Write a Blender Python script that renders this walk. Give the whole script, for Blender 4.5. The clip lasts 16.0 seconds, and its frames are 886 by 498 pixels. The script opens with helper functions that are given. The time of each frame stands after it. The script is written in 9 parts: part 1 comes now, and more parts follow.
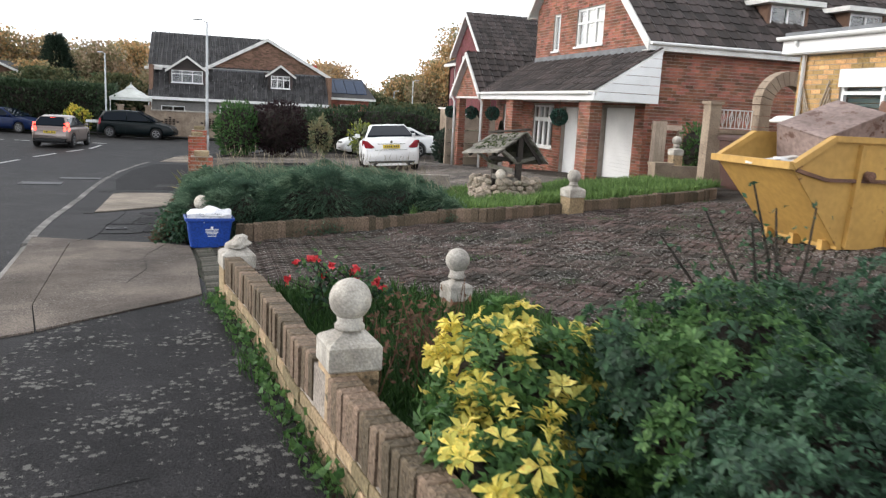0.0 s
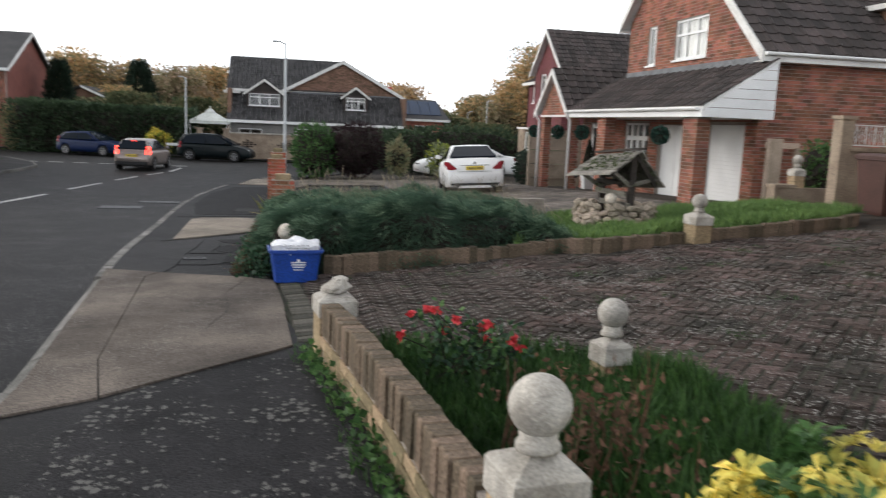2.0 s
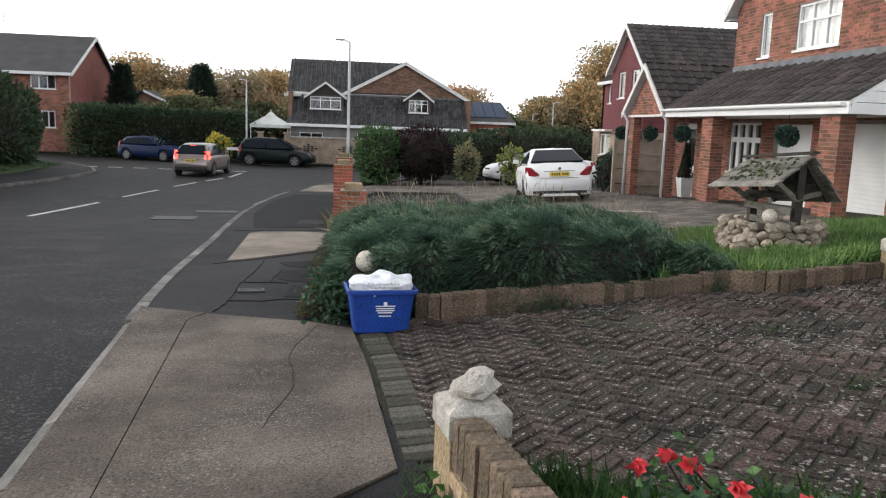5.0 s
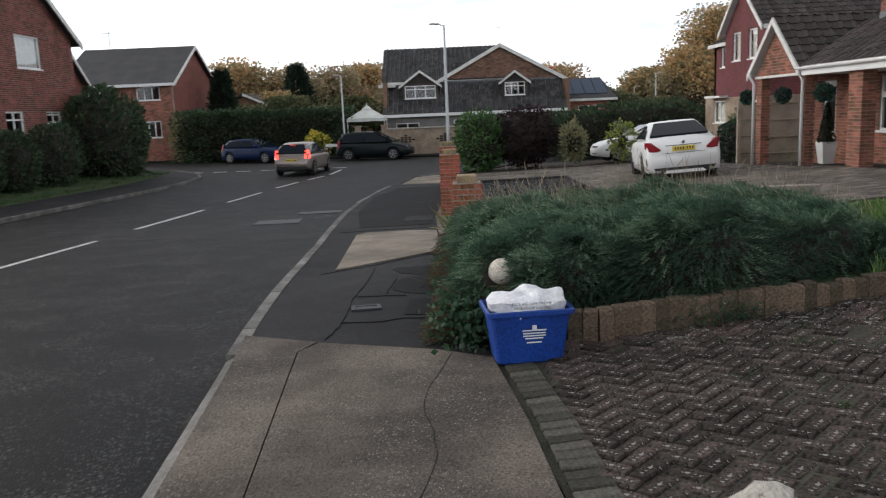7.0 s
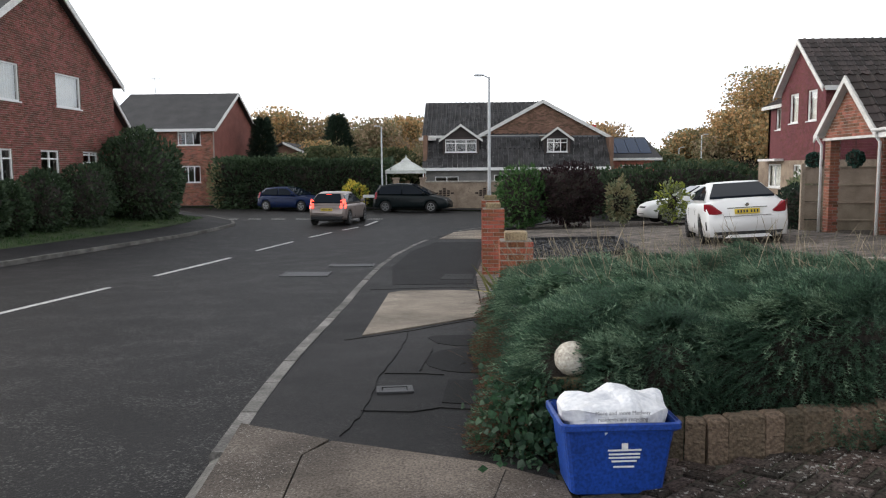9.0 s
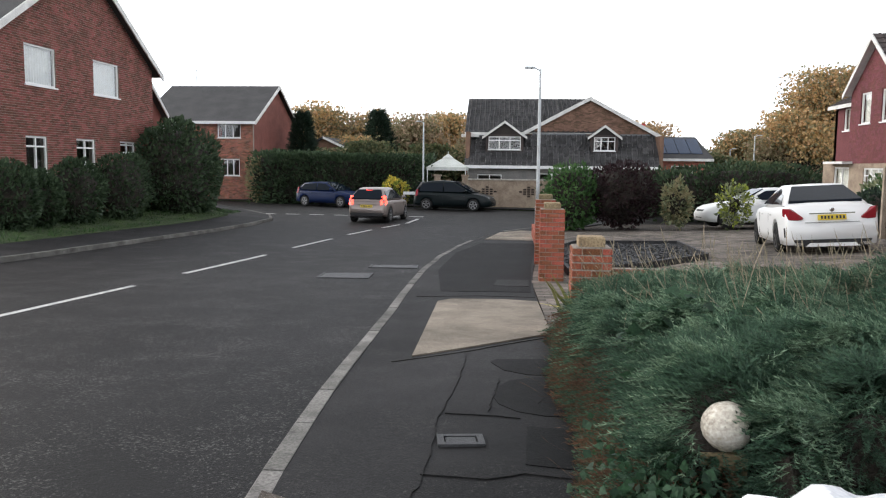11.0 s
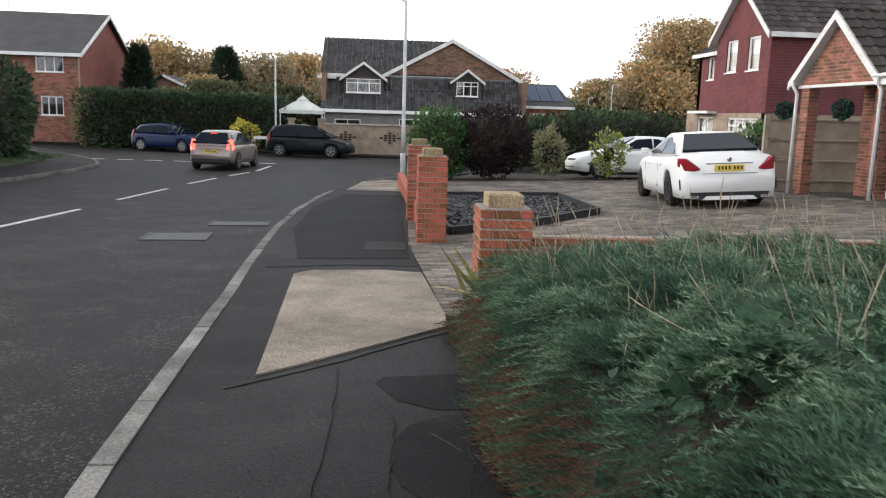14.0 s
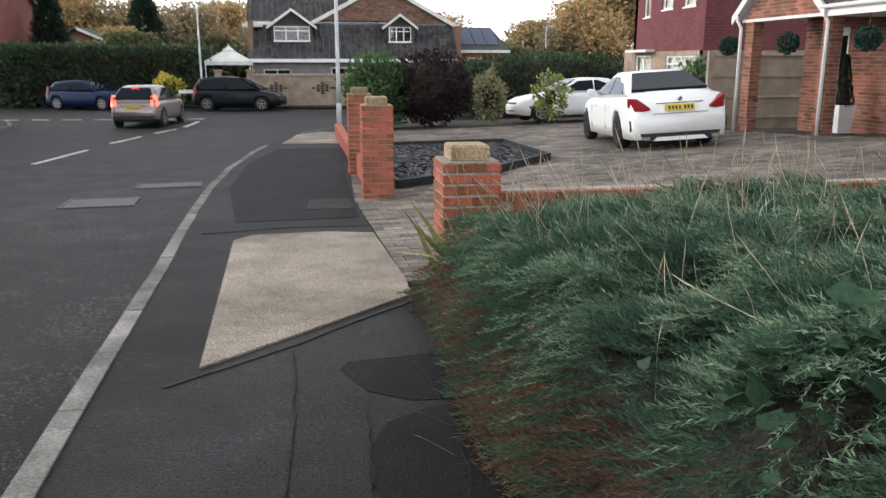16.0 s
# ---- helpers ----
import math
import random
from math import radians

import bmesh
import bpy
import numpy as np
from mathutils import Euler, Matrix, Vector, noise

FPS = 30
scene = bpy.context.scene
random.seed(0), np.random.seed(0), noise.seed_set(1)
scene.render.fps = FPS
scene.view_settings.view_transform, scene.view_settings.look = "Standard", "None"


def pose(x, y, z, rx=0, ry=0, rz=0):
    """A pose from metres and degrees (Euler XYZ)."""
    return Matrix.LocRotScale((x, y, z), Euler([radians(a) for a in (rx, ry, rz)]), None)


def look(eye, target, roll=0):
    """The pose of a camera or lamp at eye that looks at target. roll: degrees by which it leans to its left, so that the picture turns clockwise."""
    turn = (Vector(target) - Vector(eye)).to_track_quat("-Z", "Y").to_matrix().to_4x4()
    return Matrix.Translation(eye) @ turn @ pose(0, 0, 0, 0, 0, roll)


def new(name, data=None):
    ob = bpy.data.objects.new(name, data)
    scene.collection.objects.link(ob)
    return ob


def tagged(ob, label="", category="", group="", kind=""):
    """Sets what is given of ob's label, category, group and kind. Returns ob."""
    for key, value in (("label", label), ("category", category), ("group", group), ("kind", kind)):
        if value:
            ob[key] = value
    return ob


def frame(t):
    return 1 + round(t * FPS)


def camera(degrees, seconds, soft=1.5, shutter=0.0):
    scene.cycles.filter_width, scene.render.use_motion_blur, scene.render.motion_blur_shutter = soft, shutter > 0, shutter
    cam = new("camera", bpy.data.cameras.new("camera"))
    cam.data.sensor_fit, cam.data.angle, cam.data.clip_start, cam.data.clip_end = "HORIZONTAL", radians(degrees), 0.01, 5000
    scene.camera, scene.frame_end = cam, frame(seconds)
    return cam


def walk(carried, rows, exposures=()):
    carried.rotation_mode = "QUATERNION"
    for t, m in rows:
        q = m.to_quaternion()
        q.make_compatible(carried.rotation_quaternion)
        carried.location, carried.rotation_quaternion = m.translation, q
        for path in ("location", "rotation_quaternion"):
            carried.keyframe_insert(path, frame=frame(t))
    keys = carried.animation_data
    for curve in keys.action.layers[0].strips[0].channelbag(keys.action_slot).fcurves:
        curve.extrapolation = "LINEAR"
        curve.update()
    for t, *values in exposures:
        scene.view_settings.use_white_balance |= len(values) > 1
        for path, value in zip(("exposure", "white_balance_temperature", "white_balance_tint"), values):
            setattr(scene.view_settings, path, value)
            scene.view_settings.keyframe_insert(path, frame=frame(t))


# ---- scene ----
cam = camera(58.6, 16.0, soft=1.15, shutter=0.35)
PATH = [
    (0, (0.145, -0.018, 1.576), (0.707, 1.869, 1.223), 3.0),
    (0.5, (0.094, 0.31, 1.548), (0.624, 2.214, 1.242), 4.1),
    (1, (0.114, 0.592, 1.537), (0.594, 2.509, 1.23), 4.8),
    (1.5, (0.061, 0.96, 1.524), (0.649, 2.846, 1.214), 4.5),
    (2, (-0.002, 1.254, 1.514), (0.391, 3.19, 1.204), 2.4),
    (2.5, (-0.03, 1.627, 1.531), (0.204, 3.593, 1.245), 1.4),
    (3, (-0.131, 1.987, 1.542), (0.233, 3.934, 1.267), 2.6),
    (3.5, (-0.203, 2.295, 1.496), (0.002, 4.262, 1.195), 1.1),
    (3.7, (-0.197, 2.451, 1.502), (-0.035, 4.42, 1.192), 0.8),
    (6, (-0.263, 4.188, 1.396), (0.051, 6.141, 1.098), 2.9),
    (6.5, (-0.384, 4.431, 1.395), (-0.337, 6.419, 1.18), 2.7),
    (7, (-0.431, 4.831, 1.415), (-0.431, 6.801, 1.071), -2.4),
    (7.5, (-0.539, 5.15, 1.424), (-0.388, 7.123, 1.131), -2.1),
    (8, (-0.512, 5.503, 1.384), (-0.614, 7.49, 1.186), -2.7),
    (10.3, (-0.766, 7.076, 1.289), (-0.78, 9.059, 1.026), 1.9),
    (10.5, (-0.815, 7.22, 1.287), (-0.825, 9.201, 1.011), 1.8),
    (11, (-0.895, 7.533, 1.246), (-1.07, 9.514, 1.036), 0.6),
    (11.5, (-0.919, 7.947, 1.2), (-0.93, 9.927, 0.919), 0.5),
    (12, (-0.983, 8.422, 1.198), (-0.741, 10.387, 0.919), 1.4),
    (12.5, (-0.992, 8.817, 1.145), (-0.745, 10.783, 0.88), 2.5),
    (13, (-1.001, 9.131, 1.13), (-0.665, 11.08, 0.831), 4.9),
    (13.5, (-1.09, 9.522, 1.139), (-0.699, 11.454, 0.799), 4.2),
    (14, (-1.125, 9.922, 1.101), (-0.936, 11.885, 0.767), 1.7),
    (14.5, (-1.128, 10.195, 1.102), (-0.829, 12.144, 0.764), 1.5),
    (15, (-1.18, 10.27, 1.117), (-0.86, 12.209, 0.748), -0.1),
    (15.5, (-1.21, 10.353, 1.119), (-0.935, 12.297, 0.74), -1.1),
    (16, (-1.219, 10.561, 1.071), (-0.878, 12.477, 0.612), 0.0),
]
EXPOSURES = [(0, 0.85, 6300, 10), (1, 0.75, 6300, 10), (1.5, 0.4, 6300, 10), (2, 0.4, 6300, 10), (3, 0.4, 6300, 10), (3.5, 0.55, 6300, 10), (6, 0.5, 6300, 10), (6.5, 0.4, 6300, 10), (7, 0.05, 6300, 10), (7.5, 0.38, 6300, 10), (8, 0.35, 6300, 10), (10.5, 0.4, 6300, 10), (11, 0.65, 6300, 10), (11.5, 0.4, 6300, 10), (12, 0.45, 6300, 10), (12.5, 0.58, 6300, 10), (14, 0.72, 6300, 10), (16, 0.85, 6300, 10)]
walk(cam, [(t, look(eye, target, roll)) for t, eye, target, roll in PATH], EXPOSURES)

# ---- world and sun: a bright overcast evening sky, the sun low behind thin cloud ----
world = bpy.data.worlds.new("evening_sky")
scene.world = world
world.use_nodes = True
wt = world.node_tree
wt.nodes.clear()
w_out = wt.nodes.new("ShaderNodeOutputWorld")
w_bg = wt.nodes.new("ShaderNodeBackground")
w_sky = wt.nodes.new("ShaderNodeTexSky")
w_sky.sky_type = "NISHITA"
w_sky.sun_disc = False
SUN_ELEV, SUN_ROT = radians(22), radians(-70)
w_sky.sun_elevation, w_sky.sun_rotation = SUN_ELEV, SUN_ROT
w_sky.air_density, w_sky.dust_density, w_sky.ozone_density = 1.0, 3.0, 1.0
w_co = wt.nodes.new("ShaderNodeTexCoord")
w_map = wt.nodes.new("ShaderNodeMapping")
w_map.inputs["Scale"].default_value = (1.2, 1.2, 7.0)
w_noise = wt.nodes.new("ShaderNodeTexNoise")
w_noise.inputs["Scale"].default_value = 2.3
w_noise.inputs["Detail"].default_value = 6
w_ramp = wt.nodes.new("ShaderNodeValToRGB")
w_ramp.color_ramp.elements[0].position, w_ramp.color_ramp.elements[0].color = 0.36, (5.6, 6.1, 6.9, 1)
w_ramp.color_ramp.elements[1].position, w_ramp.color_ramp.elements[1].color = 0.64, (13.6, 13.3, 13.0, 1)
w_mix = wt.nodes.new("ShaderNodeMixRGB")
w_mix.inputs[0].default_value = 0.85
wt.links.new(w_co.outputs["Generated"], w_map.inputs["Vector"])
wt.links.new(w_map.outputs["Vector"], w_noise.inputs["Vector"])
wt.links.new(w_noise.outputs["Fac"], w_ramp.inputs["Fac"])
wt.links.new(w_sky.outputs["Color"], w_mix.inputs[1])
wt.links.new(w_ramp.outputs["Color"], w_mix.inputs[2])
# the evening sky is brightest towards the horizon and dims overhead
w_sep = wt.nodes.new("ShaderNodeSeparateXYZ")
w_dim = wt.nodes.new("ShaderNodeMapRange")
w_dim.interpolation_type = "SMOOTHSTEP"
w_dim.inputs["From Min"].default_value, w_dim.inputs["From Max"].default_value = 0.10, 0.80
w_dim.inputs["To Min"].default_value, w_dim.inputs["To Max"].default_value = 1.30, 0.50
w_mul = wt.nodes.new("ShaderNodeMixRGB")
w_mul.blend_type, w_mul.inputs[0].default_value = "MULTIPLY", 1.0
wt.links.new(w_co.outputs["Generated"], w_sep.inputs["Vector"])
wt.links.new(w_sep.outputs["Z"], w_dim.inputs["Value"])
wt.links.new(w_mix.outputs["Color"], w_mul.inputs[1])
wt.links.new(w_dim.outputs["Result"], w_mul.inputs[2])
wt.links.new(w_mul.outputs["Color"], w_bg.inputs["Color"])
w_bg.inputs["Strength"].default_value = 0.125
wt.links.new(w_bg.outputs["Background"], w_out.inputs["Surface"])

sun = new("sun", bpy.data.lights.new("sun", "SUN"))
sun.data.energy, sun.data.angle, sun.data.color = 1.3, radians(40), (1.0, 0.95, 0.88)
sun.matrix_basis = look((0, 0, 30), (-30 * math.sin(SUN_ROT), -30 * math.cos(SUN_ROT), 30 - 30 * math.tan(SUN_ELEV)))

# ---- materials ----
MATS = {}


def mat(name, col, col2=None, rough=0.8, scale=6.0, bump=0.2, metal=0.0, rand="", vary=(0.55, 1.4), fine=60.0, grain=0.45, spot_scale=0.0, spots=None, spot_amount=0.62, spec=0.4, bump_dist=0.01, broad=0.0, flecks=None, fleck_scale=30.0, fleck_size=0.30, fleck_cover=0.5):
    """Two-scale noise colour with relief; broad: scale of wide stains; rand: 'island' or 'object' varies piece by piece; spots: colour of stains; flecks: colour of scattered round lichen or pale stones, in drifts."""
    if name in MATS:
        return MATS[name]
    m = bpy.data.materials.new(name)
    m.use_nodes = True
    nt = m.node_tree
    p = nt.nodes["Principled BSDF"]
    p.inputs["Roughness"].default_value = rough
    p.inputs["Metallic"].default_value = metal
    p.inputs["Specular IOR Level"].default_value = spec
    col2 = col2 or tuple(c * 0.7 for c in col)
    tc = nt.nodes.new("ShaderNodeTexCoord")
    n1 = nt.nodes.new("ShaderNodeTexNoise")
    n1.inputs["Scale"].default_value, n1.inputs["Detail"].default_value = scale, 5
    n2 = nt.nodes.new("ShaderNodeTexNoise")
    n2.inputs["Scale"].default_value, n2.inputs["Detail"].default_value = fine, 3
    for n in (n1, n2):
        nt.links.new(tc.outputs["Object"], n.inputs["Vector"])
    r = nt.nodes.new("ShaderNodeValToRGB")
    r.color_ramp.elements[0].position, r.color_ramp.elements[1].position = 0.35, 0.65
    r.color_ramp.elements[0].color, r.color_ramp.elements[1].color = (*col2, 1), (*col, 1)
    nt.links.new(n1.outputs["Fac"], r.inputs["Fac"])
    out = r.outputs["Color"]
    g = nt.nodes.new("ShaderNodeMixRGB")
    g.blend_type, g.inputs[0].default_value = "OVERLAY", grain
    nt.links.new(out, g.inputs[1])
    rg = nt.nodes.new("ShaderNodeValToRGB")
    rg.color_ramp.elements[0].position, rg.color_ramp.elements[1].position = 0.32, 0.68
    rg.color_ramp.elements[0].color, rg.color_ramp.elements[1].color = (0.12, 0.12, 0.12, 1), (0.88, 0.88, 0.88, 1)
    nt.links.new(n2.outputs["Fac"], rg.inputs["Fac"])
    nt.links.new(rg.outputs["Color"], g.inputs[2])
    out = g.outputs["Color"]
    if rand:
        h = nt.nodes.new("ShaderNodeHueSaturation")
        if rand == "island":
            s = nt.nodes.new("ShaderNodeNewGeometry").outputs["Random Per Island"]
        else:
            s = nt.nodes.new("ShaderNodeObjectInfo").outputs["Random"]
        mr = nt.nodes.new("ShaderNodeMapRange")
        mr.inputs["To Min"].default_value, mr.inputs["To Max"].default_value = vary
        nt.links.new(s, mr.inputs["Value"])
        nt.links.new(mr.outputs["Result"], h.inputs["Value"])
        mh = nt.nodes.new("ShaderNodeMapRange")
        mh.inputs["To Min"].default_value, mh.inputs["To Max"].default_value = 0.515, 0.487
        nt.links.new(s, mh.inputs["Value"])
        nt.links.new(mh.outputs["Result"], h.inputs["Hue"])
        nt.links.new(out, h.inputs["Color"])
        out = h.outputs["Color"]
    if spots:
        n3 = nt.nodes.new("ShaderNodeTexNoise")
        n3.inputs["Scale"].default_value, n3.inputs["Detail"].default_value, n3.inputs["Roughness"].default_value = spot_scale or scale * 2.6, 8, 0.7
        nt.links.new(tc.outputs["Object"], n3.inputs["Vector"])
        r3 = nt.nodes.new("ShaderNodeValToRGB")
        r3.color_ramp.elements[0].position, r3.color_ramp.elements[1].position = spot_amount, spot_amount + 0.06
        nt.links.new(n3.outputs["Fac"], r3.inputs["Fac"])
        mx = nt.nodes.new("ShaderNodeMixRGB")
        mx.inputs[2].default_value = (*spots, 1)
        nt.links.new(r3.outputs["Color"], mx.inputs[0])
        nt.links.new(out, mx.inputs[1])
        out = mx.outputs["Color"]
    if broad:
        n4 = nt.nodes.new("ShaderNodeTexNoise")
        n4.inputs["Scale"].default_value, n4.inputs["Detail"].default_value, n4.inputs["Roughness"].default_value = broad, 6, 0.65
        nt.links.new(tc.outputs["Object"], n4.inputs["Vector"])
        m4 = nt.nodes.new("ShaderNodeMapRange")
        m4.inputs["From Min"].default_value, m4.inputs["From Max"].default_value = 0.32, 0.68
        m4.inputs["To Min"].default_value, m4.inputs["To Max"].default_value = 0.58, 1.28
        nt.links.new(n4.outputs["Fac"], m4.inputs["Value"])
        mb = nt.nodes.new("ShaderNodeMixRGB")
        mb.blend_type, mb.inputs[0].default_value = "MULTIPLY", 1.0
        nt.links.new(out, mb.inputs[1])
        nt.links.new(m4.outputs["Result"], mb.inputs[2])
        out = mb.outputs["Color"]
    if flecks:
        warp = nt.nodes.new("ShaderNodeMixRGB")
        warp.blend_type, warp.inputs[0].default_value = "ADD", 0.05
        nt.links.new(tc.outputs["Object"], warp.inputs[1])
        nt.links.new(n2.outputs["Color"], warp.inputs[2])
        vo = nt.nodes.new("ShaderNodeTexVoronoi")
        vo.inputs["Scale"].default_value, vo.inputs["Randomness"].default_value = fleck_scale, 1.0
        nt.links.new(warp.outputs["Color"], vo.inputs["Vector"])
        sep = nt.nodes.new("ShaderNodeSeparateColor")
        nt.links.new(vo.outputs["Color"], sep.inputs["Color"])
        dr = nt.nodes.new("ShaderNodeTexNoise")
        dr.inputs["Scale"].default_value, dr.inputs["Detail"].default_value = 1.7, 4
        nt.links.new(tc.outputs["Object"], dr.inputs["Vector"])
        # each cell's fleck has its own size, larger where the drift is thick
        ad = nt.nodes.new("ShaderNodeMath")
        ad.operation = "MULTIPLY_ADD"
        nt.links.new(sep.outputs["Red"], ad.inputs[0])
        ad.inputs[1].default_value = 0.62
        dm = nt.nodes.new("ShaderNodeMath")
        dm.operation = "MULTIPLY"
        dm.inputs[1].default_value = 1.25
        nt.links.new(dr.outputs["Fac"], dm.inputs[0])
        nt.links.new(dm.outputs["Value"], ad.inputs[2])
        rs_ = nt.nodes.new("ShaderNodeMapRange")
        rs_.inputs["From Min"].default_value, rs_.inputs["From Max"].default_value = 1.32 - fleck_cover, 1.32
        rs_.inputs["To Min"].default_value, rs_.inputs["To Max"].default_value = 0.0, fleck_size
        nt.links.new(ad.outputs["Value"], rs_.inputs["Value"])
        df = nt.nodes.new("ShaderNodeMath")
        df.operation = "SUBTRACT"
        nt.links.new(rs_.outputs["Result"], df.inputs[0])
        nt.links.new(vo.outputs["Distance"], df.inputs[1])
        ed = nt.nodes.new("ShaderNodeMapRange")
        ed.inputs["From Min"].default_value, ed.inputs["From Max"].default_value = 0.0, 0.08
        nt.links.new(df.outputs["Value"], ed.inputs["Value"])
        mf = nt.nodes.new("ShaderNodeMixRGB")
        mf.inputs[2].default_value = (*flecks, 1)
        nt.links.new(ed.outputs["Result"], mf.inputs[0])
        nt.links.new(out, mf.inputs[1])
        out = mf.outputs["Color"]
    nt.links.new(out, p.inputs["Base Color"])
    if bump:
        b = nt.nodes.new("ShaderNodeBump")
        b.inputs["Strength"].default_value, b.inputs["Distance"].default_value = bump, bump_dist
        nt.links.new(n2.outputs["Fac"], b.inputs["Height"])
        nt.links.new(b.outputs["Normal"], p.inputs["Normal"])
    MATS[name] = m
    return m


def plain(name, col, rough=0.4, metal=0.0, coat=0.0, spec=0.5, emit=0.0, transmission=0.0, ior=1.45):
    if name in MATS:
        return MATS[name]
    m = bpy.data.materials.new(name)
    m.use_nodes = True
    p = m.node_tree.nodes["Principled BSDF"]
    p.inputs["Base Color"].default_value = (*col, 1)
    p.inputs["Roughness"].default_value, p.inputs["Metallic"].default_value = rough, metal
    p.inputs["Coat Weight"].default_value, p.inputs["Coat Roughness"].default_value = coat, 0.05
    p.inputs["Specular IOR Level"].default_value = spec
    p.inputs["Transmission Weight"].default_value, p.inputs["IOR"].default_value = transmission, ior
    if emit:
        p.inputs["Emission Color"].default_value, p.inputs["Emission Strength"].default_value = (*col, 1), emit
    MATS[name] = m
    return m


ASPHALT = mat("road_asphalt", (0.0100, 0.0095, 0.0097), (0.0045, 0.0042, 0.0043), 0.68, 0.5, 0.6, fine=85, bump_dist=0.010, spec=0.17, grain=1.0, broad=0.35, flecks=(0.085, 0.081, 0.078), fleck_scale=46, fleck_size=0.52, fleck_cover=0.70)
TARMAC = mat("pavement_tarmac", (0.0180, 0.0171, 0.0175), (0.0088, 0.0083, 0.0086), 0.72, 0.9, 0.6, fine=95, bump_dist=0.008, spec=0.17, grain=1.0, broad=0.9, flecks=(0.070, 0.066, 0.062), fleck_scale=64, fleck_size=0.42, fleck_cover=0.55)
TARMAC_LICHEN = mat("pavement_tarmac_lichen", (0.024, 0.0228, 0.024), (0.0125, 0.0118, 0.0123), 0.8, 3.0, 0.7, fine=90, spec=0.14, grain=0.95, broad=0.8, flecks=(0.12, 0.117, 0.108), fleck_scale=24, fleck_size=0.62, fleck_cover=0.46)
TARMAC_DARK = mat("fresh_tarmac", (0.0100, 0.0098, 0.0100), (0.0055, 0.0053, 0.0055), 0.75, 2.0, 0.6, fine=80, spec=0.13, grain=0.95, broad=0.9)
CONCRETE = mat("old_concrete", (0.155, 0.130, 0.109), (0.082, 0.069, 0.059), 0.92, 1.3, 0.4, fine=75, bump_dist=0.007, grain=0.6, spec=0.15, broad=0.9, flecks=(0.27, 0.25, 0.225), fleck_scale=60, fleck_size=0.40, fleck_cover=0.48)
CONCRETE_NEW = mat("pale_concrete", (0.30, 0.258, 0.208), (0.20, 0.172, 0.140), 0.9, 1.4, 0.5, fine=85, grain=0.65, spec=0.2, broad=1.1)
KERB = mat("kerb_concrete", (0.215, 0.205, 0.19), (0.115, 0.11, 0.10), 0.9, 3.0, 0.5, rand="object", vary=(0.72, 1.2), spots=(0.10, 0.10, 0.09), spot_amount=0.6, broad=1.2)
PAINT = mat("road_paint", (0.60, 0.59, 0.57), (0.38, 0.38, 0.37), 0.8, 9.0, 0.3, spots=(0.08, 0.08, 0.08), spot_amount=0.64)
SOIL = mat("soil", (0.055, 0.042, 0.030), (0.030, 0.024, 0.018), 0.95, 4.0, 1.0, fine=40, bump_dist=0.05)
TURF = mat("turf", (0.055, 0.085, 0.025), (0.035, 0.055, 0.02), 0.95, 1.5, 1.0, fine=45, bump_dist=0.05)
GRASS = mat("grass_blades", (0.13, 0.22, 0.055), (0.085, 0.155, 0.038), 0.7, 0.7, 0, rand="island")
BRICK = mat("red_brick", (0.33, 0.132, 0.080), (0.19, 0.080, 0.056), 0.9, 2.5, 0.5, rand="island", fine=55, vary=(0.5, 1.35))
BRICK_OBJ = mat("red_brick_piece", (0.33, 0.105, 0.055), (0.24, 0.075, 0.042), 0.9, 6.0, 0.6, rand="object", fine=70)
BRICK_BROWN = mat("brown_brick", (0.21, 0.125, 0.085), (0.15, 0.09, 0.062), 0.9, 1.5, 0.4, rand="island")
BRICK_BUFF = mat("buff_brick", (0.52, 0.33, 0.14), (0.38, 0.23, 0.10), 0.9, 3.0, 0.5, rand="island")
BRICK_PALE = mat("weathered_buff_block", (0.34, 0.27, 0.20), (0.23, 0.175, 0.13), 0.95, 3.0, 0.4, spots=(0.16, 0.12, 0.09), spot_amount=0.6)
MORTAR = mat("mortar", (0.34, 0.30, 0.26), (0.24, 0.21, 0.18), 0.95, 4.0, 0.5)
TILE = mat("brown_roof_tile", (0.060, 0.047, 0.043), (0.040, 0.033, 0.031), 0.85, 1.0, 0.3, rand="island")
TILE_HUNG = mat("plum_hung_tile", (0.150, 0.042, 0.045), (0.12, 0.034, 0.037), 0.85, 1.2, 0.3, rand="island", vary=(0.85, 1.12))
WHITE = mat("white_upvc", (0.80, 0.80, 0.79), (0.72, 0.72, 0.71), 0.35, 2.0, 0.02)
WHITE_OLD = mat("weathered_white_paint", (0.74, 0.73, 0.70), (0.58, 0.57, 0.54), 0.6, 3.0, 0.1)
GLASS = plain("window_glass", (0.95, 0.97, 0.97), 0.02, transmission=1.0, ior=1.5)
CURTAIN = mat("pale_curtain", (0.82, 0.80, 0.75), (0.72, 0.70, 0.65), 0.9, 5.0, 0.1)
# dark brown that carries the gloom of an unlit room in its colour
ROOM_GLOOM = mat("painted_room_gloom", (0.09, 0.08, 0.07), (0.06, 0.055, 0.05), 0.9, 1.0, 0.1)
LEAD = mat("lead_flashing", (0.17, 0.18, 0.19), (0.11, 0.115, 0.12), 0.6, 4.0, 0.2)
TIMBER = mat("grey_timber", (0.37, 0.30, 0.23), (0.26, 0.21, 0.16), 0.85, 3.0, 0.4, rand="object", vary=(0.85, 1.15))
STONE = mat("weathered_cast_stone", (0.50, 0.47, 0.42), (0.32, 0.295, 0.255), 0.95, 7.0, 0.6, fine=90, spots=(0.17, 0.155, 0.125), spot_amount=0.63, grain=0.3, broad=5.0)
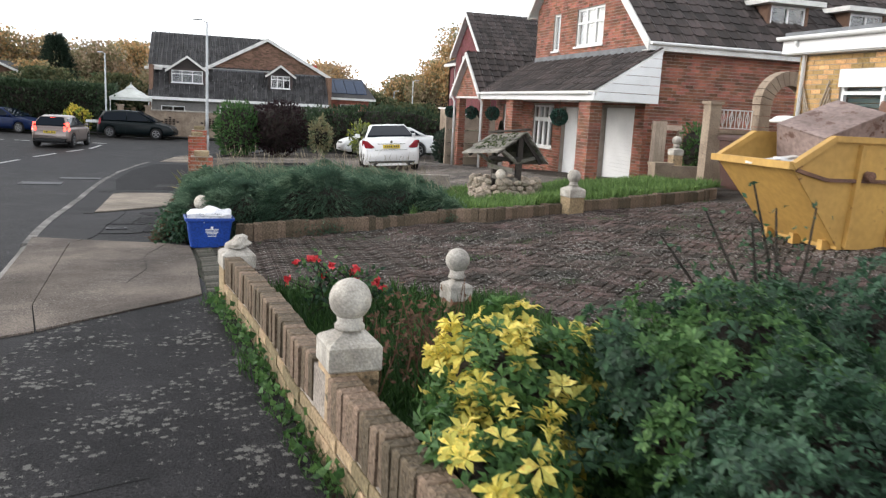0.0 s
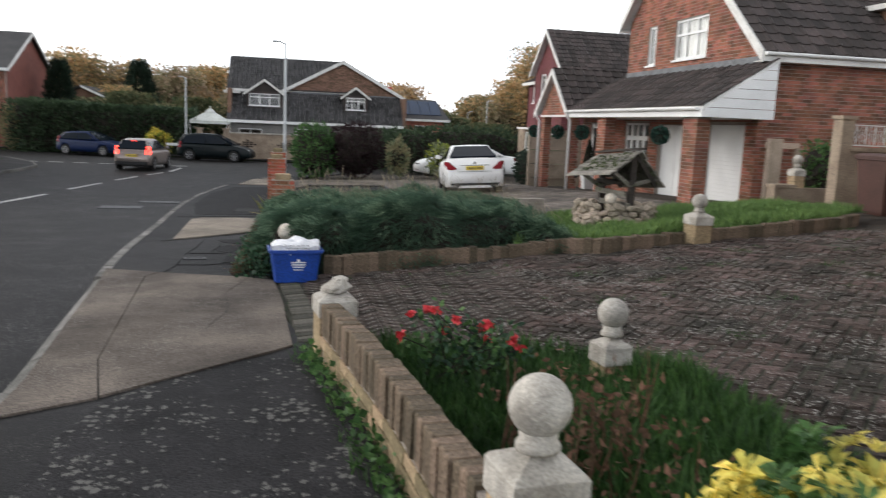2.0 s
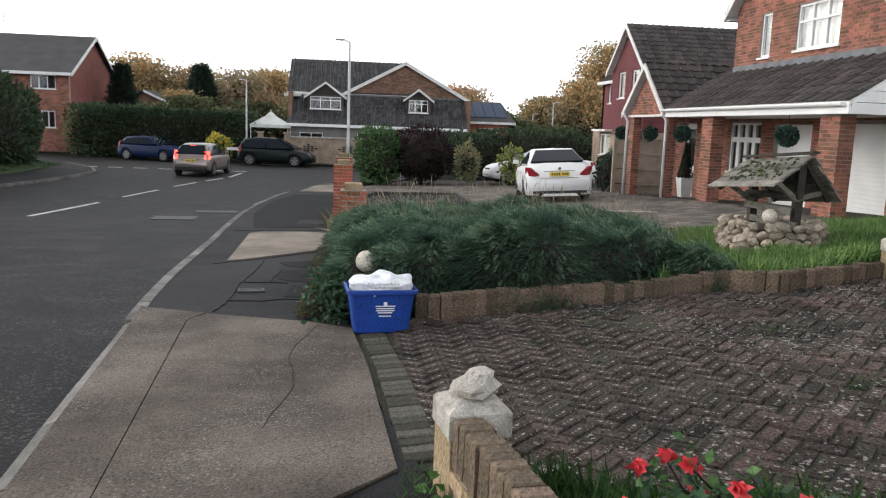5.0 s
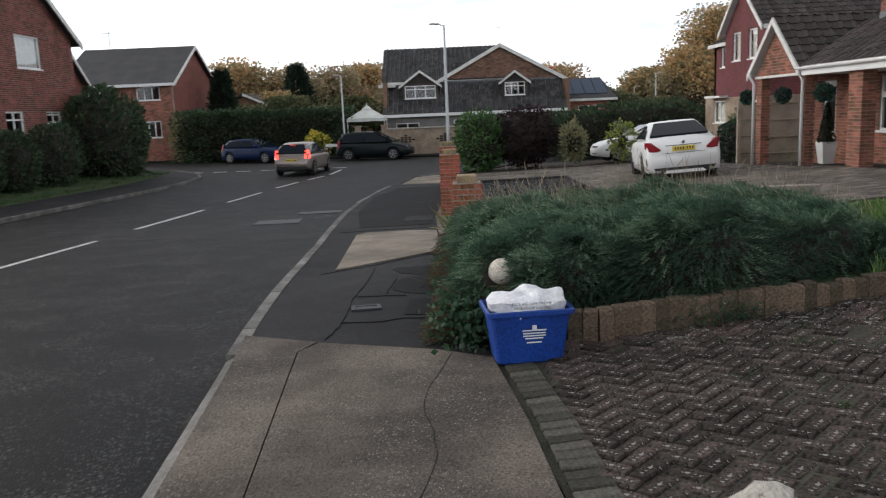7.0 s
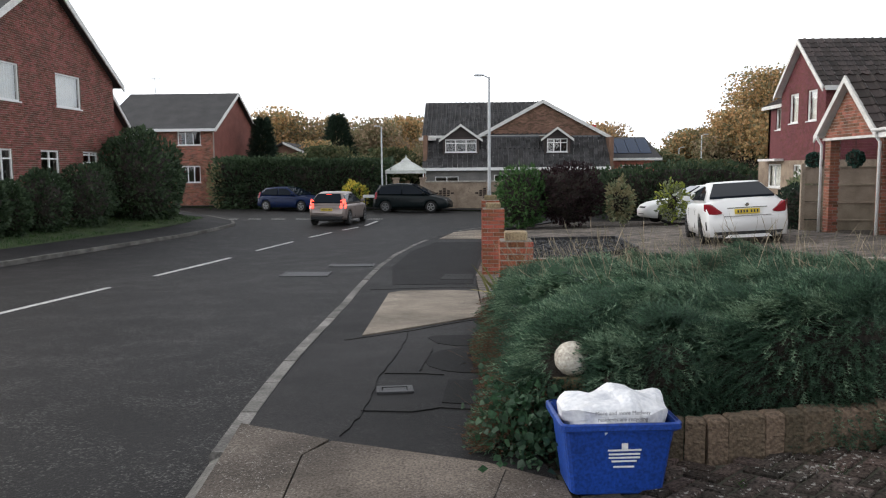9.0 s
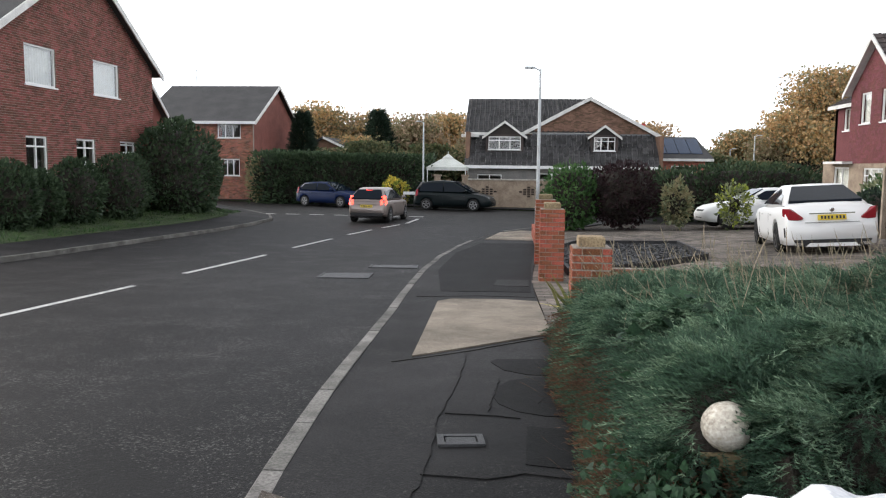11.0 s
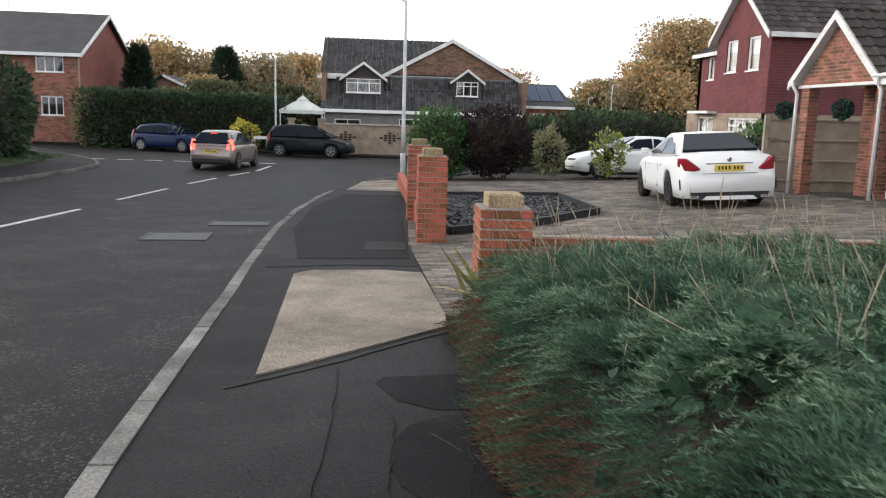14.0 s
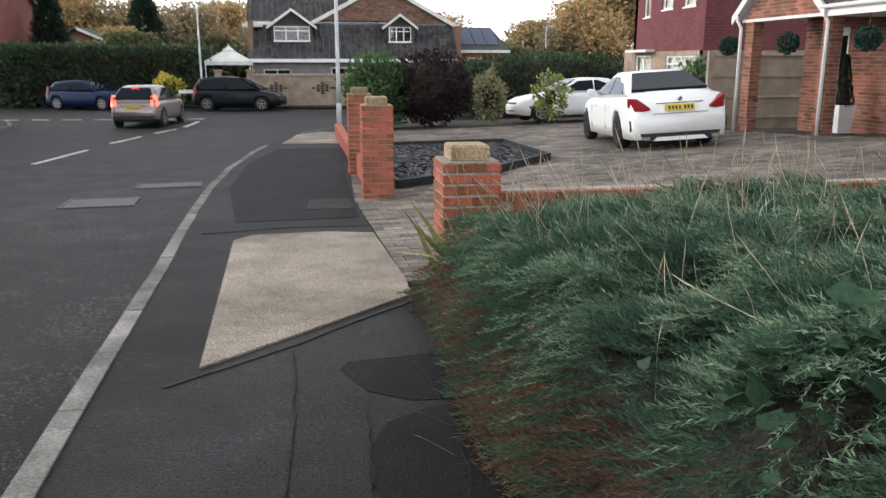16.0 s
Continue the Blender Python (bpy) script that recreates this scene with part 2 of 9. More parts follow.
STONE_WALL = mat("weathered_stone_block", (0.19, 0.14, 0.095), (0.115, 0.085, 0.058), 0.95, 3.5, 0.9, fine=45, rand="object", spots=(0.075, 0.06, 0.045), spot_amount=0.58, bump_dist=0.03)
BLOCK = mat("paving_block", (0.094, 0.067, 0.059), (0.045, 0.041, 0.035), 0.95, 1.3, 1.0, rand="object", fine=60, grain=0.9, spec=0.1, broad=0.9, flecks=(0.27, 0.26, 0.24), fleck_scale=34, fleck_size=0.50, fleck_cover=0.66)
BLOCK_I = mat("paving_block_rest", (0.094, 0.067, 0.059), (0.045, 0.041, 0.035), 0.95, 1.3, 1.0, rand="island", fine=60, grain=0.9, spec=0.1, broad=0.9, flecks=(0.27, 0.26, 0.24), fleck_scale=34, fleck_size=0.50, fleck_cover=0.66)
BLOCK_GREY = mat("grey_border_block", (0.105, 0.098, 0.085), (0.060, 0.058, 0.046), 0.95, 2.0, 0.8, rand="object", fine=60, spots=(0.26, 0.25, 0.23), spot_amount=0.65, spot_scale=28, spec=0.15)
STEEL = mat("galvanised_steel", (0.55, 0.57, 0.58), (0.46, 0.48, 0.49), 0.5, 3.0, 0.05, metal=0.4)
BLACK = plain("black_plastic", (0.015, 0.015, 0.016), 0.5)


# ---- mesh helpers ----
class Mesh:
    """Collects vertices and faces of one part, in world metres (or about the origin for what is copied)."""

    def __init__(self):
        self.v, self.f = [], []

    def add(self, verts, faces):
        n = len(self.v)
        self.v += [tuple(p) for p in verts]
        self.f += [tuple(i + n for i in f) for f in faces]
        return self

    def hexa(self, p):
        """Eight corners: four below, four above, both counterclockwise from outside above."""
        return self.add(p, [(3, 2, 1, 0), (4, 5, 6, 7), (0, 1, 5, 4), (1, 2, 6, 5), (2, 3, 7, 6), (3, 0, 4, 7)])

    def box(self, x0, x1, y0, y1, z0, z1):
        return self.hexa([(x0, y0, z0), (x1, y0, z0), (x1, y1, z0), (x0, y1, z0), (x0, y0, z1), (x1, y0, z1), (x1, y1, z1), (x0, y1, z1)])

    def bar(self, m, sx, sy, sz):
        """A box of that size centred on the matrix m."""
        return self.hexa([m @ Vector((a * sx / 2, b * sy / 2, c * sz / 2)) for c in (-1, 1) for a, b in ((-1, -1), (1, -1), (1, 1), (-1, 1))])

    def beam(self, p, q, w, h, up=(0, 0, 1)):
        """A straight bar from p to q, w wide and h high."""
        p, q = Vector(p), Vector(q)
        d = (q - p).normalized()
        s = d.cross(Vector(up)).normalized() * (w / 2)
        t = s.cross(d).normalized() * (h / 2)
        return self.hexa([p - s - t, p + s - t, q + s - t, q - s - t, p - s + t, p + s + t, q + s + t, q - s + t])

    def prism(self, poly, d):
        """A convex or plain polygon of points pushed along d."""
        n, d = len(poly), Vector(d)
        top = [Vector(p) + d for p in poly]
        return self.add(list(poly) + top, [tuple(range(n))[::-1], tuple(range(n, 2 * n))] + [(i, (i + 1) % n, (i + 1) % n + n, i + n) for i in range(n)])

    def rings(self, loops, cap=True):
        """Joins loops of equal length."""
        n = len(loops[0])
        base = len(self.v)
        for lp in loops:
            self.v += [tuple(p) for p in lp]
        for k in range(len(loops) - 1):
            for i in range(n):
                a, b = base + k * n + i, base + k * n + (i + 1) % n
                self.f.append((a, b, b + n, a + n))
        if cap:
            self.f.append(tuple(base + i for i in range(n))[::-1])
            self.f.append(tuple(base + (len(loops) - 1) * n + i for i in range(n)))
        return self

    def lathe(self, c, profile, n=20, axis="z"):
        """profile: (radius, height) rows about c."""
        loops = []
        for r, h in profile:
            lp = []
            for i in range(n):
                a = 2 * math.pi * i / n
                u, w = r * math.cos(a), r * math.sin(a)
                o = {"z": (u, w, h), "x": (h, u, w), "y": (w, h, u)}[axis]
                lp.append((c[0] + o[0], c[1] + o[1], c[2] + o[2]))
            loops.append(lp)
        return self.rings(loops)

    def tube(self, pts, r, n=8):
        """A round bar along points; r: one radius or one a point."""
        pts = [Vector(p) for p in pts]
        rr = r if isinstance(r, (list, tuple)) else [r] * len(pts)
        loops = []
        for i, p in enumerate(pts):
            d = (pts[min(i + 1, len(pts) - 1)] - pts[max(i - 1, 0)]).normalized()
            s = d.cross(Vector((0, 0, 1)) if abs(d.z) < 0.95 else Vector((1, 0, 0))).normalized()
            t = d.cross(s)
            loops.append([p + (s * math.cos(2 * math.pi * k / n) + t * math.sin(2 * math.pi * k / n)) * rr[i] for k in range(n)])
        return self.rings(loops)

    def data(self, name, material, smooth=False):
        me = bpy.data.meshes.new(name)
        me.from_pydata(self.v, [], self.f)
        me.materials.append(material)
        if smooth:
            me.polygons.foreach_set("use_smooth", [True] * len(me.polygons))
        me.update()
        return me


def thing(name, m, label, category, group="", kind=""):
    """An Empty at the base of a thing, for its parts."""
    ob = new(name)
    ob.matrix_basis = m if isinstance(m, Matrix) else Matrix.Translation(m)
    ob.empty_display_size = 0.2
    return tagged(ob, label, category, group, kind)


def part(name, mesh, material, parent=None, label="", smooth=False, kind=""):
    """Links a Mesh as ONE mesh object under a thing or under a part."""
    me = mesh.data(name, material, smooth) if isinstance(mesh, Mesh) else mesh
    ob = new(name, me)
    if parent is not None:
        ob.parent = parent
        if parent.parent is None:
            ob.matrix_parent_inverse = parent.matrix_basis.inverted()
    return tagged(ob, label, kind=kind)


def piece(name, me, parent, m):
    """One small piece that shares its mesh with its like, at the pose m in the world."""
    ob = new(name, me)
    ob.parent = parent
    if parent.parent is None:
        ob.matrix_parent_inverse = parent.matrix_basis.inverted()
    ob.matrix_basis = m
    return ob


def lone(name, mesh, material, label, category, kind="", smooth=False, group=""):
    """A thing that is one mesh."""
    ob = new(name, mesh.data(name, material, smooth))
    return tagged(ob, label, category, group, kind)


def bevel(ob, w=0.01, seg=2):
    b = ob.modifiers.new("bevel", "BEVEL")
    b.width, b.segments, b.limit_method = w, seg, "ANGLE"
    return ob


# ---- the lie of the land ----
FALL_Y = (-60, -10, 0, 5, 10, 15, 20, 25, 35, 60, 400)
FALL_Z = (1.0, 0.45, 0.07, -0.12, -0.31, -0.55, -0.72, -0.87, -1.07, -1.2, -1.2)


def fall(y):
    return float(np.interp(y, FALL_Y, FALL_Z))


def land(x, y):
    """Height of pavements, drives and gardens."""
    z = fall(y) + 0.02 * min(max(x + 2, 0), 2)
    if x > 0:
        z += 0.085 * min(x, 9) * float(np.interp(y, (0, 8, 22, 30, 45), (0.7, 1, 0.85, 0.5, 0)))
    if x < -11.5:
        z += float(np.interp(-x, (11.5, 14.0, 17), (0, 0.12, 0.6))) * float(np.interp(y, (30, 45, 55), (1, 1, 0)))
    return z


def road_z(x, y):
    return fall(y) - 0.10


def rows_sheet(mesh, rows, height, off=0.0, nx=4, dy=0.5, skirt=0.2):
    """A sheet between left and right edges given as rows (y, x_left, x_right), laid on height(x, y) + off, with a skirt."""
    ys = [r[0] for r in rows]
    n = max(2, int((ys[-1] - ys[0]) / dy) + 1)
    yy = sorted(set(list(np.linspace(ys[0], ys[-1], n)) + ys))
    base = len(mesh.v)
    for y in yy:
        a, b = float(np.interp(y, ys, [r[1] for r in rows])), float(np.interp(y, ys, [r[2] for r in rows]))
        for i in range(nx + 1):
            x = a + (b - a) * i / nx
            mesh.v.append((x, y, height(x, y) + off))
    w = nx + 1
    for j in range(len(yy) - 1):
        for i in range(nx):
            k = base + j * w + i
            mesh.f.append((k, k + 1, k + 1 + w, k + w))
    if skirt:
        edge = [base + i for i in range(w)] + [base + j * w + nx for j in range(1, len(yy))] + [base + (len(yy) - 1) * w + i for i in range(nx - 1, -1, -1)] + [base + j * w for j in range(len(yy) - 2, 0, -1)]
        m0 = len(mesh.v)
        mesh.v += [(mesh.v[e][0], mesh.v[e][1], mesh.v[e][2] - skirt) for e in edge]
        for i in range(len(edge)):
            k = (i + 1) % len(edge)
            mesh.f.append((edge[k], edge[i], m0 + i, m0 + k))
    return mesh


def scan(poly, v):
    """Where a convex polygon of (u, v) is cut at height v."""
    hits = []
    for (a, b), (c, d) in zip(poly, poly[1:] + poly[:1]):
        if (b - v) * (d - v) <= 0 and b != d:
            hits.append(a + (c - a) * (v - b) / (d - b))
    return (min(hits), max(hits)) if hits else (0, 0)


def poly_sheet(mesh, poly, height, off, dy=0.25, skirt=0.03, nx=4):
    """A convex patch of (x, y) corners laid on the land."""
    ys = sorted(set(p[1] for p in poly))
    yy = sorted(set(ys + list(np.arange(ys[0] + dy, ys[-1], dy))))
    rows = []
    for y in yy:
        e = min(max(y, ys[0] + 1e-4), ys[-1] - 1e-4)
        a, b = scan(poly, e)
        rows.append((float(y), a, b))
    return rows_sheet(mesh, rows, height, off, nx, 50, skirt)


KERB_LINE = ((-40, -1.4), (-12, -1.55), (0, -1.64), (5.4, -1.66), (6.4, -1.70), (8.0, -1.86), (9.94, -2.05), (11.2, -2.19), (13, -2.34), (14.8, -2.43), (17.5, -2.52), (20, -2.64), (23, -2.72), (26, -2.68), (30, -2.38), (33, -1.95), (36, -1.2), (38, 0.2), (39.5, 2.5))
INNER_LINE = ((-40, 1.2), (-12, 0.95), (0, 0.78), (3.9, 0.55), (4.75, 0.48), (5.9, 0.34), (6.9, 0.2), (7.1, 0.05), (8.8, -0.02), (10.0, -0.12), (11.9, -0.45), (15.3, -0.48), (17.7, -0.5), (21, -0.57), (35, 0.05), (39.5, 2.6))


def kerb_x(y):
    return float(np.interp(y, [k[0] for k in KERB_LINE], [k[1] for k in KERB_LINE]))


def inner_x(y):
    return float(np.interp(y, [k[0] for k in INNER_LINE], [k[1] for k in INNER_LINE]))


# ---- ground, roads, pavements ----
g = Mesh()
gx = [-1500, -600, -250, -120, -70, -40, -25, -14, -8, -2, 3, 8, 14, 22, 35, 60, 120, 250, 600, 1500]
gy = [-1500, -600, -200, -80, -40, -20, -10, 0, 10, 20, 30, 45, 60, 80, 120, 200, 400, 800, 1500]
for y in gy:
    for x in gx:
        g.v.append((x, y, fall(y) - 0.30))
for j in range(len(gy) - 1):
    for i in range(len(gx) - 1):
        k = j * len(gx) + i
        g.f.append((k, k + 1, k + 1 + len(gx), k + len(gx)))
lone("ground", g, TURF, "dull green grassy ground running to the horizon", "ground", "structure")

r = Mesh()
rows_sheet(r, [(-40, -13, 4), (36, -13, 4), (36.01, -70, 60), (52, -70, 60), (78, -70, -20)], road_z, 0, nx=12, dy=1.0)
lone("road", r, ASPHALT, "worn dark grey asphalt road with a junction ahead", "road", "structure")

p = Mesh()
rows_sheet(p, [(y, kerb_x(y) + 0.125, inner_x(y)) for y in [k[0] for k in KERB_LINE]] , land, 0, nx=5, dy=0.4)
pavement = lone("pavement", p, TARMAC, "patched dark tarmac pavement beside the road", "pavement", "structure")
p = Mesh()
rows_sheet(p, [(y, kerb_x(y) + 0.55 if y > 2 else kerb_x(y) + 0.4, inner_x(y) - 0.02) for y in (-12, -4, 0, 2, 4, 5.3)] + [(5.9, -1.0, 0.3), (6.7, -0.4, 0.2)], land, 0.006, nx=5, dy=0.3, skirt=0.02)
part("lichen_patch", p, TARMAC_LICHEN, pavement, "old tarmac speckled with pale lichen")
p = Mesh()
poly_sheet(p, [(-1.05, 5.94), (0.06, 7.0), (-0.02, 8.8), (-0.12, 10.02), (-0.5, 10.33), (-1.42, 10.76), (-1.54, 10.5), (-1.24, 6.81)], land, 0.018)
part("concrete_slab", p, CONCRETE, pavement, "rough pinkish concrete crossover slab")
p = Mesh()
poly_sheet(p, [(-1.545, 5.62), (-1.058, 5.92), (-1.248, 6.81), (-1.552, 10.5), (-1.45, 10.8), (-2.1, 11.18), (-1.95, 10.0), (-1.75, 8.0), (-1.58, 6.4)], land, 0.015)
part("concrete_slab", p, CONCRETE, pavement, "rough pinkish concrete crossover slab")
p = Mesh()
poly_sheet(p, [(-1.81, 14.70), (-0.49, 15.95), (-0.47, 16.4), (-0.53, 18.5), (-1.0, 18.72), (-1.75, 18.75), (-1.93, 18.5)], land, 0.014)
part("concrete_slab", p, CONCRETE_NEW, pavement, "pale buff concrete slab let into tarmac")
for poly, name in (([(-1.02, 13.25), (-0.97, 13.0), (-0.84, 12.8), (-0.66, 12.7), (-0.46, 12.68), (-0.46, 13.9), (-0.7, 13.88), (-0.9, 13.75), (-1.0, 13.5)], "tarmac_patch"), ([(-1.07, 14.5), (-0.95, 14.15), (-0.75, 13.98), (-0.46, 13.95), (-0.46, 14.66), (-1.02, 14.62)], "tarmac_patch"), ([(-0.80, 11.7), (-0.42, 11.6), (-0.44, 12.36), (-0.78, 12.45)], "tarmac_patch"), ([(-2.0, 19.7), (-0.6, 19.6), (-0.5, 24), (-0.2, 30), (-1.8, 30.2), (-2.3, 27), (-2.35, 23)], "tarmac_patch")):
    p = Mesh()
    poly_sheet(p, poly, land, 0.005, skirt=0.01)
    part(name, p, TARMAC_DARK, pavement, "darker newer tarmac patch")
p = Mesh()
poly_sheet(p, [(-1.2, 20.4), (-0.62, 20.3), (-0.6, 21.2), (-1.15, 21.3)], land, 0.010, skirt=0.01)
part("tarmac_patch", p, TARMAC, pavement)
p = Mesh()
poly_sheet(p, [(-1.75, 31.6), (0.0, 31.2), (0.1, 35.2), (-0.6, 35.9), (-1.35, 35.0)], land, 0.012, skirt=0.02)
part("concrete_slab", p, CONCRETE_NEW, pavement)

# ---- kerb stones ----
kerb = thing("kerb", (-2, 10, land(-2, 10)), "grey concrete kerb stones edging the pavement", "kerb", kind="structure")
y = -12.0
while y < 37.5:
    y1 = y + 0.905
    for _ in range(3):
        d = math.hypot(kerb_x(y1) - kerb_x(y), y1 - y)
        y1 = y + (y1 - y) * 0.905 / d
    drop = 0.055 if 6.0 < y < 10.6 or 31 < y < 35 else 0.0
    a, b = (kerb_x(y), y + 0.006), (kerb_x(y1), y1 - 0.006)
    jit = random.uniform(-0.006, 0.006)
    k = Mesh()
    lo = [(a[0], a[1]), (a[0] + 0.13, a[1]), (b[0] + 0.13, b[1]), (b[0], b[1])]
    tops = [(a[0] + 0.018, a[1]), (a[0] + 0.13, a[1]), (b[0] + 0.13, b[1]), (b[0] + 0.018, b[1])]
    za, zb = land(a[0] + 0.1, a[1]) + 0.006 + jit, land(b[0] + 0.1, b[1]) + 0.006 + jit
    zz = [za, za, zb, zb]
    dd = [drop, 0, 0, drop]
    k.rings([[(q[0], q[1], zz[i] - 0.3) for i, q in enumerate(lo)], [(q[0], q[1], zz[i] - 0.022 - dd[i]) for i, q in enumerate(lo)], [(q[0], q[1], zz[i] - dd[i]) for i, q in enumerate(tops)]])
    part("kerb_stone", k, KERB, kerb)
    y = y1

# ---- road markings and covers ----
def marking(pts, w):
    m = Mesh()
    for a, b in zip(pts, pts[1:]):
        a, b = Vector((*a, 0)), Vector((*b, 0))
        s = (b - a).cross(Vector((0, 0, 1))).normalized() * (w / 2)
        q = [a - s, a + s, b + s, b - s]
        m.hexa([(c.x, c.y, road_z(c.x, c.y) - 0.01) for c in q] + [(c.x, c.y, road_z(c.x, c.y) + 0.005) for c in q])
    return lone("road_marking", m, PAINT, "worn white painted dash on asphalt", "road marking", "structure", group="centre line dashes")


for a, b in (((-7.9, 4.3), (-7.75, 8.3)), ((-7.6, 10.3), (-7.5, 14.3)), ((-7.4, 16.2), (-7.25, 20.2)), ((-7.22, 22.2), (-6.98, 26.5)), ((-6.9, 28.7), (-6.65, 32.2)), ((-6.55, 34.3), (-6.18, 36.7)), ((-5.95, 37.9), (-5.55, 39.7))):
    marking([a, b], 0.11)
for i in range(7):
    marking([(-13.4 + i * 1.25, 46.0 - i * 0.1), (-12.7 + i * 1.25, 45.95 - i * 0.1)], 0.2)
marking([(-5.38, 40.6), (-5.25, 43.7)], 0.15)

COVER = mat("cast_iron_cover", (0.075, 0.075, 0.078), (0.05, 0.05, 0.052), 0.6, 8.0, 0.6, metal=0.5, fine=120)
for cx, cy, sx, sy, ang, f in ((-4.1, 22.45, 0.95, 0.9, 4, road_z), (-3.45, 24.4, 1.0, 0.65, 4, road_z), (-1.18, 12.1, 0.24, 0.17, 8, land)):
    t = thing("manhole_cover", pose(cx, cy, f(cx, cy), 0, 0, ang), "square cast iron access cover set in the tarmac", "manhole cover", "access covers", "structure")
    tl = math.atan((f(cx, cy + 0.2) - f(cx, cy - 0.2)) / 0.4)
    m = pose(cx, cy, f(cx, cy), math.degrees(tl), 0, ang)
    fr = Mesh()
    for s in (-1, 1):
        fr.bar(m @ pose(s * sx / 2, 0, 0.002), 0.04, sy + 0.04, 0.03)
        fr.bar(m @ pose(0, s * sy / 2, 0.002), sx - 0.04, 0.04, 0.03)
    part("frame", fr, COVER, t)
    part("lid", Mesh().bar(m @ pose(0, 0, 0), sx - 0.06, sy - 0.06, 0.024), COVER, t)

# ---- cracks and seams in the pavement ----
SEAM = mat("dark_seam", (0.014, 0.013, 0.013), (0.008, 0.008, 0.008), 0.95, 6.0, 0.3)
SEAM_PALE = mat("worn_seam", (0.035, 0.033, 0.031), (0.018, 0.017, 0.016), 0.9, 9.0, 0.3)
for pts, w, mt in (
        (((-1.95, 14.45), (-1.3, 15.02), (-0.9, 15.42), (-0.5, 15.8)), 0.05, SEAM_PALE),
        (((-1.32, 14.9), (-1.30, 13.9), (-1.36, 12.6), (-1.33, 11.4), (-1.40, 10.9)), 0.010, SEAM),
        (((-1.33, 12.72), (-1.0, 12.68), (-0.82, 12.62)), 0.008, SEAM), (((-0.98, 13.9), (-1.0, 13.3), (-1.04, 12.8)), 0.010, SEAM),
        (((-1.35, 11.5), (-1.0, 11.45), (-0.8, 11.55), (-0.42, 11.45)), 0.008, SEAM), (((-2.3, 19.0), (-1.4, 19.15), (-0.55, 19.0)), 0.03, SEAM_PALE),
        (((-0.95, 20.4), (-0.93, 19.2)), 0.008, SEAM), (((-1.62, 3.0), (-1.0, 3.2), (-0.4, 3.15), (0.3, 3.4)), 0.008, SEAM), (((-0.62, 7.6), (-0.5, 8.4), (-0.58, 9.2), (-0.4, 10.2)), 0.006, SEAM),
        (((-0.66, 14.6), (-0.6, 13.6), (-0.7, 12.9)), 0.008, SEAM)):
    m = Mesh()
    fine_ = []
    for a, b in zip(pts, pts[1:]):
        for k in range(6):
            f = k / 6
            fine_.append((a[0] + (b[0] - a[0]) * f + random.uniform(-0.012, 0.012), a[1] + (b[1] - a[1]) * f))
    fine_.append(pts[-1])
    up_ = 0.020 if 6.9 < pts[0][1] < 10.4 else 0.0075
    for a, b in zip(fine_, fine_[1:]):
        m.beam((a[0], a[1], land(*a) + up_ - 0.004), (b[0], b[1], land(*b) + up_ - 0.004), w * random.uniform(0.2, 0.6), 0.010)
    part("seam", m, mt, pavement)

# ---- left side of the road: pavement, kerb, verge ----
LEFT_KERB = ((-40, -12.4), (10, -12.1), (26, -11.7), (33, -11.4), (38, -11.15), (41, -11.3), (43, -12.0), (45, -13.6), (46.2, -17), (46.8, -40))
lk = lambda y: float(np.interp(y, [k[0] for k in LEFT_KERB], [k[1] for k in LEFT_KERB]))
ky = [k[0] for k in LEFT_KERB] + [44, 45.6]
m = Mesh()
rows_sheet(m, [(y, -45 if y > 44 else lk(y) - 2.0, lk(y) - 0.13) for y in sorted(ky) if y < 46.5], land, -0.0, nx=6, dy=0.7)
lone("pavement_far_side", m, TARMAC, "dark tarmac pavement across the road", "pavement", "structure")
m = Mesh()
lky = sorted(ky)
for a, b in zip(lky, lky[1:]):
    n = max(1, int(math.hypot(lk(b) - lk(a), b - a) / 0.9))
    for i in range(n):
        y0, y1 = a + (b - a) * i / n, a + (b - a) * (i + 0.99) / n
        if y1 > 46.3:
            continue
        x0, x1 = lk(y0), lk(y1)
        m.hexa([(x0 - 0.13, y0, land(x0, y0) - 0.3), (x0, y0, land(x0, y0) - 0.3), (x1, y1, land(x1, y1) - 0.3), (x1 - 0.13, y1, land(x1, y1) - 0.3), (x0 - 0.13, y0, land(x0, y0) + 0.01), (x0, y0, land(x0, y0) + 0.01), (x1, y1, land(x1, y1) + 0.01), (x1 - 0.13, y1, land(x1, y1) + 0.01)])
lone("kerb_far_side", m, KERB, "concrete kerb across the road", "kerb", "structure")
m = Mesh()
rows_sheet(m, [(-30, -40, -14.35), (33, -40, -13.4), (38, -40, -13.2), (42, -40, -13.6), (43.6, -40, -16)], land, 0.01, nx=10, dy=1.0)
lone("verge_lawn", m, TURF, "short dark grass in front of the house across the road", "lawn", "structure")
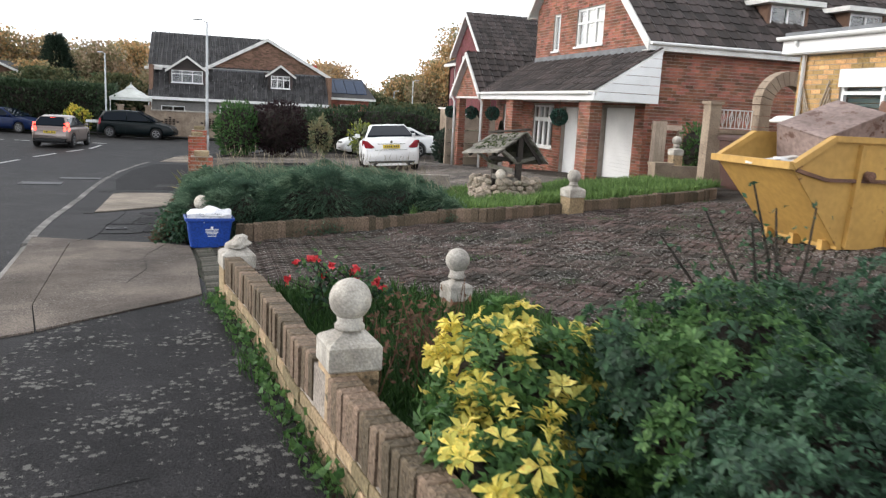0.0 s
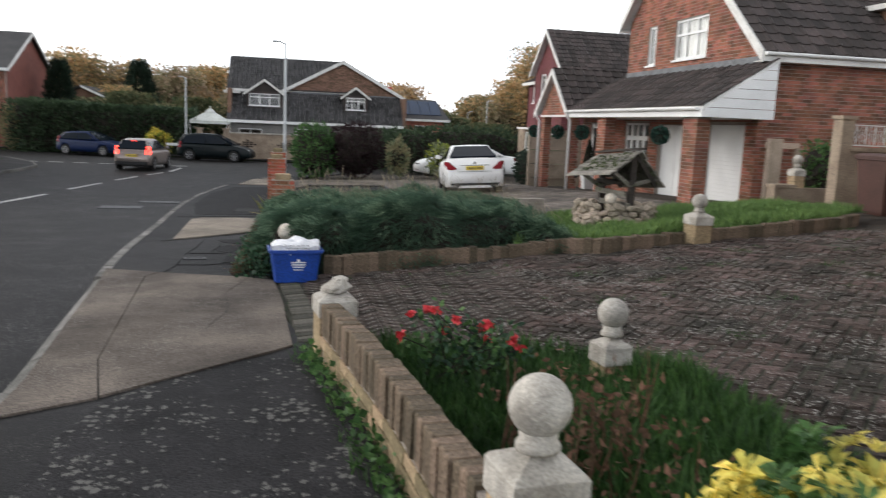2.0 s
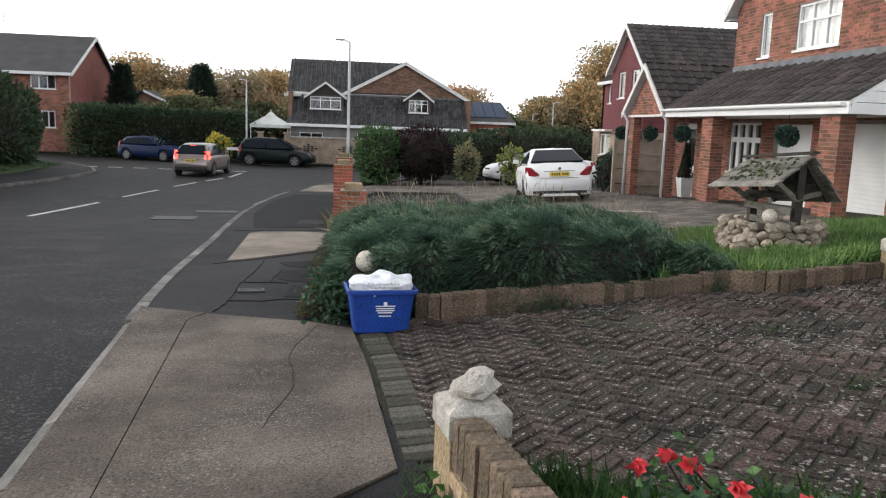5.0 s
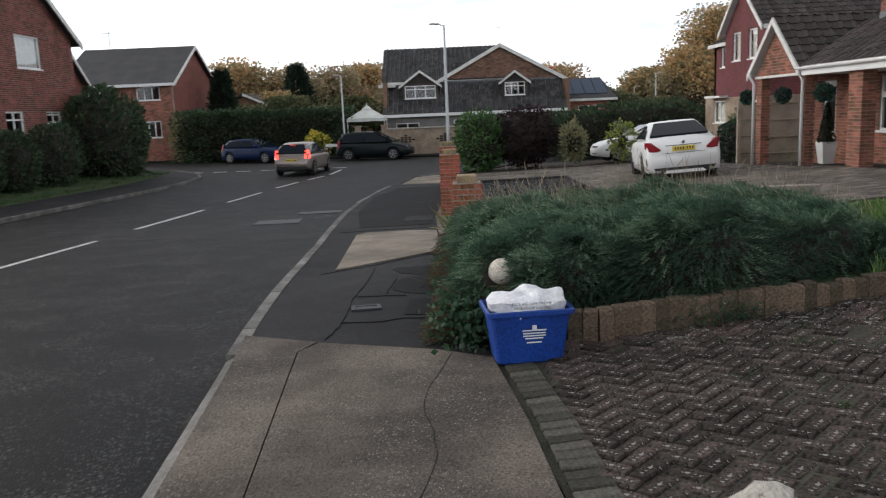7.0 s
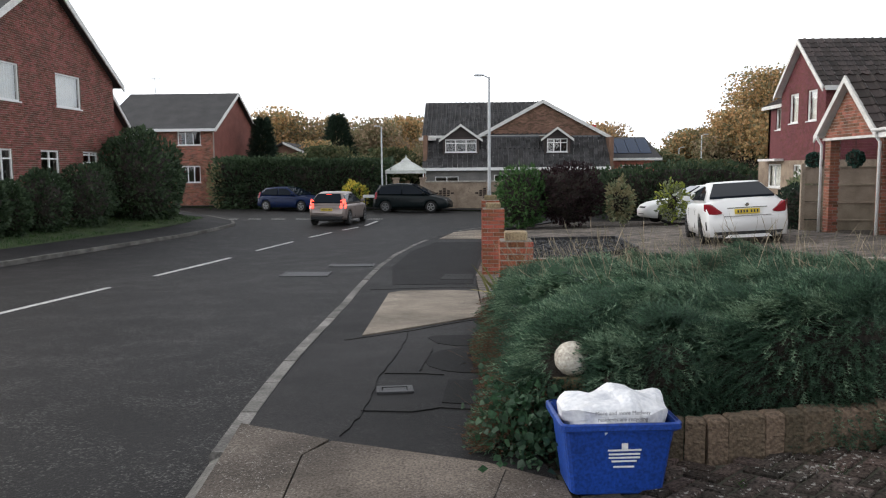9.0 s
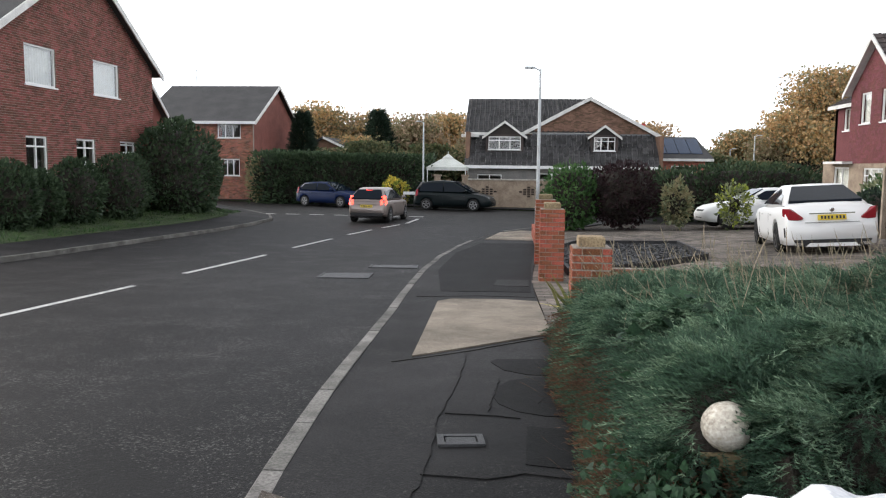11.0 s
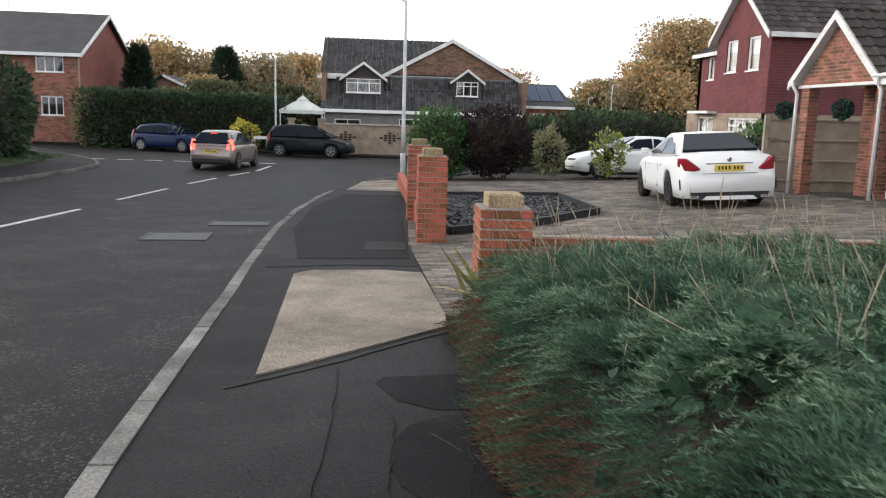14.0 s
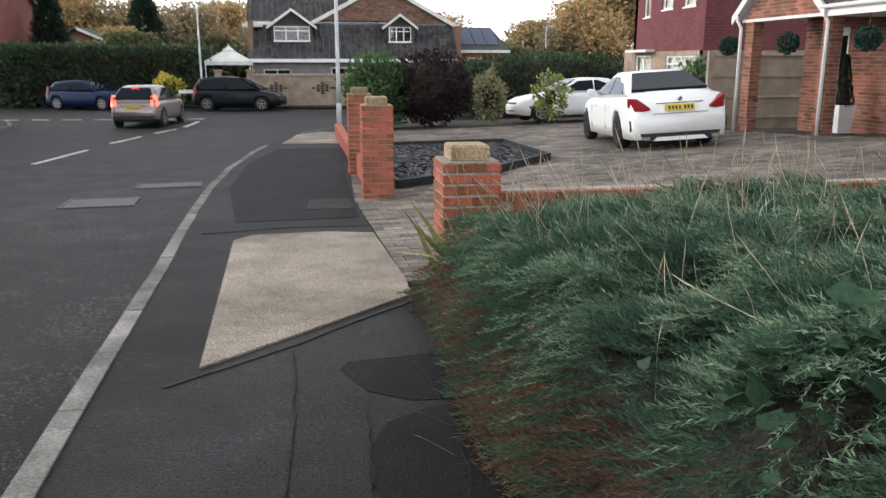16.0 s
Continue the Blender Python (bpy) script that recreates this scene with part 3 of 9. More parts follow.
# land beyond the junction
m = Mesh()
far_kerb = lambda x: 52.3 - 0.36 * min(x, 0) + 0.02 * max(x, 0)
xs = list(np.linspace(-60, 60, 61))
for x in xs:
    y0 = far_kerb(x)
    for q, h in ((y0, -0.25), (y0, 0.0), (y0 + 2.0, 0.02), (y0 + 5, 0.15), (y0 + 40, 0.15)):
        m.v.append((x, q, -1.2 + h))
for i in range(len(xs) - 1):
    for k in range(4):
        a = i * 5 + k
        m.f.append((a, a + 5, a + 6, a + 1))
lone("far_verge", m, TURF, "grassy land and footway beyond the junction", "ground", "structure")
m = Mesh()
for i in range(len(xs) - 1):
    q = [(xs[i], far_kerb(xs[i])), (xs[i + 1], far_kerb(xs[i + 1])), (xs[i + 1], far_kerb(xs[i + 1]) + 1.8), (xs[i], far_kerb(xs[i]) + 1.8)]
    m.hexa([(a, b, -1.4) for a, b in q] + [(a, b, -1.165) for a, b in q])
lone("far_pavement", m, TARMAC, "tarmac footway beyond the junction", "pavement", "structure")

# ---- gardens and drives ----
def right_rows(y0, y1, x1, step=0.5, x0=None):
    ys = sorted(set(list(np.arange(y0, y1, step)) + [y1] + [k[0] for k in INNER_LINE if y0 < k[0] < y1]))
    return [(float(y), x0 if x0 is not None else inner_x(y) + 0.001, x1) for y in ys]


m = Mesh()
rows_sheet(m, right_rows(-30, 40, 45, 1.0), land, -0.045, nx=24, dy=0.5)
lone("garden_soil", m, SOIL, "dark garden soil under lawns and drives", "soil", "structure")

# ---- wall panels with openings ----
def bands(poly, openings):
    """Cuts a convex polygon of (u, v) with rectangular openings (u0, u1, v0, v1) into plain four-sided pieces."""
    vs = sorted(set([p[1] for p in poly] + [o[2] for o in openings] + [o[3] for o in openings]))
    lo, hi = min(p[1] for p in poly), max(p[1] for p in poly)
    vs = [v for v in vs if lo <= v <= hi]
    out = []
    for v0, v1 in zip(vs, vs[1:]):
        if v1 - v0 < 1e-4:
            continue
        a0, b0 = scan(poly, v0 + 1e-5)
        a1, b1 = scan(poly, v1 - 1e-5)
        cuts = sorted((o[0], o[1]) for o in openings if o[2] < v1 - 1e-5 and o[3] > v0 + 1e-5)
        x0, x1 = a0, a1
        for c, d in cuts:
            out.append((x0, c, x1, c, v0, v1))
            x0 = x1 = d
        out.append((x0, b0, x1, b1, v0, v1))
    return out


class Face:
    """A wall's outer face: o its corner, u the way along it, n outward."""

    def __init__(self, o, u, n):
        self.o, self.u, self.n = Vector(o), Vector(u), Vector(n)

    def at(self, u, v, d=0.0):
        return self.o + self.u * u + self.n * d + Vector((0, 0, v))


def wall_mesh(face, poly, openings, thick=0.25):
    m = Mesh()
    for a0, b0, a1, b1, v0, v1 in bands(poly, openings):
        m.hexa([face.at(a0, v0, 0), face.at(b0, v0, 0), face.at(b0, v0, -thick), face.at(a0, v0, -thick), face.at(a1, v1, 0), face.at(b1, v1, 0), face.at(b1, v1, -thick), face.at(a1, v1, -thick)])
    return m


def brick_mesh(face, poly, openings, bl=0.215, bh=0.065, j=0.011, proud=0.006):
    """Courses of bricks in stretcher bond, each with its own edges, over a wall's face."""
    m = Mesh()
    lo, hi = min(p[1] for p in poly), max(p[1] for p in poly)
    n = int((hi - lo) / (bh + j))
    for c in range(n):
        v0 = lo + c * (bh + j)
        v1 = v0 + bh
        a, b = scan(poly, v0 + bh * 0.9)
        a2, b2 = scan(poly, v0 + bh * 0.1)
        a, b = max(a, a2), min(b, b2)
        spans, x = [], a
        for o in sorted(openings):
            if o[2] < v1 and o[3] > v0:
                spans.append((x, o[0]))
                x = o[1]
        spans.append((x, b))
        for s, e in spans:
            k = math.floor(s / (bl + j)) - 1
            while True:
                u0 = k * (bl + j) + (c % 2) * (bl + j) / 2
                u1 = u0 + bl
                k += 1
                if u0 > e:
                    break
                u0, u1 = max(u0, s), min(u1, e)
                if u1 - u0 < 0.03:
                    continue
                d = proud + random.uniform(-0.002, 0.003)
                p = [face.at(u0, v0, -0.004), face.at(u1, v0, -0.004), face.at(u1, v1, -0.004), face.at(u0, v1, -0.004), face.at(u0, v0, d), face.at(u1, v0, d), face.at(u1, v1, d), face.at(u0, v1, d)]
                m.add(p, [(4, 5, 6, 7), (0, 1, 5, 4), (1, 2, 6, 5), (2, 3, 7, 6), (3, 0, 4, 7)])
    return m


def tile_mesh(a, b, c, d, w=0.33, h=0.32, lift=0.028, roll=0.03):
    """Courses of interlocking tiles over a roof slope with corners eave a, b and ridge c (over b), d (over a)."""
    a, b, c, d = (Vector(p) for p in (a, b, c, d))
    m = Mesh()
    nrow = max(1, round(((d - a).length + (c - b).length) / 2 / h))
    nrm = (b - a).cross(d - a).normalized()
    for r in range(nrow):
        t0, t1 = r / nrow, (r + 1.12) / nrow
        l0, r0 = a.lerp(d, t0), b.lerp(c, t0)
        l1, r1 = a.lerp(d, t1), b.lerp(c, t1)
        ncol = max(1, round((r0 - l0).length / w))
        for k in range(ncol):
            pts = []
            for f, up in ((0.01, 0.0), (0.6, 0.0), (0.74, roll), (0.88, roll), (0.99, 0.0)):
                s = (k + f) / ncol
                lo_, hi_ = l0.lerp(r0, s), l1.lerp(r1, s)
                j = random.uniform(-0.003, 0.004)
                pts.append((lo_ + nrm * (lift + up + j), hi_ + nrm * (up * 0.9 + 0.002), lo_ - nrm * 0.005))
            n = len(m.v)
            for p in pts:
                m.v += [tuple(q) for q in p]
            for i in range(4):
                q = n + i * 3
                m.f += [(q, q + 3, q + 4, q + 1), (q + 2, q + 5, q + 3, q)]
    return m


def slab(a, b, c, d, thick):
    a, b, c, d = (Vector(p) for p in (a, b, c, d))
    nrm = (b - a).cross(d - a).normalized() * thick
    return Mesh().hexa([a - nrm, b - nrm, c - nrm, d - nrm, a, b, c, d])


def window(parent, face, u0, u1, v0, v1, cols=2, rows=1, trans=None, curtain=False, frame_mat=None, sill=True, room=True, bar_w=0.03):
    """A framed window in an opening, with panes, sill and what is behind."""
    fm = frame_mat or WHITE
    f = Mesh()
    t, d0, d1 = 0.055, -0.10, -0.035
    def bar(a, b, c, d, m=f, near=d1):
        m.hexa([face.at(a, c, near), face.at(b, c, near), face.at(b, c, d0), face.at(a, c, d0), face.at(a, d, near), face.at(b, d, near), face.at(b, d, d0), face.at(a, d, d0)])
    bar(u0, u0 + t, v0, v1), bar(u1 - t, u1, v0, v1), bar(u0 + t, u1 - t, v0, v0 + t), bar(u0 + t, u1 - t, v1 - t, v1)
    win = part("window", f, fm, parent)
    us = [u0 + (u1 - u0) * i / cols for i in range(cols + 1)]
    vs = [v0] + ([v0 + (v1 - v0) * q for q in trans] if trans else [v0 + (v1 - v0) * i / rows for i in range(1, rows)]) + [v1]
    for u in us[1:-1]:
        m = Mesh()
        bar(u - bar_w, u + bar_w, v0 + t, v1 - t, m, d1 + 0.003)
        part("mullion", m, fm, win)
    for v in vs[1:-1]:
        m = Mesh()
        bar(u0 + t, u1 - t, v - bar_w * 0.85, v + bar_w * 0.85, m, d1 + 0.006)
        part("transom", m, fm, win)
    for a, b in zip(us, us[1:]):
        m = Mesh()
        m.hexa([face.at(a + 0.03, v0 + 0.03, -0.066), face.at(b - 0.03, v0 + 0.03, -0.066), face.at(b - 0.03, v0 + 0.03, -0.072), face.at(a + 0.03, v0 + 0.03, -0.072), face.at(a + 0.03, v1 - 0.03, -0.066), face.at(b - 0.03, v1 - 0.03, -0.066), face.at(b - 0.03, v1 - 0.03, -0.072), face.at(a + 0.03, v1 - 0.03, -0.072)])
        part("pane", m, GLASS, win).visible_shadow = False
    if sill:
        m = Mesh()
        bar(u0 - 0.05, u1 + 0.05, v0 - 0.05, v0 - 0.002, m, 0.05)
        part("sill", m, fm, win)
    if curtain:
        m = Mesh()
        n = 24
        for i in range(n):
            a, b = u0 + (u1 - u0) * i / n, u0 + (u1 - u0) * (i + 1) / n
            da, db = -0.17 - 0.03 * (i % 2), -0.17 - 0.03 * ((i + 1) % 2)
            m.add([face.at(a, v0, da), face.at(b, v0, db), face.at(b, v1, db), face.at(a, v1, da)], [(0, 1, 2, 3)])
        part("curtain", m, CURTAIN, win)
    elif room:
        # added board behind the panes, dark to stand for the room's lack of light
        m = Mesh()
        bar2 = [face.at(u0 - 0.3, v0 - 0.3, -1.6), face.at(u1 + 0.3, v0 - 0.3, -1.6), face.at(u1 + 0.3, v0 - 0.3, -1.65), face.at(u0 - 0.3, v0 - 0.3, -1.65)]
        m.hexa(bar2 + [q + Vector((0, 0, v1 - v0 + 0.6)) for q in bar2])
        part("room_wall", m, ROOM_GLOOM, win)
    return win


def gutter(parent, p, q, mat_=None):
    m = Mesh()
    p, q = Vector(p), Vector(q)
    d = (q - p).normalized()
    s = d.cross(Vector((0, 0, 1)))
    prof = [(0.055 * math.cos(a), 0.055 * math.sin(a)) for a in np.linspace(math.pi, 2 * math.pi, 9)] + [(0.045, 0.012), (-0.045, 0.012)]
    m.rings([[c + s * x + Vector((0, 0, z)) for x, z in prof] for c in (p, q)])
    return part("gutter", m, mat_ or WHITE, parent)

# ---- houses ----
def verge_board(parent, p, q, h=0.2, out=(-1, 0, 0), t=0.04, name="bargeboard", material=None):
    m = Mesh()
    p, q, o = Vector(p), Vector(q), Vector(out) * t
    dn = Vector((0, 0, -h))
    m.hexa([p + dn, q + dn, q + dn + o, p + dn + o, p, q, q + o, p + o])
    return part(name, m, material or WHITE_OLD, parent)


def downpipe(parent, x, y, z0, z1, kick=(0.15, 0)):
    m = Mesh()
    m.tube([(x + kick[0] * -1, y + kick[1] * -1, z1 + 0.02), (x - kick[0], y - kick[1], z1 - 0.06), (x, y, z1 - 0.25), (x, y, z0)], 0.036, 10)
    part("downpipe", m, WHITE, parent, smooth=True)


# the red-brick house with the garage
HX, HY0, HY1 = 9.9, 16.75, 23.65
house = thing("brick_house", (HX, HY0, 0.15), "red brick house with brown tiled gable roof and white windows", "house")
front = Face((HX, HY1, 0), (0, -1, 0), (-1, 0, 0))
fy = lambda y: HY1 - y
gable = [(0, -0.5), (6.9, -0.5), (6.9, 3.38), (fy(21.06), 7.06), (0, 4.66)]
up_big, up_small = (fy(20.83), fy(19.2), 3.42, 4.42), (fy(22.40), fy(21.92), 3.38, 4.42)
garage, tall, bay = (fy(19.0), fy(17.2), -0.3, 1.79), (fy(21.35), fy(19.8), -0.35, 1.76), (0.15, fy(21.95), 0.55, 1.80)
ops = [up_big, up_small, garage, tall, bay]
part("front_wall", wall_mesh(front, gable, ops), MORTAR, house)
part("bricks", brick_mesh(front, gable, ops), BRICK, house, kind="stuff")
side = Face((HX, HY0, 0), (1, 0, 0), (0, -1, 0))
sp = [(0.0, -0.5), (8.5, -0.5), (8.5, 3.38), (0.0, 3.38)]
part("side_wall", wall_mesh(side, [(0.25, -0.5), (8.5, -0.5), (8.5, 3.38), (0.25, 3.38)], []), MORTAR, house)
part("side_bricks", brick_mesh(side, sp, []), BRICK, house, kind="stuff")
part("back_wall", Mesh().box(HX + 8.25, HX + 8.5, HY0 + 0.25, HY1, -0.5, 4.6).box(HX + 0.25, HX + 8.25, HY1 - 0.25, HY1, -0.5, 4.6), MORTAR, house)
window(house, front, *up_big, cols=3, trans=[0.62], curtain=True)
window(house, front, *up_small, cols=1, curtain=True)
window(house, front, *bay, cols=4, trans=[0.66], bar_w=0.075)
gd = part("garage_door", Mesh().hexa([front.at(garage[0], -0.3, -0.215), front.at(garage[1], -0.3, -0.215), front.at(garage[1], -0.3, -0.25), front.at(garage[0], -0.3, -0.25), front.at(garage[0], 1.79, -0.215), front.at(garage[1], 1.79, -0.215), front.at(garage[1], 1.79, -0.25), front.at(garage[0], 1.79, -0.25)]), WHITE, house, "white roller garage door of narrow slats")
for i in range(22):
    z = -0.25 + i * 0.0925
    m = Mesh().hexa([front.at(garage[0], z, -0.2), front.at(garage[1], z, -0.2), front.at(garage[1], z, -0.24), front.at(garage[0], z, -0.24), front.at(garage[0], z + 0.086, -0.192), front.at(garage[1], z + 0.086, -0.192), front.at(garage[1], z + 0.086, -0.24), front.at(garage[0], z + 0.086, -0.24)])
    part("slat", m, WHITE, gd)
m = Mesh()
u0, u1 = tall[0], tall[1]
for a, b in ((u0, (u0 + u1) / 2 - 0.01), ((u0 + u1) / 2 + 0.01, u1)):
    m.hexa([front.at(a, -0.3, -0.12), front.at(b, -0.3, -0.12), front.at(b, -0.3, -0.17), front.at(a, -0.3, -0.17), front.at(a, 1.76, -0.12), front.at(b, 1.76, -0.12), front.at(b, 1.76, -0.17), front.at(a, 1.76, -0.17)])
part("side_door", m, WHITE, house, "tall white double door")
RX0, RX1 = HX - 0.22, HX + 8.7
ea, eb = (RX0, HY0 - 0.32, 3.30), (RX1, HY0 - 0.32, 3.30)
ra, rb = (RX0, 21.06, 7.28), (RX1, 21.06, 7.28)
na, nb = (RX0, HY1 + 0.28, 4.62), (RX1, HY1 + 0.28, 4.62)
part("roof", slab(ea, eb, rb, ra, 0.10), WHITE_OLD, house)
part("roof_tiles", tile_mesh(ea, eb, rb, ra), TILE, house, kind="stuff")
part("roof", slab(nb, na, ra, rb, 0.10), WHITE_OLD, house)
part("roof_tiles", tile_mesh(nb, na, ra, rb), TILE, house, kind="stuff")
verge_board(house, (RX0, ea[1], ea[2] + 0.02), (RX0, 21.06, 7.28), 0.24)
verge_board(house, (RX0, 21.06, 7.28), (RX0, na[1], na[2] + 0.02), 0.24)
part("fascia", Mesh().box(RX0, RX1, HY0 - 0.34, HY0 - 0.31, 3.10, 3.30).box(RX0, RX1, HY0 - 0.30, HY0, 3.10, 3.12), WHITE_OLD, house)
part("fascia", Mesh().box(RX0, RX1, HY1 + 0.27, HY1 + 0.30, 4.42, 4.62).box(RX0 , RX1, HY1, HY1 + 0.27, 4.42, 4.44), WHITE_OLD, house)
gutter(house, (RX0, HY0 - 0.40, 3.27), (RX1, HY0 - 0.40, 3.27))
# dormers on the long slope
for dx in (13.35, 15.75):
    d = Face((dx, 17.25, 0), (1, 0, 0), (0, -1, 0))
    for sx in (dx, dx + 1.12):
        part("dormer_cheek", Mesh().prism([(sx, 17.26, 3.7), (sx, 19.0, 4.6), (sx, 17.26, 4.5)], (0.08, 0, 0)), BRICK_BROWN, house)
    part("dormer_roof", Mesh().box(dx - 0.25, dx + 1.45, 16.95, 19.1, 4.5, 4.62), WHITE_OLD, house)
    window(house, d, 0.08, 1.12, 3.70, 4.48, cols=2, trans=None, sill=False)
# the long canopy over the garage and front door
CA, CB = (8.30, 16.22, 2.12), (8.30, 24.25, 2.12)
CC, CD = (HX, 24.25, 3.12), (HX, 16.22, 3.12)
canopy = slab(CB, CA, CD, CC, 0.08)
part("canopy_roof", canopy, WHITE_OLD, house)
part("canopy_tiles", tile_mesh(CB, CA, CD, CC, 0.33, 0.30), TILE, house, kind="stuff")
part("flashing", Mesh().beam((HX - 0.03, 16.7, 3.17), (HX - 0.03, 23.6, 3.17), 0.05, 0.14), LEAD, house)
part("canopy_fascia", Mesh().box(8.28, 8.32, 16.22, 24.2, 1.90, 2.09), WHITE, house)
gutter(house, (8.23, 16.3, 2.08), (8.23, 24.2, 2.08))
part("canopy_soffit", Mesh().box(8.33, HX, 16.3, 24.1, 1.90, 1.94), WHITE_OLD, house)
for i in range(6):
    z0, z1 = 1.90 + i * 0.2, 2.09 + i * 0.2
    xa = 8.30 + max(0, (z0 - 2.06)) / 1.0 * 1.6
    zt = min(z1, 3.08)
    xb = 8.30 + max(0, (zt - 2.06)) / 1.0 * 1.6
    part("end_board", Mesh().prism([(xa, 16.20, z0), (HX, 16.20, z0), (HX, 16.20, zt), (xb, 16.20, zt)], (0, 0.03, 0)), WHITE, house)
for y0, y1 in ((16.62, 17.2), (21.5, 22.05)):
    fz = land(8.5, y0) - 0.2
    part("pier", Mesh().box(8.42, 8.72, y0, y1, fz, 1.9), MORTAR, house)
    bm_ = brick_mesh(Face((8.42, y1, 0), (0, -1, 0), (-1, 0, 0)), [(0, fz), (y1 - y0, fz), (y1 - y0, 1.9), (0, 1.9)], [])
    b2 = brick_mesh(Face((8.42, y0, 0), (1, 0, 0), (0, -1, 0)), [(0, fz), (0.3, fz), (0.3, 1.9), (0, 1.9)], [])
    bm_.add(b2.v, b2.f)
    part("pier_bricks", bm_, BRICK, house, kind="stuff")
# single-storey entrance with its own little gable
py0, py1, pa = 24.2, 27.1, 25.65
ent = Face((HX, 27.0, 0), (0, -1, 0), (-1, 0, 0))
door = (0.75, 1.45, -0.45, 1.78)
ep = [(0, -0.7), (3.34, -0.7), (3.34, 2.1), (0, 2.1)]
part("entrance_wall", wall_mesh(ent, ep, [door]), MORTAR, house)
part("entrance_bricks", brick_mesh(ent, ep, [door]), BRICK, house, kind="stuff")
m = Mesh()
for a, b, c, d in ((0.75, 0.87, -0.45, 1.78), (1.33, 1.45, -0.45, 1.78), (0.87, 1.33, -0.45, -0.25), (0.87, 1.33, 0.35, 0.55), (0.87, 1.33, 1.62, 1.78), (0.87, 1.33, -0.25, 0.35)):
    m.hexa([ent.at(a, c, -0.05), ent.at(b, c, -0.05), ent.at(b, c, -0.1), ent.at(a, c, -0.1), ent.at(a, d, -0.05), ent.at(b, d, -0.05), ent.at(b, d, -0.1), ent.at(a, d, -0.1)])
fd = part("front_door", m, WHITE, house, "white front door with dark glazing")
part("pane", Mesh().hexa([ent.at(0.87, 0.55, -0.07), ent.at(1.33, 0.55, -0.07), ent.at(1.33, 0.55, -0.08), ent.at(0.87, 0.55, -0.08), ent.at(0.87, 1.62, -0.07), ent.at(1.33, 1.62, -0.07), ent.at(1.33, 1.62, -0.08), ent.at(0.87, 1.62, -0.08)]), plain("smoked_glass", (0.01, 0.01, 0.012), 0.08), fd)
gf = Face((8.4, py1, 0), (0, -1, 0), (-1, 0, 0))
tri = [(0.05, 1.98), (py1 - py0 - 0.05, 1.98), (py1 - pa, 3.30)]
part("porch_gable", wall_mesh(gf, tri, [], 0.2), MORTAR, house)
part("porch_bricks", brick_mesh(gf, tri, []), BRICK, house, kind="stuff")
part("porch_beam", Mesh().box(8.38, 8.62, py0, py1, 1.92, 1.98), WHITE_OLD, house)
for y0, y1 in ((24.08, 24.33), (26.68, 26.98)):
    fz = land(8.5, y0) - 0.2
    part("porch_pier", Mesh().box(8.42, 8.66, y0, y1, fz, 1.92), MORTAR, house)
    b1 = brick_mesh(Face((8.42, y1, 0), (0, -1, 0), (-1, 0, 0)), [(0, fz), (y1 - y0, fz), (y1 - y0, 1.92), (0, 1.92)], [])
    b2 = brick_mesh(Face((8.42, y0, 0), (1, 0, 0), (0, -1, 0)), [(0, fz), (0.24, fz), (0.24, 1.92), (0, 1.92)], [])
    b1.add(b2.v, b2.f)
    part("pier_bricks", b1, BRICK, house, kind="stuff")
P0, P1, PR = (8.25, py0 - 0.15, 2.05), (8.25, py1 + 0.15, 2.05), (8.25, pa, 3.42)
Q0, Q1, QR = (13.5, py0 - 0.15, 2.05), (13.5, py1 + 0.15, 2.05), (13.5, pa, 3.42)
part("porch_roof", slab(P0, Q0, QR, PR, 0.08), WHITE_OLD, house)
part("porch_tiles", tile_mesh(P0, Q0, QR, PR), TILE, house, kind="stuff")
part("porch_roof", slab(Q1, P1, PR, QR, 0.08), WHITE_OLD, house)
part("porch_tiles", tile_mesh(Q1, P1, PR, QR), TILE, house, kind="stuff")
verge_board(house, P0, PR, 0.17), verge_board(house, PR, P1, 0.17)
downpipe(house, 8.36, 24.12, land(8.4, 24.1) - 0.05, 2.05, (0.12, 0)), downpipe(house, 8.36, 27.08, land(8.4, 27.1) - 0.05, 2.05, (0.12, 0))
part("porch_side_wall", Mesh().box(HX + 0.25, 13.4, 26.85, 27.0, -0.7, 2.1), MORTAR, house)

# fence panel at the end of the side passage
fence = thing("fence", (8.9, 28.9, land(8.9, 28.9)), "weathered pale timber fence of wide stacked panels", "fence")
for k in range(4):
    z = -0.72 + k * 0.50
    part("panel", Mesh().box(8.7, 11.5, 28.90, 28.93, z, z + 0.478), TIMBER, fence)
    part("rail", Mesh().box(8.7, 11.5, 28.87, 28.90, z + 0.445, z + 0.478), TIMBER, fence)
part("post", Mesh().box(8.6, 8.7, 28.84, 28.94, -0.9, 1.35), TIMBER, fence)

# the neighbouring plum tile-hung house
nh = thing("tile_hung_house", (12.5, 36.6, -0.4), "house hung with plum tiles over brick, brown roof", "house")
nf = Face((12.5, 43.4, 0), (0, -1, 0), (-1, 0, 0))
ny = lambda y: 43.4 - y
lowp = [(0, -1.3), (6.85, -1.3), (6.85, 1.5), (0, 1.5)]
lw1, lw2 = (ny(42.2), ny(40.7), 0.35, 1.35), (ny(39.4), ny(37.0), 0.35, 1.32)
part("lower_wall", wall_mesh(nf, lowp, [lw1, lw2]), BRICK_PALE, nh)
part("upper_wall", wall_mesh(nf, [(ny(40.85), 1.5), (6.85, 1.5), (6.85, 4.3), (ny(38.75), 6.05), (ny(40.85), 4.3)], [(ny(39.95), ny(39.05), 3.02, 4.2), (ny(38.2), ny(37.3), 3.02, 4.2)]), TILE_HUNG, nh)
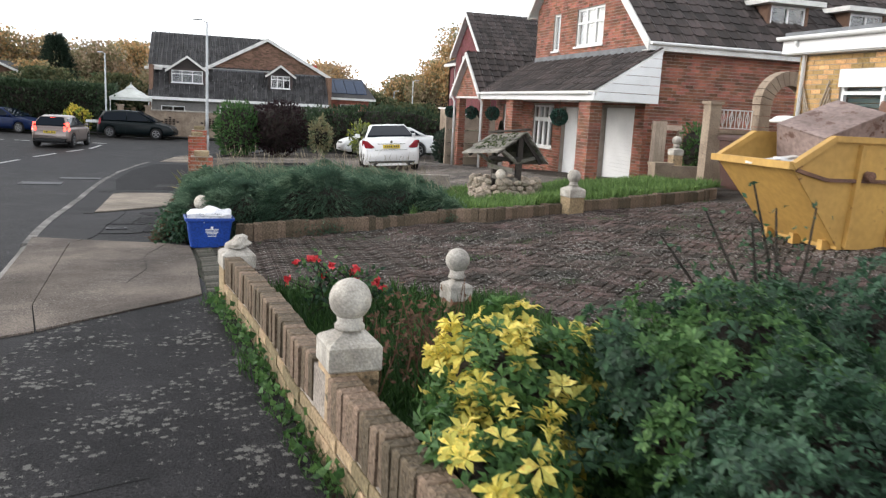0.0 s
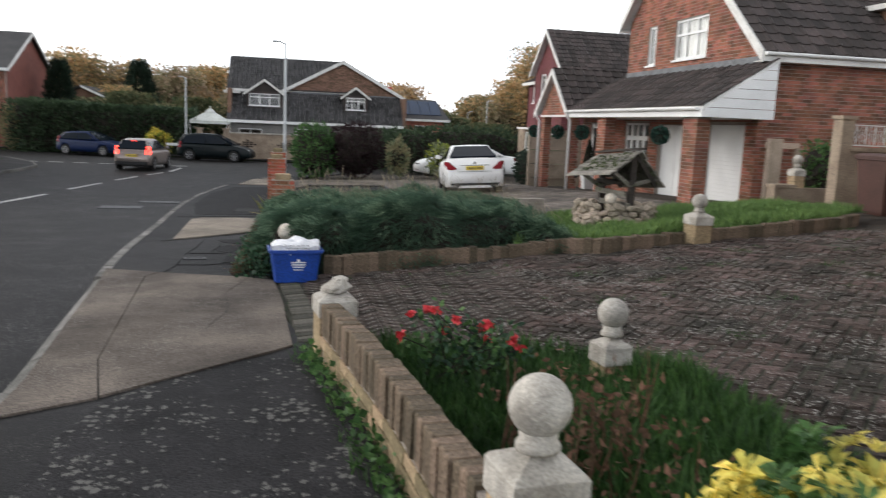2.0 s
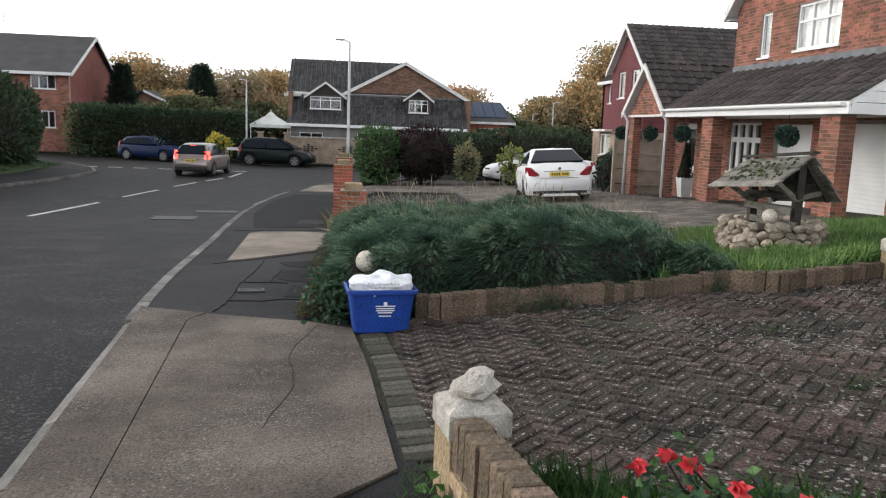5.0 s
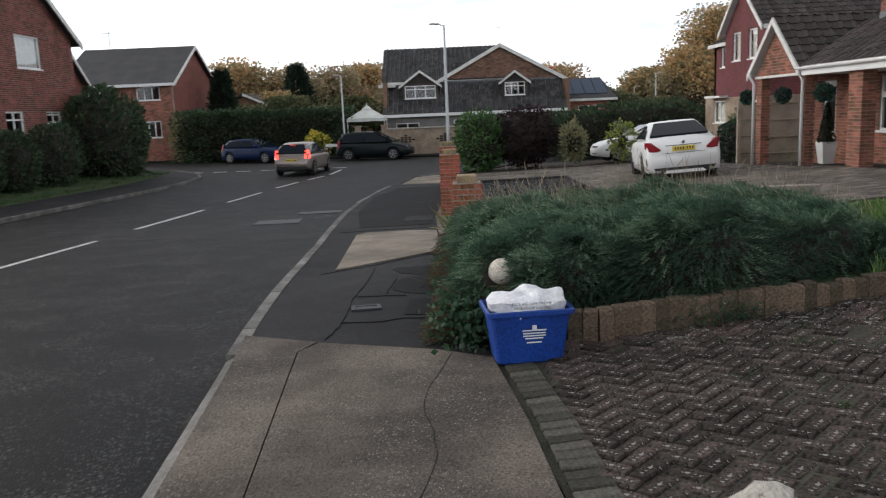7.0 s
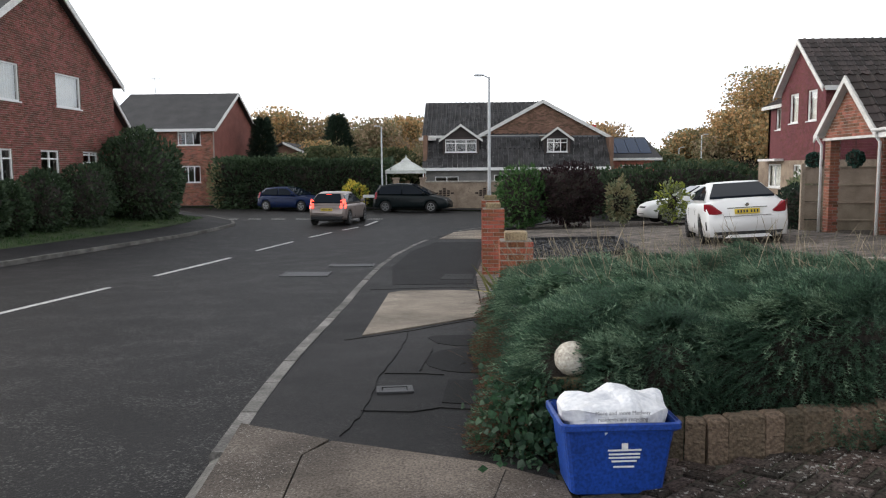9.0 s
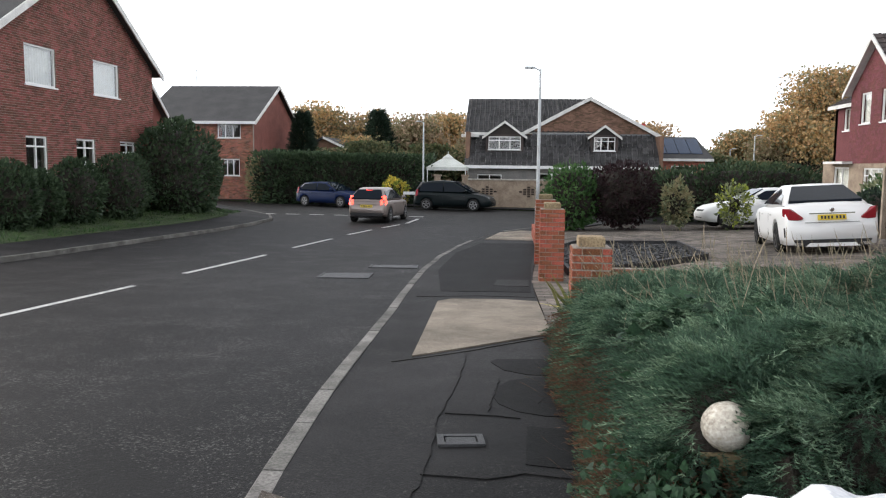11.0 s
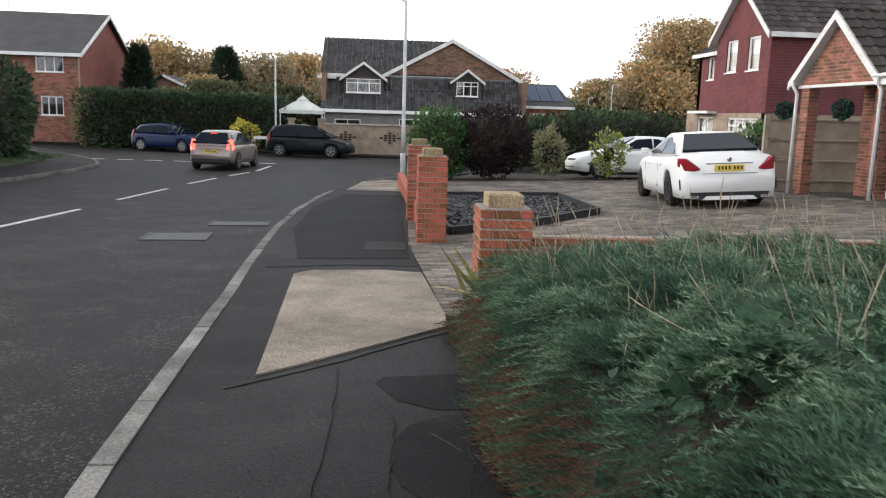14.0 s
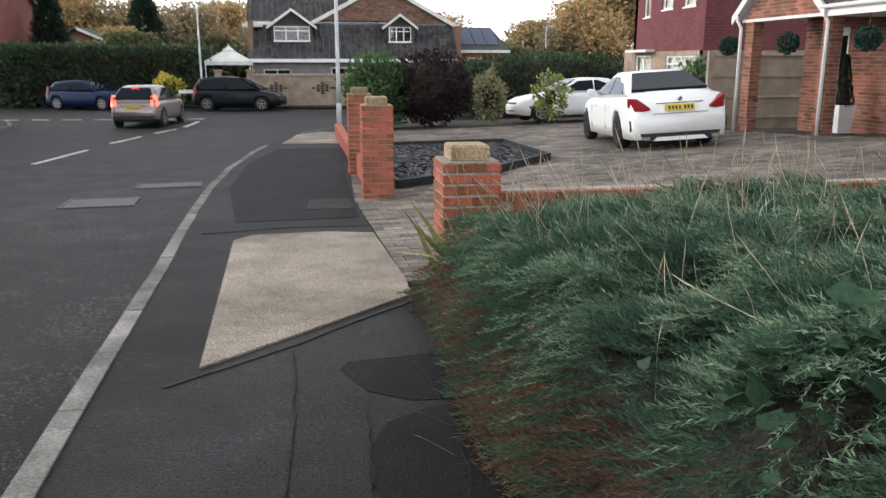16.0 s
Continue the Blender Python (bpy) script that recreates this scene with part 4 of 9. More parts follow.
part("upper_wall", wall_mesh(Face((12.9, 43.4, 0), (0, -1, 0), (-1, 0, 0)), [(0, 1.5), (ny(40.85), 1.5), (ny(40.85), 4.0), (0, 4.0)], [(ny(42.5), ny(41.9), 2.87, 3.8)]), TILE_HUNG, nh)


def hung_tiles(face, poly, ops_):
    m = brick_mesh(face, poly, ops_, 0.165, 0.098, 0.004, 0.014)
    return m


part("hung_tiles", hung_tiles(nf, [(ny(40.85), 1.5), (6.85, 1.5), (6.85, 4.3), (ny(38.75), 6.05), (ny(40.85), 4.3)], [(ny(39.95), ny(39.05), 3.02, 4.2), (ny(38.2), ny(37.3), 3.02, 4.2)]), TILE_HUNG, nh, kind="stuff")
ns = Face((12.5, 36.55, 0), (1, 0, 0), (0, -1, 0))
part("side_wall", wall_mesh(ns, [(0, -1.3), (10, -1.3), (10, 4.3), (0, 4.3)], []), BRICK_PALE, nh)
part("hung_tiles", hung_tiles(ns, [(0, 1.5), (10, 1.5), (10, 4.3), (0, 4.3)], []), TILE_HUNG, nh, kind="stuff")
part("back_wall", Mesh().box(22.2, 22.5, 36.8, 43.4, -1.3, 4.2).box(12.9, 22.2, 43.15, 43.4, -1.3, 4.0), BRICK_PALE, nh)
for o in ((ny(39.95), ny(39.05), 3.02, 4.2), (ny(38.2), ny(37.3), 3.02, 4.2)):
    window(nh, nf, *o, cols=1, curtain=True)
window(nh, Face((12.9, 43.4, 0), (0, -1, 0), (-1, 0, 0)), ny(42.5), ny(41.9), 2.87, 3.8, cols=1, curtain=True)
window(nh, nf, *lw1, cols=2, curtain=True)
window(nh, nf, *lw2, cols=4, trans=[0.7], curtain=True)
a0, a1, ar = (12.25, 36.25, 4.2), (22.8, 36.25, 4.2), (22.8, 38.75, 6.27)
part("roof", slab(a0, a1, ar, (12.25, 38.75, 6.27), 0.1), WHITE_OLD, nh)
part("roof_tiles", tile_mesh(a0, a1, ar, (12.25, 38.75, 6.27)), TILE, nh, kind="stuff")
b0, b1 = (12.25, 41.1, 4.25), (22.8, 41.1, 4.25)
part("roof", slab(b1, b0, (12.25, 38.75, 6.27), ar, 0.1), WHITE_OLD, nh)
part("roof", slab((12.7, 43.7, 3.95), (12.7, 40.9, 3.95), (15.5, 40.9, 5.4), (15.5, 43.7, 5.4), 0.1), TILE, nh)
part("roof_tiles", tile_mesh((12.7, 43.7, 3.95), (12.7, 40.9, 3.95), (15.5, 40.9, 5.4), (15.5, 43.7, 5.4)), TILE, nh, kind="stuff")
verge_board(nh, a0, (12.25, 38.75, 6.27), 0.2), verge_board(nh, (12.25, 38.75, 6.27), b0, 0.2)
part("fascia", Mesh().box(12.3, 22.8, 36.22, 36.25, 4.05, 4.22), WHITE_OLD, nh)
part("fascia", Mesh().box(12.66, 12.70, 41.0, 43.7, 3.8, 3.95), WHITE_OLD, nh)
part("flat_hood", Mesh().box(12.1, 12.5, 40.4, 42.4, 1.48, 1.58), WHITE_OLD, nh)

# the buff-brick extension beside the skip
ext = thing("brick_extension", (9.5, 11.2, 0.5), "buff brick single-storey extension with flat roof and white fascia", "house")
ef = Face((9.5, 11.25, 0), (0, -1, 0), (-1, 0, 0))
ew = (0.95, 3.4, 0.75, 2.45)
epoly = [(0, 0.2), (9, 0.2), (9, 2.75), (0, 2.75)]
part("wall", wall_mesh(ef, epoly, [ew]), MORTAR, ext)
part("bricks", brick_mesh(ef, epoly, [ew]), BRICK_BUFF, ext, kind="stuff")
es = Face((13.5, 11.25, 0), (-1, 0, 0), (0, 1, 0))
part("wall", wall_mesh(es, [(0, 0.2), (3.75, 0.2), (3.75, 2.75), (0, 2.75)], []), BRICK_BUFF, ext)
part("flat_roof", Mesh().box(9.3, 13.6, 2.2, 11.45, 2.96, 3.08), LEAD, ext)
part("fascia", Mesh().box(9.28, 9.32, 2.2, 11.45, 2.74, 2.96).box(9.32, 13.6, 11.42, 11.46, 2.74, 2.96), WHITE, ext)
part("soffit", Mesh().box(9.32, 13.6, 2.2, 11.42, 2.72, 2.75), WHITE, ext)
gutter(ext, (9.22, 11.5, 2.99), (9.22, 2.2, 2.99))
downpipe(ext, 9.45, 11.1, 0.5, 2.95, (0.2, 0))
window(ext, ef, *ew, cols=3, trans=[0.8], room=False)
part("header_panel", Mesh().hexa([ef.at(0.93, 2.2, 0.02), ef.at(3.42, 2.2, 0.02), ef.at(3.42, 2.2, -0.03), ef.at(0.93, 2.2, -0.03), ef.at(0.93, 2.47, 0.02), ef.at(3.42, 2.47, 0.02), ef.at(3.42, 2.47, -0.03), ef.at(0.93, 2.47, -0.03)]), WHITE, ext)
GREEN_BLIND = mat("dark_green_blind", (0.02, 0.05, 0.045), (0.012, 0.03, 0.03), 0.5, 3.0, 0.05)
for i in range(18):
    z = 0.80 + i * 0.078
    part("blind_slat", Mesh().hexa([ef.at(1.0, z, -0.12), ef.at(3.35, z, -0.12), ef.at(3.35, z + 0.02, -0.15), ef.at(1.0, z + 0.02, -0.15), ef.at(1.0, z + 0.066, -0.12), ef.at(3.35, z + 0.066, -0.12), ef.at(3.35, z + 0.07, -0.15), ef.at(1.0, z + 0.07, -0.15)]), GREEN_BLIND, ext)
tr = Mesh()
for i in range(5):
    tr.beam(ef.at(0.25 + i * 0.12, 0.9, 0.03), ef.at(0.75 + i * 0.02, 2.3 - i * 0.1, 0.03), 0.02, 0.02, (1, 0, 0))
    tr.beam(ef.at(0.8 - i * 0.12, 0.9, 0.045), ef.at(0.2 + i * 0.02, 2.2 - i * 0.1, 0.045), 0.02, 0.02, (1, 0, 0))
lone("trellis", tr, TIMBER, "dark wooden diamond trellis fixed to buff brick", "trellis")

# the wide gabled house beyond the junction
fh = thing("gabled_house", (2, 60, -1.1), "brown brick house with dormers and sweeping tiled roof", "house")
FZ, TH = BRICK_BROWN, mat("grey_roof_tile", (0.062, 0.060, 0.060), (0.045, 0.044, 0.045), 0.85, 1.0, 0.2, rand="island")
ff = Face((-3.9, 60, 0), (1, 0, 0), (0, -1, 0))
gw = [(0.6, 2.2, -0.4, 0.7), (4.6, 6.4, -0.4, 0.8), (8.5, 10.0, -0.4, 0.7)]
part("lower_wall", wall_mesh(ff, [(0, -1.4), (12.1, -1.4), (12.1, 1.3), (0, 1.3)], gw), mat("grey_render", (0.21, 0.20, 0.19), (0.16, 0.155, 0.15), 0.9, 2.0, 0.2), fh)
for o in gw:
    window(fh, ff, *o, cols=2)
uf = Face((-4.1, 62.3, 0), (1, 0, 0), (0, -1, 0))
gp = [(3.8, 3.0), (12.9, 3.0), (12.9, 3.4), (8.25, 5.85), (3.8, 3.5)]
part("gable_wall", wall_mesh(uf, gp, []), FZ, fh)
part("gable_bricks", brick_mesh(uf, gp, []), FZ, fh, kind="stuff")
part("side_wall", Mesh().box(-4.1, -3.85, 60.2, 69, -1.4, 3.5).box(8.5, 8.75, 60.2, 70, -1.4, 3.3).box(-3.85, 8.5, 69.7, 70, -1.4, 3.3), FZ, fh)
e0, e1, r1_, r0_ = (-4.15, 59.65, 1.28), (8.45, 59.65, 1.28), (8.7, 62.3, 3.4), (-4.15, 62.3, 3.4)
part("lower_roof", slab(e0, e1, r1_, r0_, 0.1), WHITE_OLD, fh)
part("lower_tiles", tile_mesh(e0, e1, r1_, r0_, 0.34, 0.33, 0.03, 0.07), TH, fh, kind="stuff")
part("fascia", Mesh().box(-4.2, 8.5, 59.62, 59.65, 1.10, 1.30), WHITE, fh)
u0_, u1_, v1_, v0_ = (-4.3, 62.2, 3.55), (4.5, 62.2, 3.55), (4.2, 66.5, 6.15), (-4.3, 66.5, 6.15)
part("main_roof", slab(u0_, u1_, v1_, v0_, 0.1), WHITE_OLD, fh)
part("main_tiles", tile_mesh(u0_, u1_, v1_, v0_, 0.34, 0.33, 0.03, 0.07), TH, fh, kind="stuff")
part("back_roof", slab((4.2, 70.8, 3.55), (-4.3, 70.8, 3.55), v0_, v1_, 0.1), TH, fh)
apx, lft, rgt = (4.15, 62.1, 5.98), (-0.5, 62.1, 3.5), (9.0, 62.1, 3.36)
for a, b in ((lft, apx), (apx, rgt)):
    verge_board(fh, a, b, 0.26, (0, -0.05, 0), 1.0)
back = lambda p: (p[0], 70.5, p[2])
part("gable_roof", slab(back(lft), lft, apx, back(apx), 0.1), TH, fh)
part("gable_roof", slab(rgt, back(rgt), back(apx), apx, 0.1), TH, fh)
part("fascia", Mesh().box(-4.3, -0.4, 62.12, 62.16, 3.35, 3.55).box(-4.5, -3.3, 61.6, 62.2, 3.2, 3.4), WHITE_OLD, fh)
for dx0, dx1, wz0, wz1, az in ((-2.62, -0.48, 2.35, 3.22, 4.2), (4.33, 5.72, 2.32, 3.22, 3.95)):
    df = Face((dx0, 60.75, 0), (1, 0, 0), (0, -1, 0))
    w = dx1 - dx0
    poly = [(-0.18, 2.15), (w + 0.18, 2.15), (w + 0.18, 3.35), (w / 2, az - 0.05), (-0.18, 3.35)]
    part("dormer_front", wall_mesh(df, poly, [(0, w, wz0, wz1)], 0.2), TILE, fh)
    part("dormer_cheek", Mesh().prism([(dx0 - 0.18, 60.95, 2.2), (dx0 - 0.18, 63.5, 3.3), (dx0 - 0.18, 60.95, 3.35)], (0.12, 0, 0)).prism([(dx1 + 0.06, 60.95, 2.2), (dx1 + 0.06, 63.5, 3.3), (dx1 + 0.06, 60.95, 3.35)], (0.12, 0, 0)), TILE, fh)
    c = dx0 + w / 2
    for s in (-1, 1):
        lo_ = (c + s * (w / 2 + 0.42), 60.6, 3.2)
        hi_ = (c, 60.6, az + 0.06)
        verge_board(fh, lo_, hi_, 0.17, (0, -0.05, 0), 1.0)
        q = [lo_, (lo_[0], 63.6, lo_[2]), (hi_[0], 63.6, hi_[2]), hi_]
        part("dormer_roof", slab(*(q if s > 0 else q[::-1]), 0.06), TH, fh)
    window(fh, df, 0, w, wz0, wz1, cols=3, trans=[0.7])
part("flashing", Mesh().beam((0.3, 62.25, 3.45), (3.9, 62.25, 3.45), 0.06, 0.12), LEAD, fh)
part("flashing", Mesh().beam((6.2, 62.25, 3.42), (8.2, 62.25, 3.42), 0.06, 0.12), LEAD, fh)
part("alarm_box", Mesh().box(7.55, 7.85, 62.18, 62.3, 3.95, 4.2), plain("red_plastic", (0.45, 0.04, 0.04), 0.5), fh)
part("aerial", Mesh().tube([(4.3, 64, 5.9), (4.3, 64, 7.3)], 0.02, 6).tube([(3.9, 64, 7.25), (4.8, 64, 7.15)], 0.015, 6).tube([(4.1, 63.8, 7.25), (4.1, 64.2, 7.2)], 0.012, 6), STEEL, fh)
# its annex with solar panels
an = thing("brick_annex", (10, 66, -1.2), "brick annex with solar panels on its tiled roof", "house")
af = Face((9.1, 64, 0), (1, 0, 0), (0, -1, 0))
part("wall", wall_mesh(af, [(0, -1.4), (3.2, -1.4), (3.2, 2.0), (0, 2.0)], [(0.9, 2.4, -0.6, 1.4)]), BRICK, an)
part("wall", Mesh().box(9.1, 9.35, 64.25, 70, -1.4, 2.0).box(12.05, 12.3, 64.25, 70, -1.4, 2.0), BRICK, an)
window(an, af, 0.9, 2.4, -0.6, 1.4, cols=2)
part("roof", slab((8.8, 63.6, 1.9), (12.8, 63.6, 1.9), (12.2, 67, 3.5), (8.8, 67, 3.5), 0.1), TH, an)
part("roof", slab((12.8, 70.4, 1.9), (8.8, 70.4, 1.9), (8.8, 67, 3.5), (12.2, 67, 3.5), 0.1), TH, an)
part("fascia", Mesh().box(8.8, 12.8, 63.55, 63.6, 1.72, 1.9), WHITE_OLD, an)
SOLAR = plain("solar_panel", (0.02, 0.035, 0.07), 0.12)
for i in range(4):
    x = 8.95 + i * 0.82
    part("solar_panel", slab((x, 64.25, 2.27), (x + 0.78, 64.25, 2.27), (x + 0.78, 66.6, 3.38), (x, 66.6, 3.38), 0.04), SOLAR, an)
# its street wall, the shade of its pierced diamonds painted as dark blocks
gwall = thing("garden_wall", (1, 54.6, -1.2), "buff brown garden wall pierced with diamond patterns", "garden wall")
wf = Face((-3.6, 54.5, 0), (1, 0, 0), (0, -1, 0))
part("wall", wall_mesh(wf, [(0, -1.4), (12, -1.4), (12, 0.42), (0, 0.42)], [], 0.22), BRICK_PALE, gwall)
part("coping", Mesh().box(-3.65, 8.4, 54.44, 54.78, 0.42, 0.5), STONE, gwall)
for cx in (-2.45, 0.0):
    # blocks on the uncut face, coloured as the shade inside the holes
    m = Mesh()
    for r_ in range(-2, 3):
        for k in range(-(2 - abs(r_)), 3 - abs(r_)):
            m.box(cx + k * 0.24 - 0.085, cx + k * 0.24 + 0.085, 54.47, 54.52, -0.25 + r_ * 0.13 - 0.045, -0.25 + r_ * 0.13 + 0.045)
    part("pierced_diamond", m, plain("painted_recess_shade", (0.03, 0.022, 0.018), 0.9), gwall)
part("pier", Mesh().box(-3.95, -3.6, 54.4, 54.75, -1.4, 0.62).box(-4.0, -3.55, 54.35, 54.8, 0.62, 0.72), BRICK_PALE, gwall)
part("pier", Mesh().box(-5.6, -5.25, 54.4, 54.75, -1.4, 0.62).box(-5.65, -5.2, 54.35, 54.8, 0.62, 0.72), BRICK_PALE, gwall)

# houses across the road
l1 = thing("red_house", (-16.2, 35, -0.5), "red brick house with white windows and bargeboards", "house")
lf = Face((-16.2, 29.6, 0), (0, 1, 0), (1, 0, 0))
PLUM = mat("dull_red_brick", (0.20, 0.070, 0.052), (0.15, 0.052, 0.040), 0.9, 1.5, 0.4, rand="island")
lw = [(1.8, 3.5, 3.68, 4.95), (5.9, 7.75, 3.70, 4.95), (1.7, 2.85, 0.90, 2.05), (4.6, 5.85, 0.95, 2.05), (7.7, 8.9, 1.60, 2.05)]
lp = [(0, -1.2), (10.6, -1.2), (10.6, 5.1), (5.3, 8.3), (0, 5.1)]
part("front_wall", wall_mesh(lf, lp, lw), MORTAR, l1)
part("bricks", brick_mesh(lf, lp, lw), PLUM, l1, kind="stuff")
for i, o in enumerate(lw):
    window(l1, lf, *o, cols=1 if i < 2 else 2, rows=1, trans=[0.72] if i > 1 else None, curtain=i < 2)
part("side_wall", Mesh().box(-26, -16.45, 29.6, 29.85, -1.2, 5.1).box(-26, -16.45, 39.95, 40.2, -1.2, 5.1).box(-26.2, -26, 29.6, 40.2, -1.2, 5.1), PLUM, l1)
o0, o1, ox, oxr = (-15.9, 29.2, 4.95), (-26.4, 29.2, 4.95), (-26.4, 34.9, 8.45), (-15.9, 34.9, 8.45)
part("roof", slab(o1, o0, oxr, ox, 0.1), TH, l1)
p0_, p1_ = (-15.9, 40.6, 4.95), (-26.4, 40.6, 4.95)
part("roof", slab(p0_, p1_, ox, oxr, 0.1), TH, l1)
verge_board(l1, o0, oxr, 0.25, (0.05, 0, 0), 1.0), verge_board(l1, oxr, p0_, 0.25, (0.05, 0, 0), 1.0)
gutter(l1, (-15.9, 40.68, 4.9), (-26.4, 40.68, 4.9))
part("side_annex", Mesh().prism([(-17.5, 40.2, -1.2), (-17.5, 44.0, -1.2), (-17.5, 44.0, 3.4), (-17.5, 42.1, 4.8), (-17.5, 40.2, 3.4)], (-8, 0, 0)), PLUM, l1)
part("annex_roof", slab((-17.2, 44.3, 3.2), (-25.8, 44.3, 3.2), (-25.8, 42.1, 4.95), (-17.2, 42.1, 4.95), 0.1), TH, l1)
verge_board(l1, (-17.2, 42.1, 4.95), (-17.2, 44.3, 3.2), 0.2, (0.05, 0, 0), 1.0)

l2 = thing("red_house", (-18.5, 60, -0.9), "two-storey red brick house with dark roof and hedge beside it", "house")
l2f = Face((-26, 60, 0), (1, 0, 0), (0, -1, 0))
w2 = [(5.05, 6.65, 2.97, 3.92), (5.25, 6.55, 0.42, 1.53), (1.2, 2.8, 2.97, 3.92), (1.2, 2.8, 0.42, 1.53)]
part("front_wall", wall_mesh(l2f, [(0, -1.3), (7.5, -1.3), (7.5, 4.1), (0, 4.1)], w2), MORTAR, l2)
part("bricks", brick_mesh(l2f, [(0, -1.3), (7.5, -1.3), (7.5, 4.1), (0, 4.1)], w2), BRICK, l2, kind="stuff")
for o in w2:
    window(l2, l2f, *o, cols=3)
l2g = Face((-18.5, 60.25, 0), (0, 1, 0), (1, 0, 0))
part("gable_wall", wall_mesh(l2g, [(0, -1.3), (10.2, -1.3), (10.2, 4.1), (5.1, 6.75), (0, 4.1)], []), PLUM, l2)
part("rear_wall", Mesh().box(-26, -18.75, 70.2, 70.45, -1.3, 4.1).box(-26.25, -26, 60, 70.45, -1.3, 4.1), PLUM, l2)
part("roof", slab((-26.4, 59.6, 4.05), (-18.2, 59.6, 4.05), (-18.2, 65.3, 6.95), (-26.4, 65.3, 6.95), 0.1), TH, l2)
part("roof", slab((-18.2, 71, 4.05), (-26.4, 71, 4.05), (-26.4, 65.3, 6.95), (-18.2, 65.3, 6.95), 0.1), TH, l2)
part("fascia", Mesh().box(-26.4, -18.2, 59.55, 59.6, 3.88, 4.07), WHITE, l2)
verge_board(l2, (-18.2, 59.6, 4.07), (-18.2, 65.3, 6.97), 0.24, (0.05, 0, 0), 1.0), verge_board(l2, (-18.2, 65.3, 6.97), (-18.2, 71, 4.07), 0.24, (0.05, 0, 0), 1.0)
part("aerial", Mesh().tube([(-24.5, 65.3, 6.9), (-24.5, 65.3, 8.2)], 0.03, 6).tube([(-25, 65.3, 8.1), (-24, 65.3, 8.1)], 0.02, 6), STEEL, l2)
# low bungalow roof behind the hedge
bg = thing("bungalow", (-16, 74, -1.2), "distant bungalow with grey roof and white verge", "house")
part("wall", Mesh().box(-20, -13.6, 74, 82, -1.3, 1.8), BRICK_BROWN, bg)
part("roof", slab((-13.2, 73.6, 1.9), (-13.2, 82.4, 1.9), (-17.0, 82.4, 3.6), (-17.0, 73.6, 3.6), 0.1), TH, bg)
part("roof", slab((-20.4, 82.4, 1.9), (-20.4, 73.6, 1.9), (-17.0, 73.6, 3.6), (-17.0, 82.4, 3.6), 0.1), TH, bg)
part("gable", Mesh().prism([(-20, 74, 1.8), (-13.6, 74, 1.8), (-17, 74, 3.4)], (0, 0.2, 0)), BRICK_BROWN, bg)
verge_board(bg, (-13.2, 73.6, 1.9), (-17.0, 73.6, 3.6), 0.2, (0, -0.05, 0), 1.0)

# ---- front garden nearest the camera: wall, pillars, stone balls ----
CREAM = mat("mossy_buff_brick", (0.33, 0.255, 0.15), (0.23, 0.17, 0.10), 0.95, 3.0, 0.8, fine=50, rand="object", spots=(0.10, 0.085, 0.055), spot_amount=0.6)
WALL_X = ((-3, 1.32), (0, 1.02), (2, 0.78), (3.94, 0.54), (4.75, 0.48), (5.9, 0.34), (6.75, 0.22))
wall_x = lambda y: float(np.interp(y, [w[0] for w in WALL_X], [w[1] for w in WALL_X]))
gw_ = thing("low_brick_wall", (0.5, 4.5, land(0.5, 4.5)), "low weathered brick wall with upright top course beside pavement", "garden wall")
W, WT = 0.125, 0.42
core = Mesh()
ys = list(np.arange(-2.0, 6.61, 0.2))
core.rings([[(wall_x(y) + 0.012, y, land(0, y) - 0.3), (wall_x(y) + W - 0.012, y, land(0, y) - 0.3), (wall_x(y) + W - 0.012, y, land(0, y) + WT - 0.02), (wall_x(y) + 0.012, y, land(0, y) + WT - 0.02)] for y in ys])
part("core", core, MORTAR, gw_)


def block_mesh(name, sx, sy, sz, b, material):
    """One rounded block, centred on its base."""
    m = Mesh()
    loops = []
    for z, i in ((0, b), (b, 0), (sz - b, 0), (sz, b)):
        loops.append([(a * (sx / 2 - i), c * (sy / 2 - i), z) for a, c in ((-1, -1), (1, -1), (1, 1), (-1, 1))])
    return m.rings(loops).data(name, material)


upright = [block_mesh("upright_brick", W + random.uniform(-0.008, 0.012), random.uniform(0.070, 0.0755), random.uniform(0.210, 0.220), 0.008, STONE_WALL) for _ in range(8)]
flat = [block_mesh("brick", W + random.uniform(0, 0.008), 0.208, 0.064, 0.006, CREAM) for _ in range(4)]
y = 1.0
while y < 6.58:
    if not 3.22 < y < 3.5:
        a = math.degrees(math.atan2(wall_x(y - 0.1) - wall_x(y + 0.1), 0.2))
        piece("brick", random.choice(upright), gw_, pose(wall_x(y) + W / 2 + random.uniform(-0.006, 0.006), y, land(0, y) + WT - 0.215 + random.uniform(-0.006, 0.004), random.uniform(-1, 1), random.uniform(-1, 1), a + random.uniform(-1, 1)))
    y += 0.0735
for c in range(3):
    y = 1.0 + (c % 2) * 0.11
    while y < 6.55:
        a = math.degrees(math.atan2(wall_x(y - 0.1) - wall_x(y + 0.1), 0.2))
        piece("brick", random.choice(flat), gw_, pose(wall_x(y) + W / 2 + random.uniform(-0.003, 0.003), y, land(0, y) - 0.03 + c * 0.077, 0, 0, a))
        y += 0.22


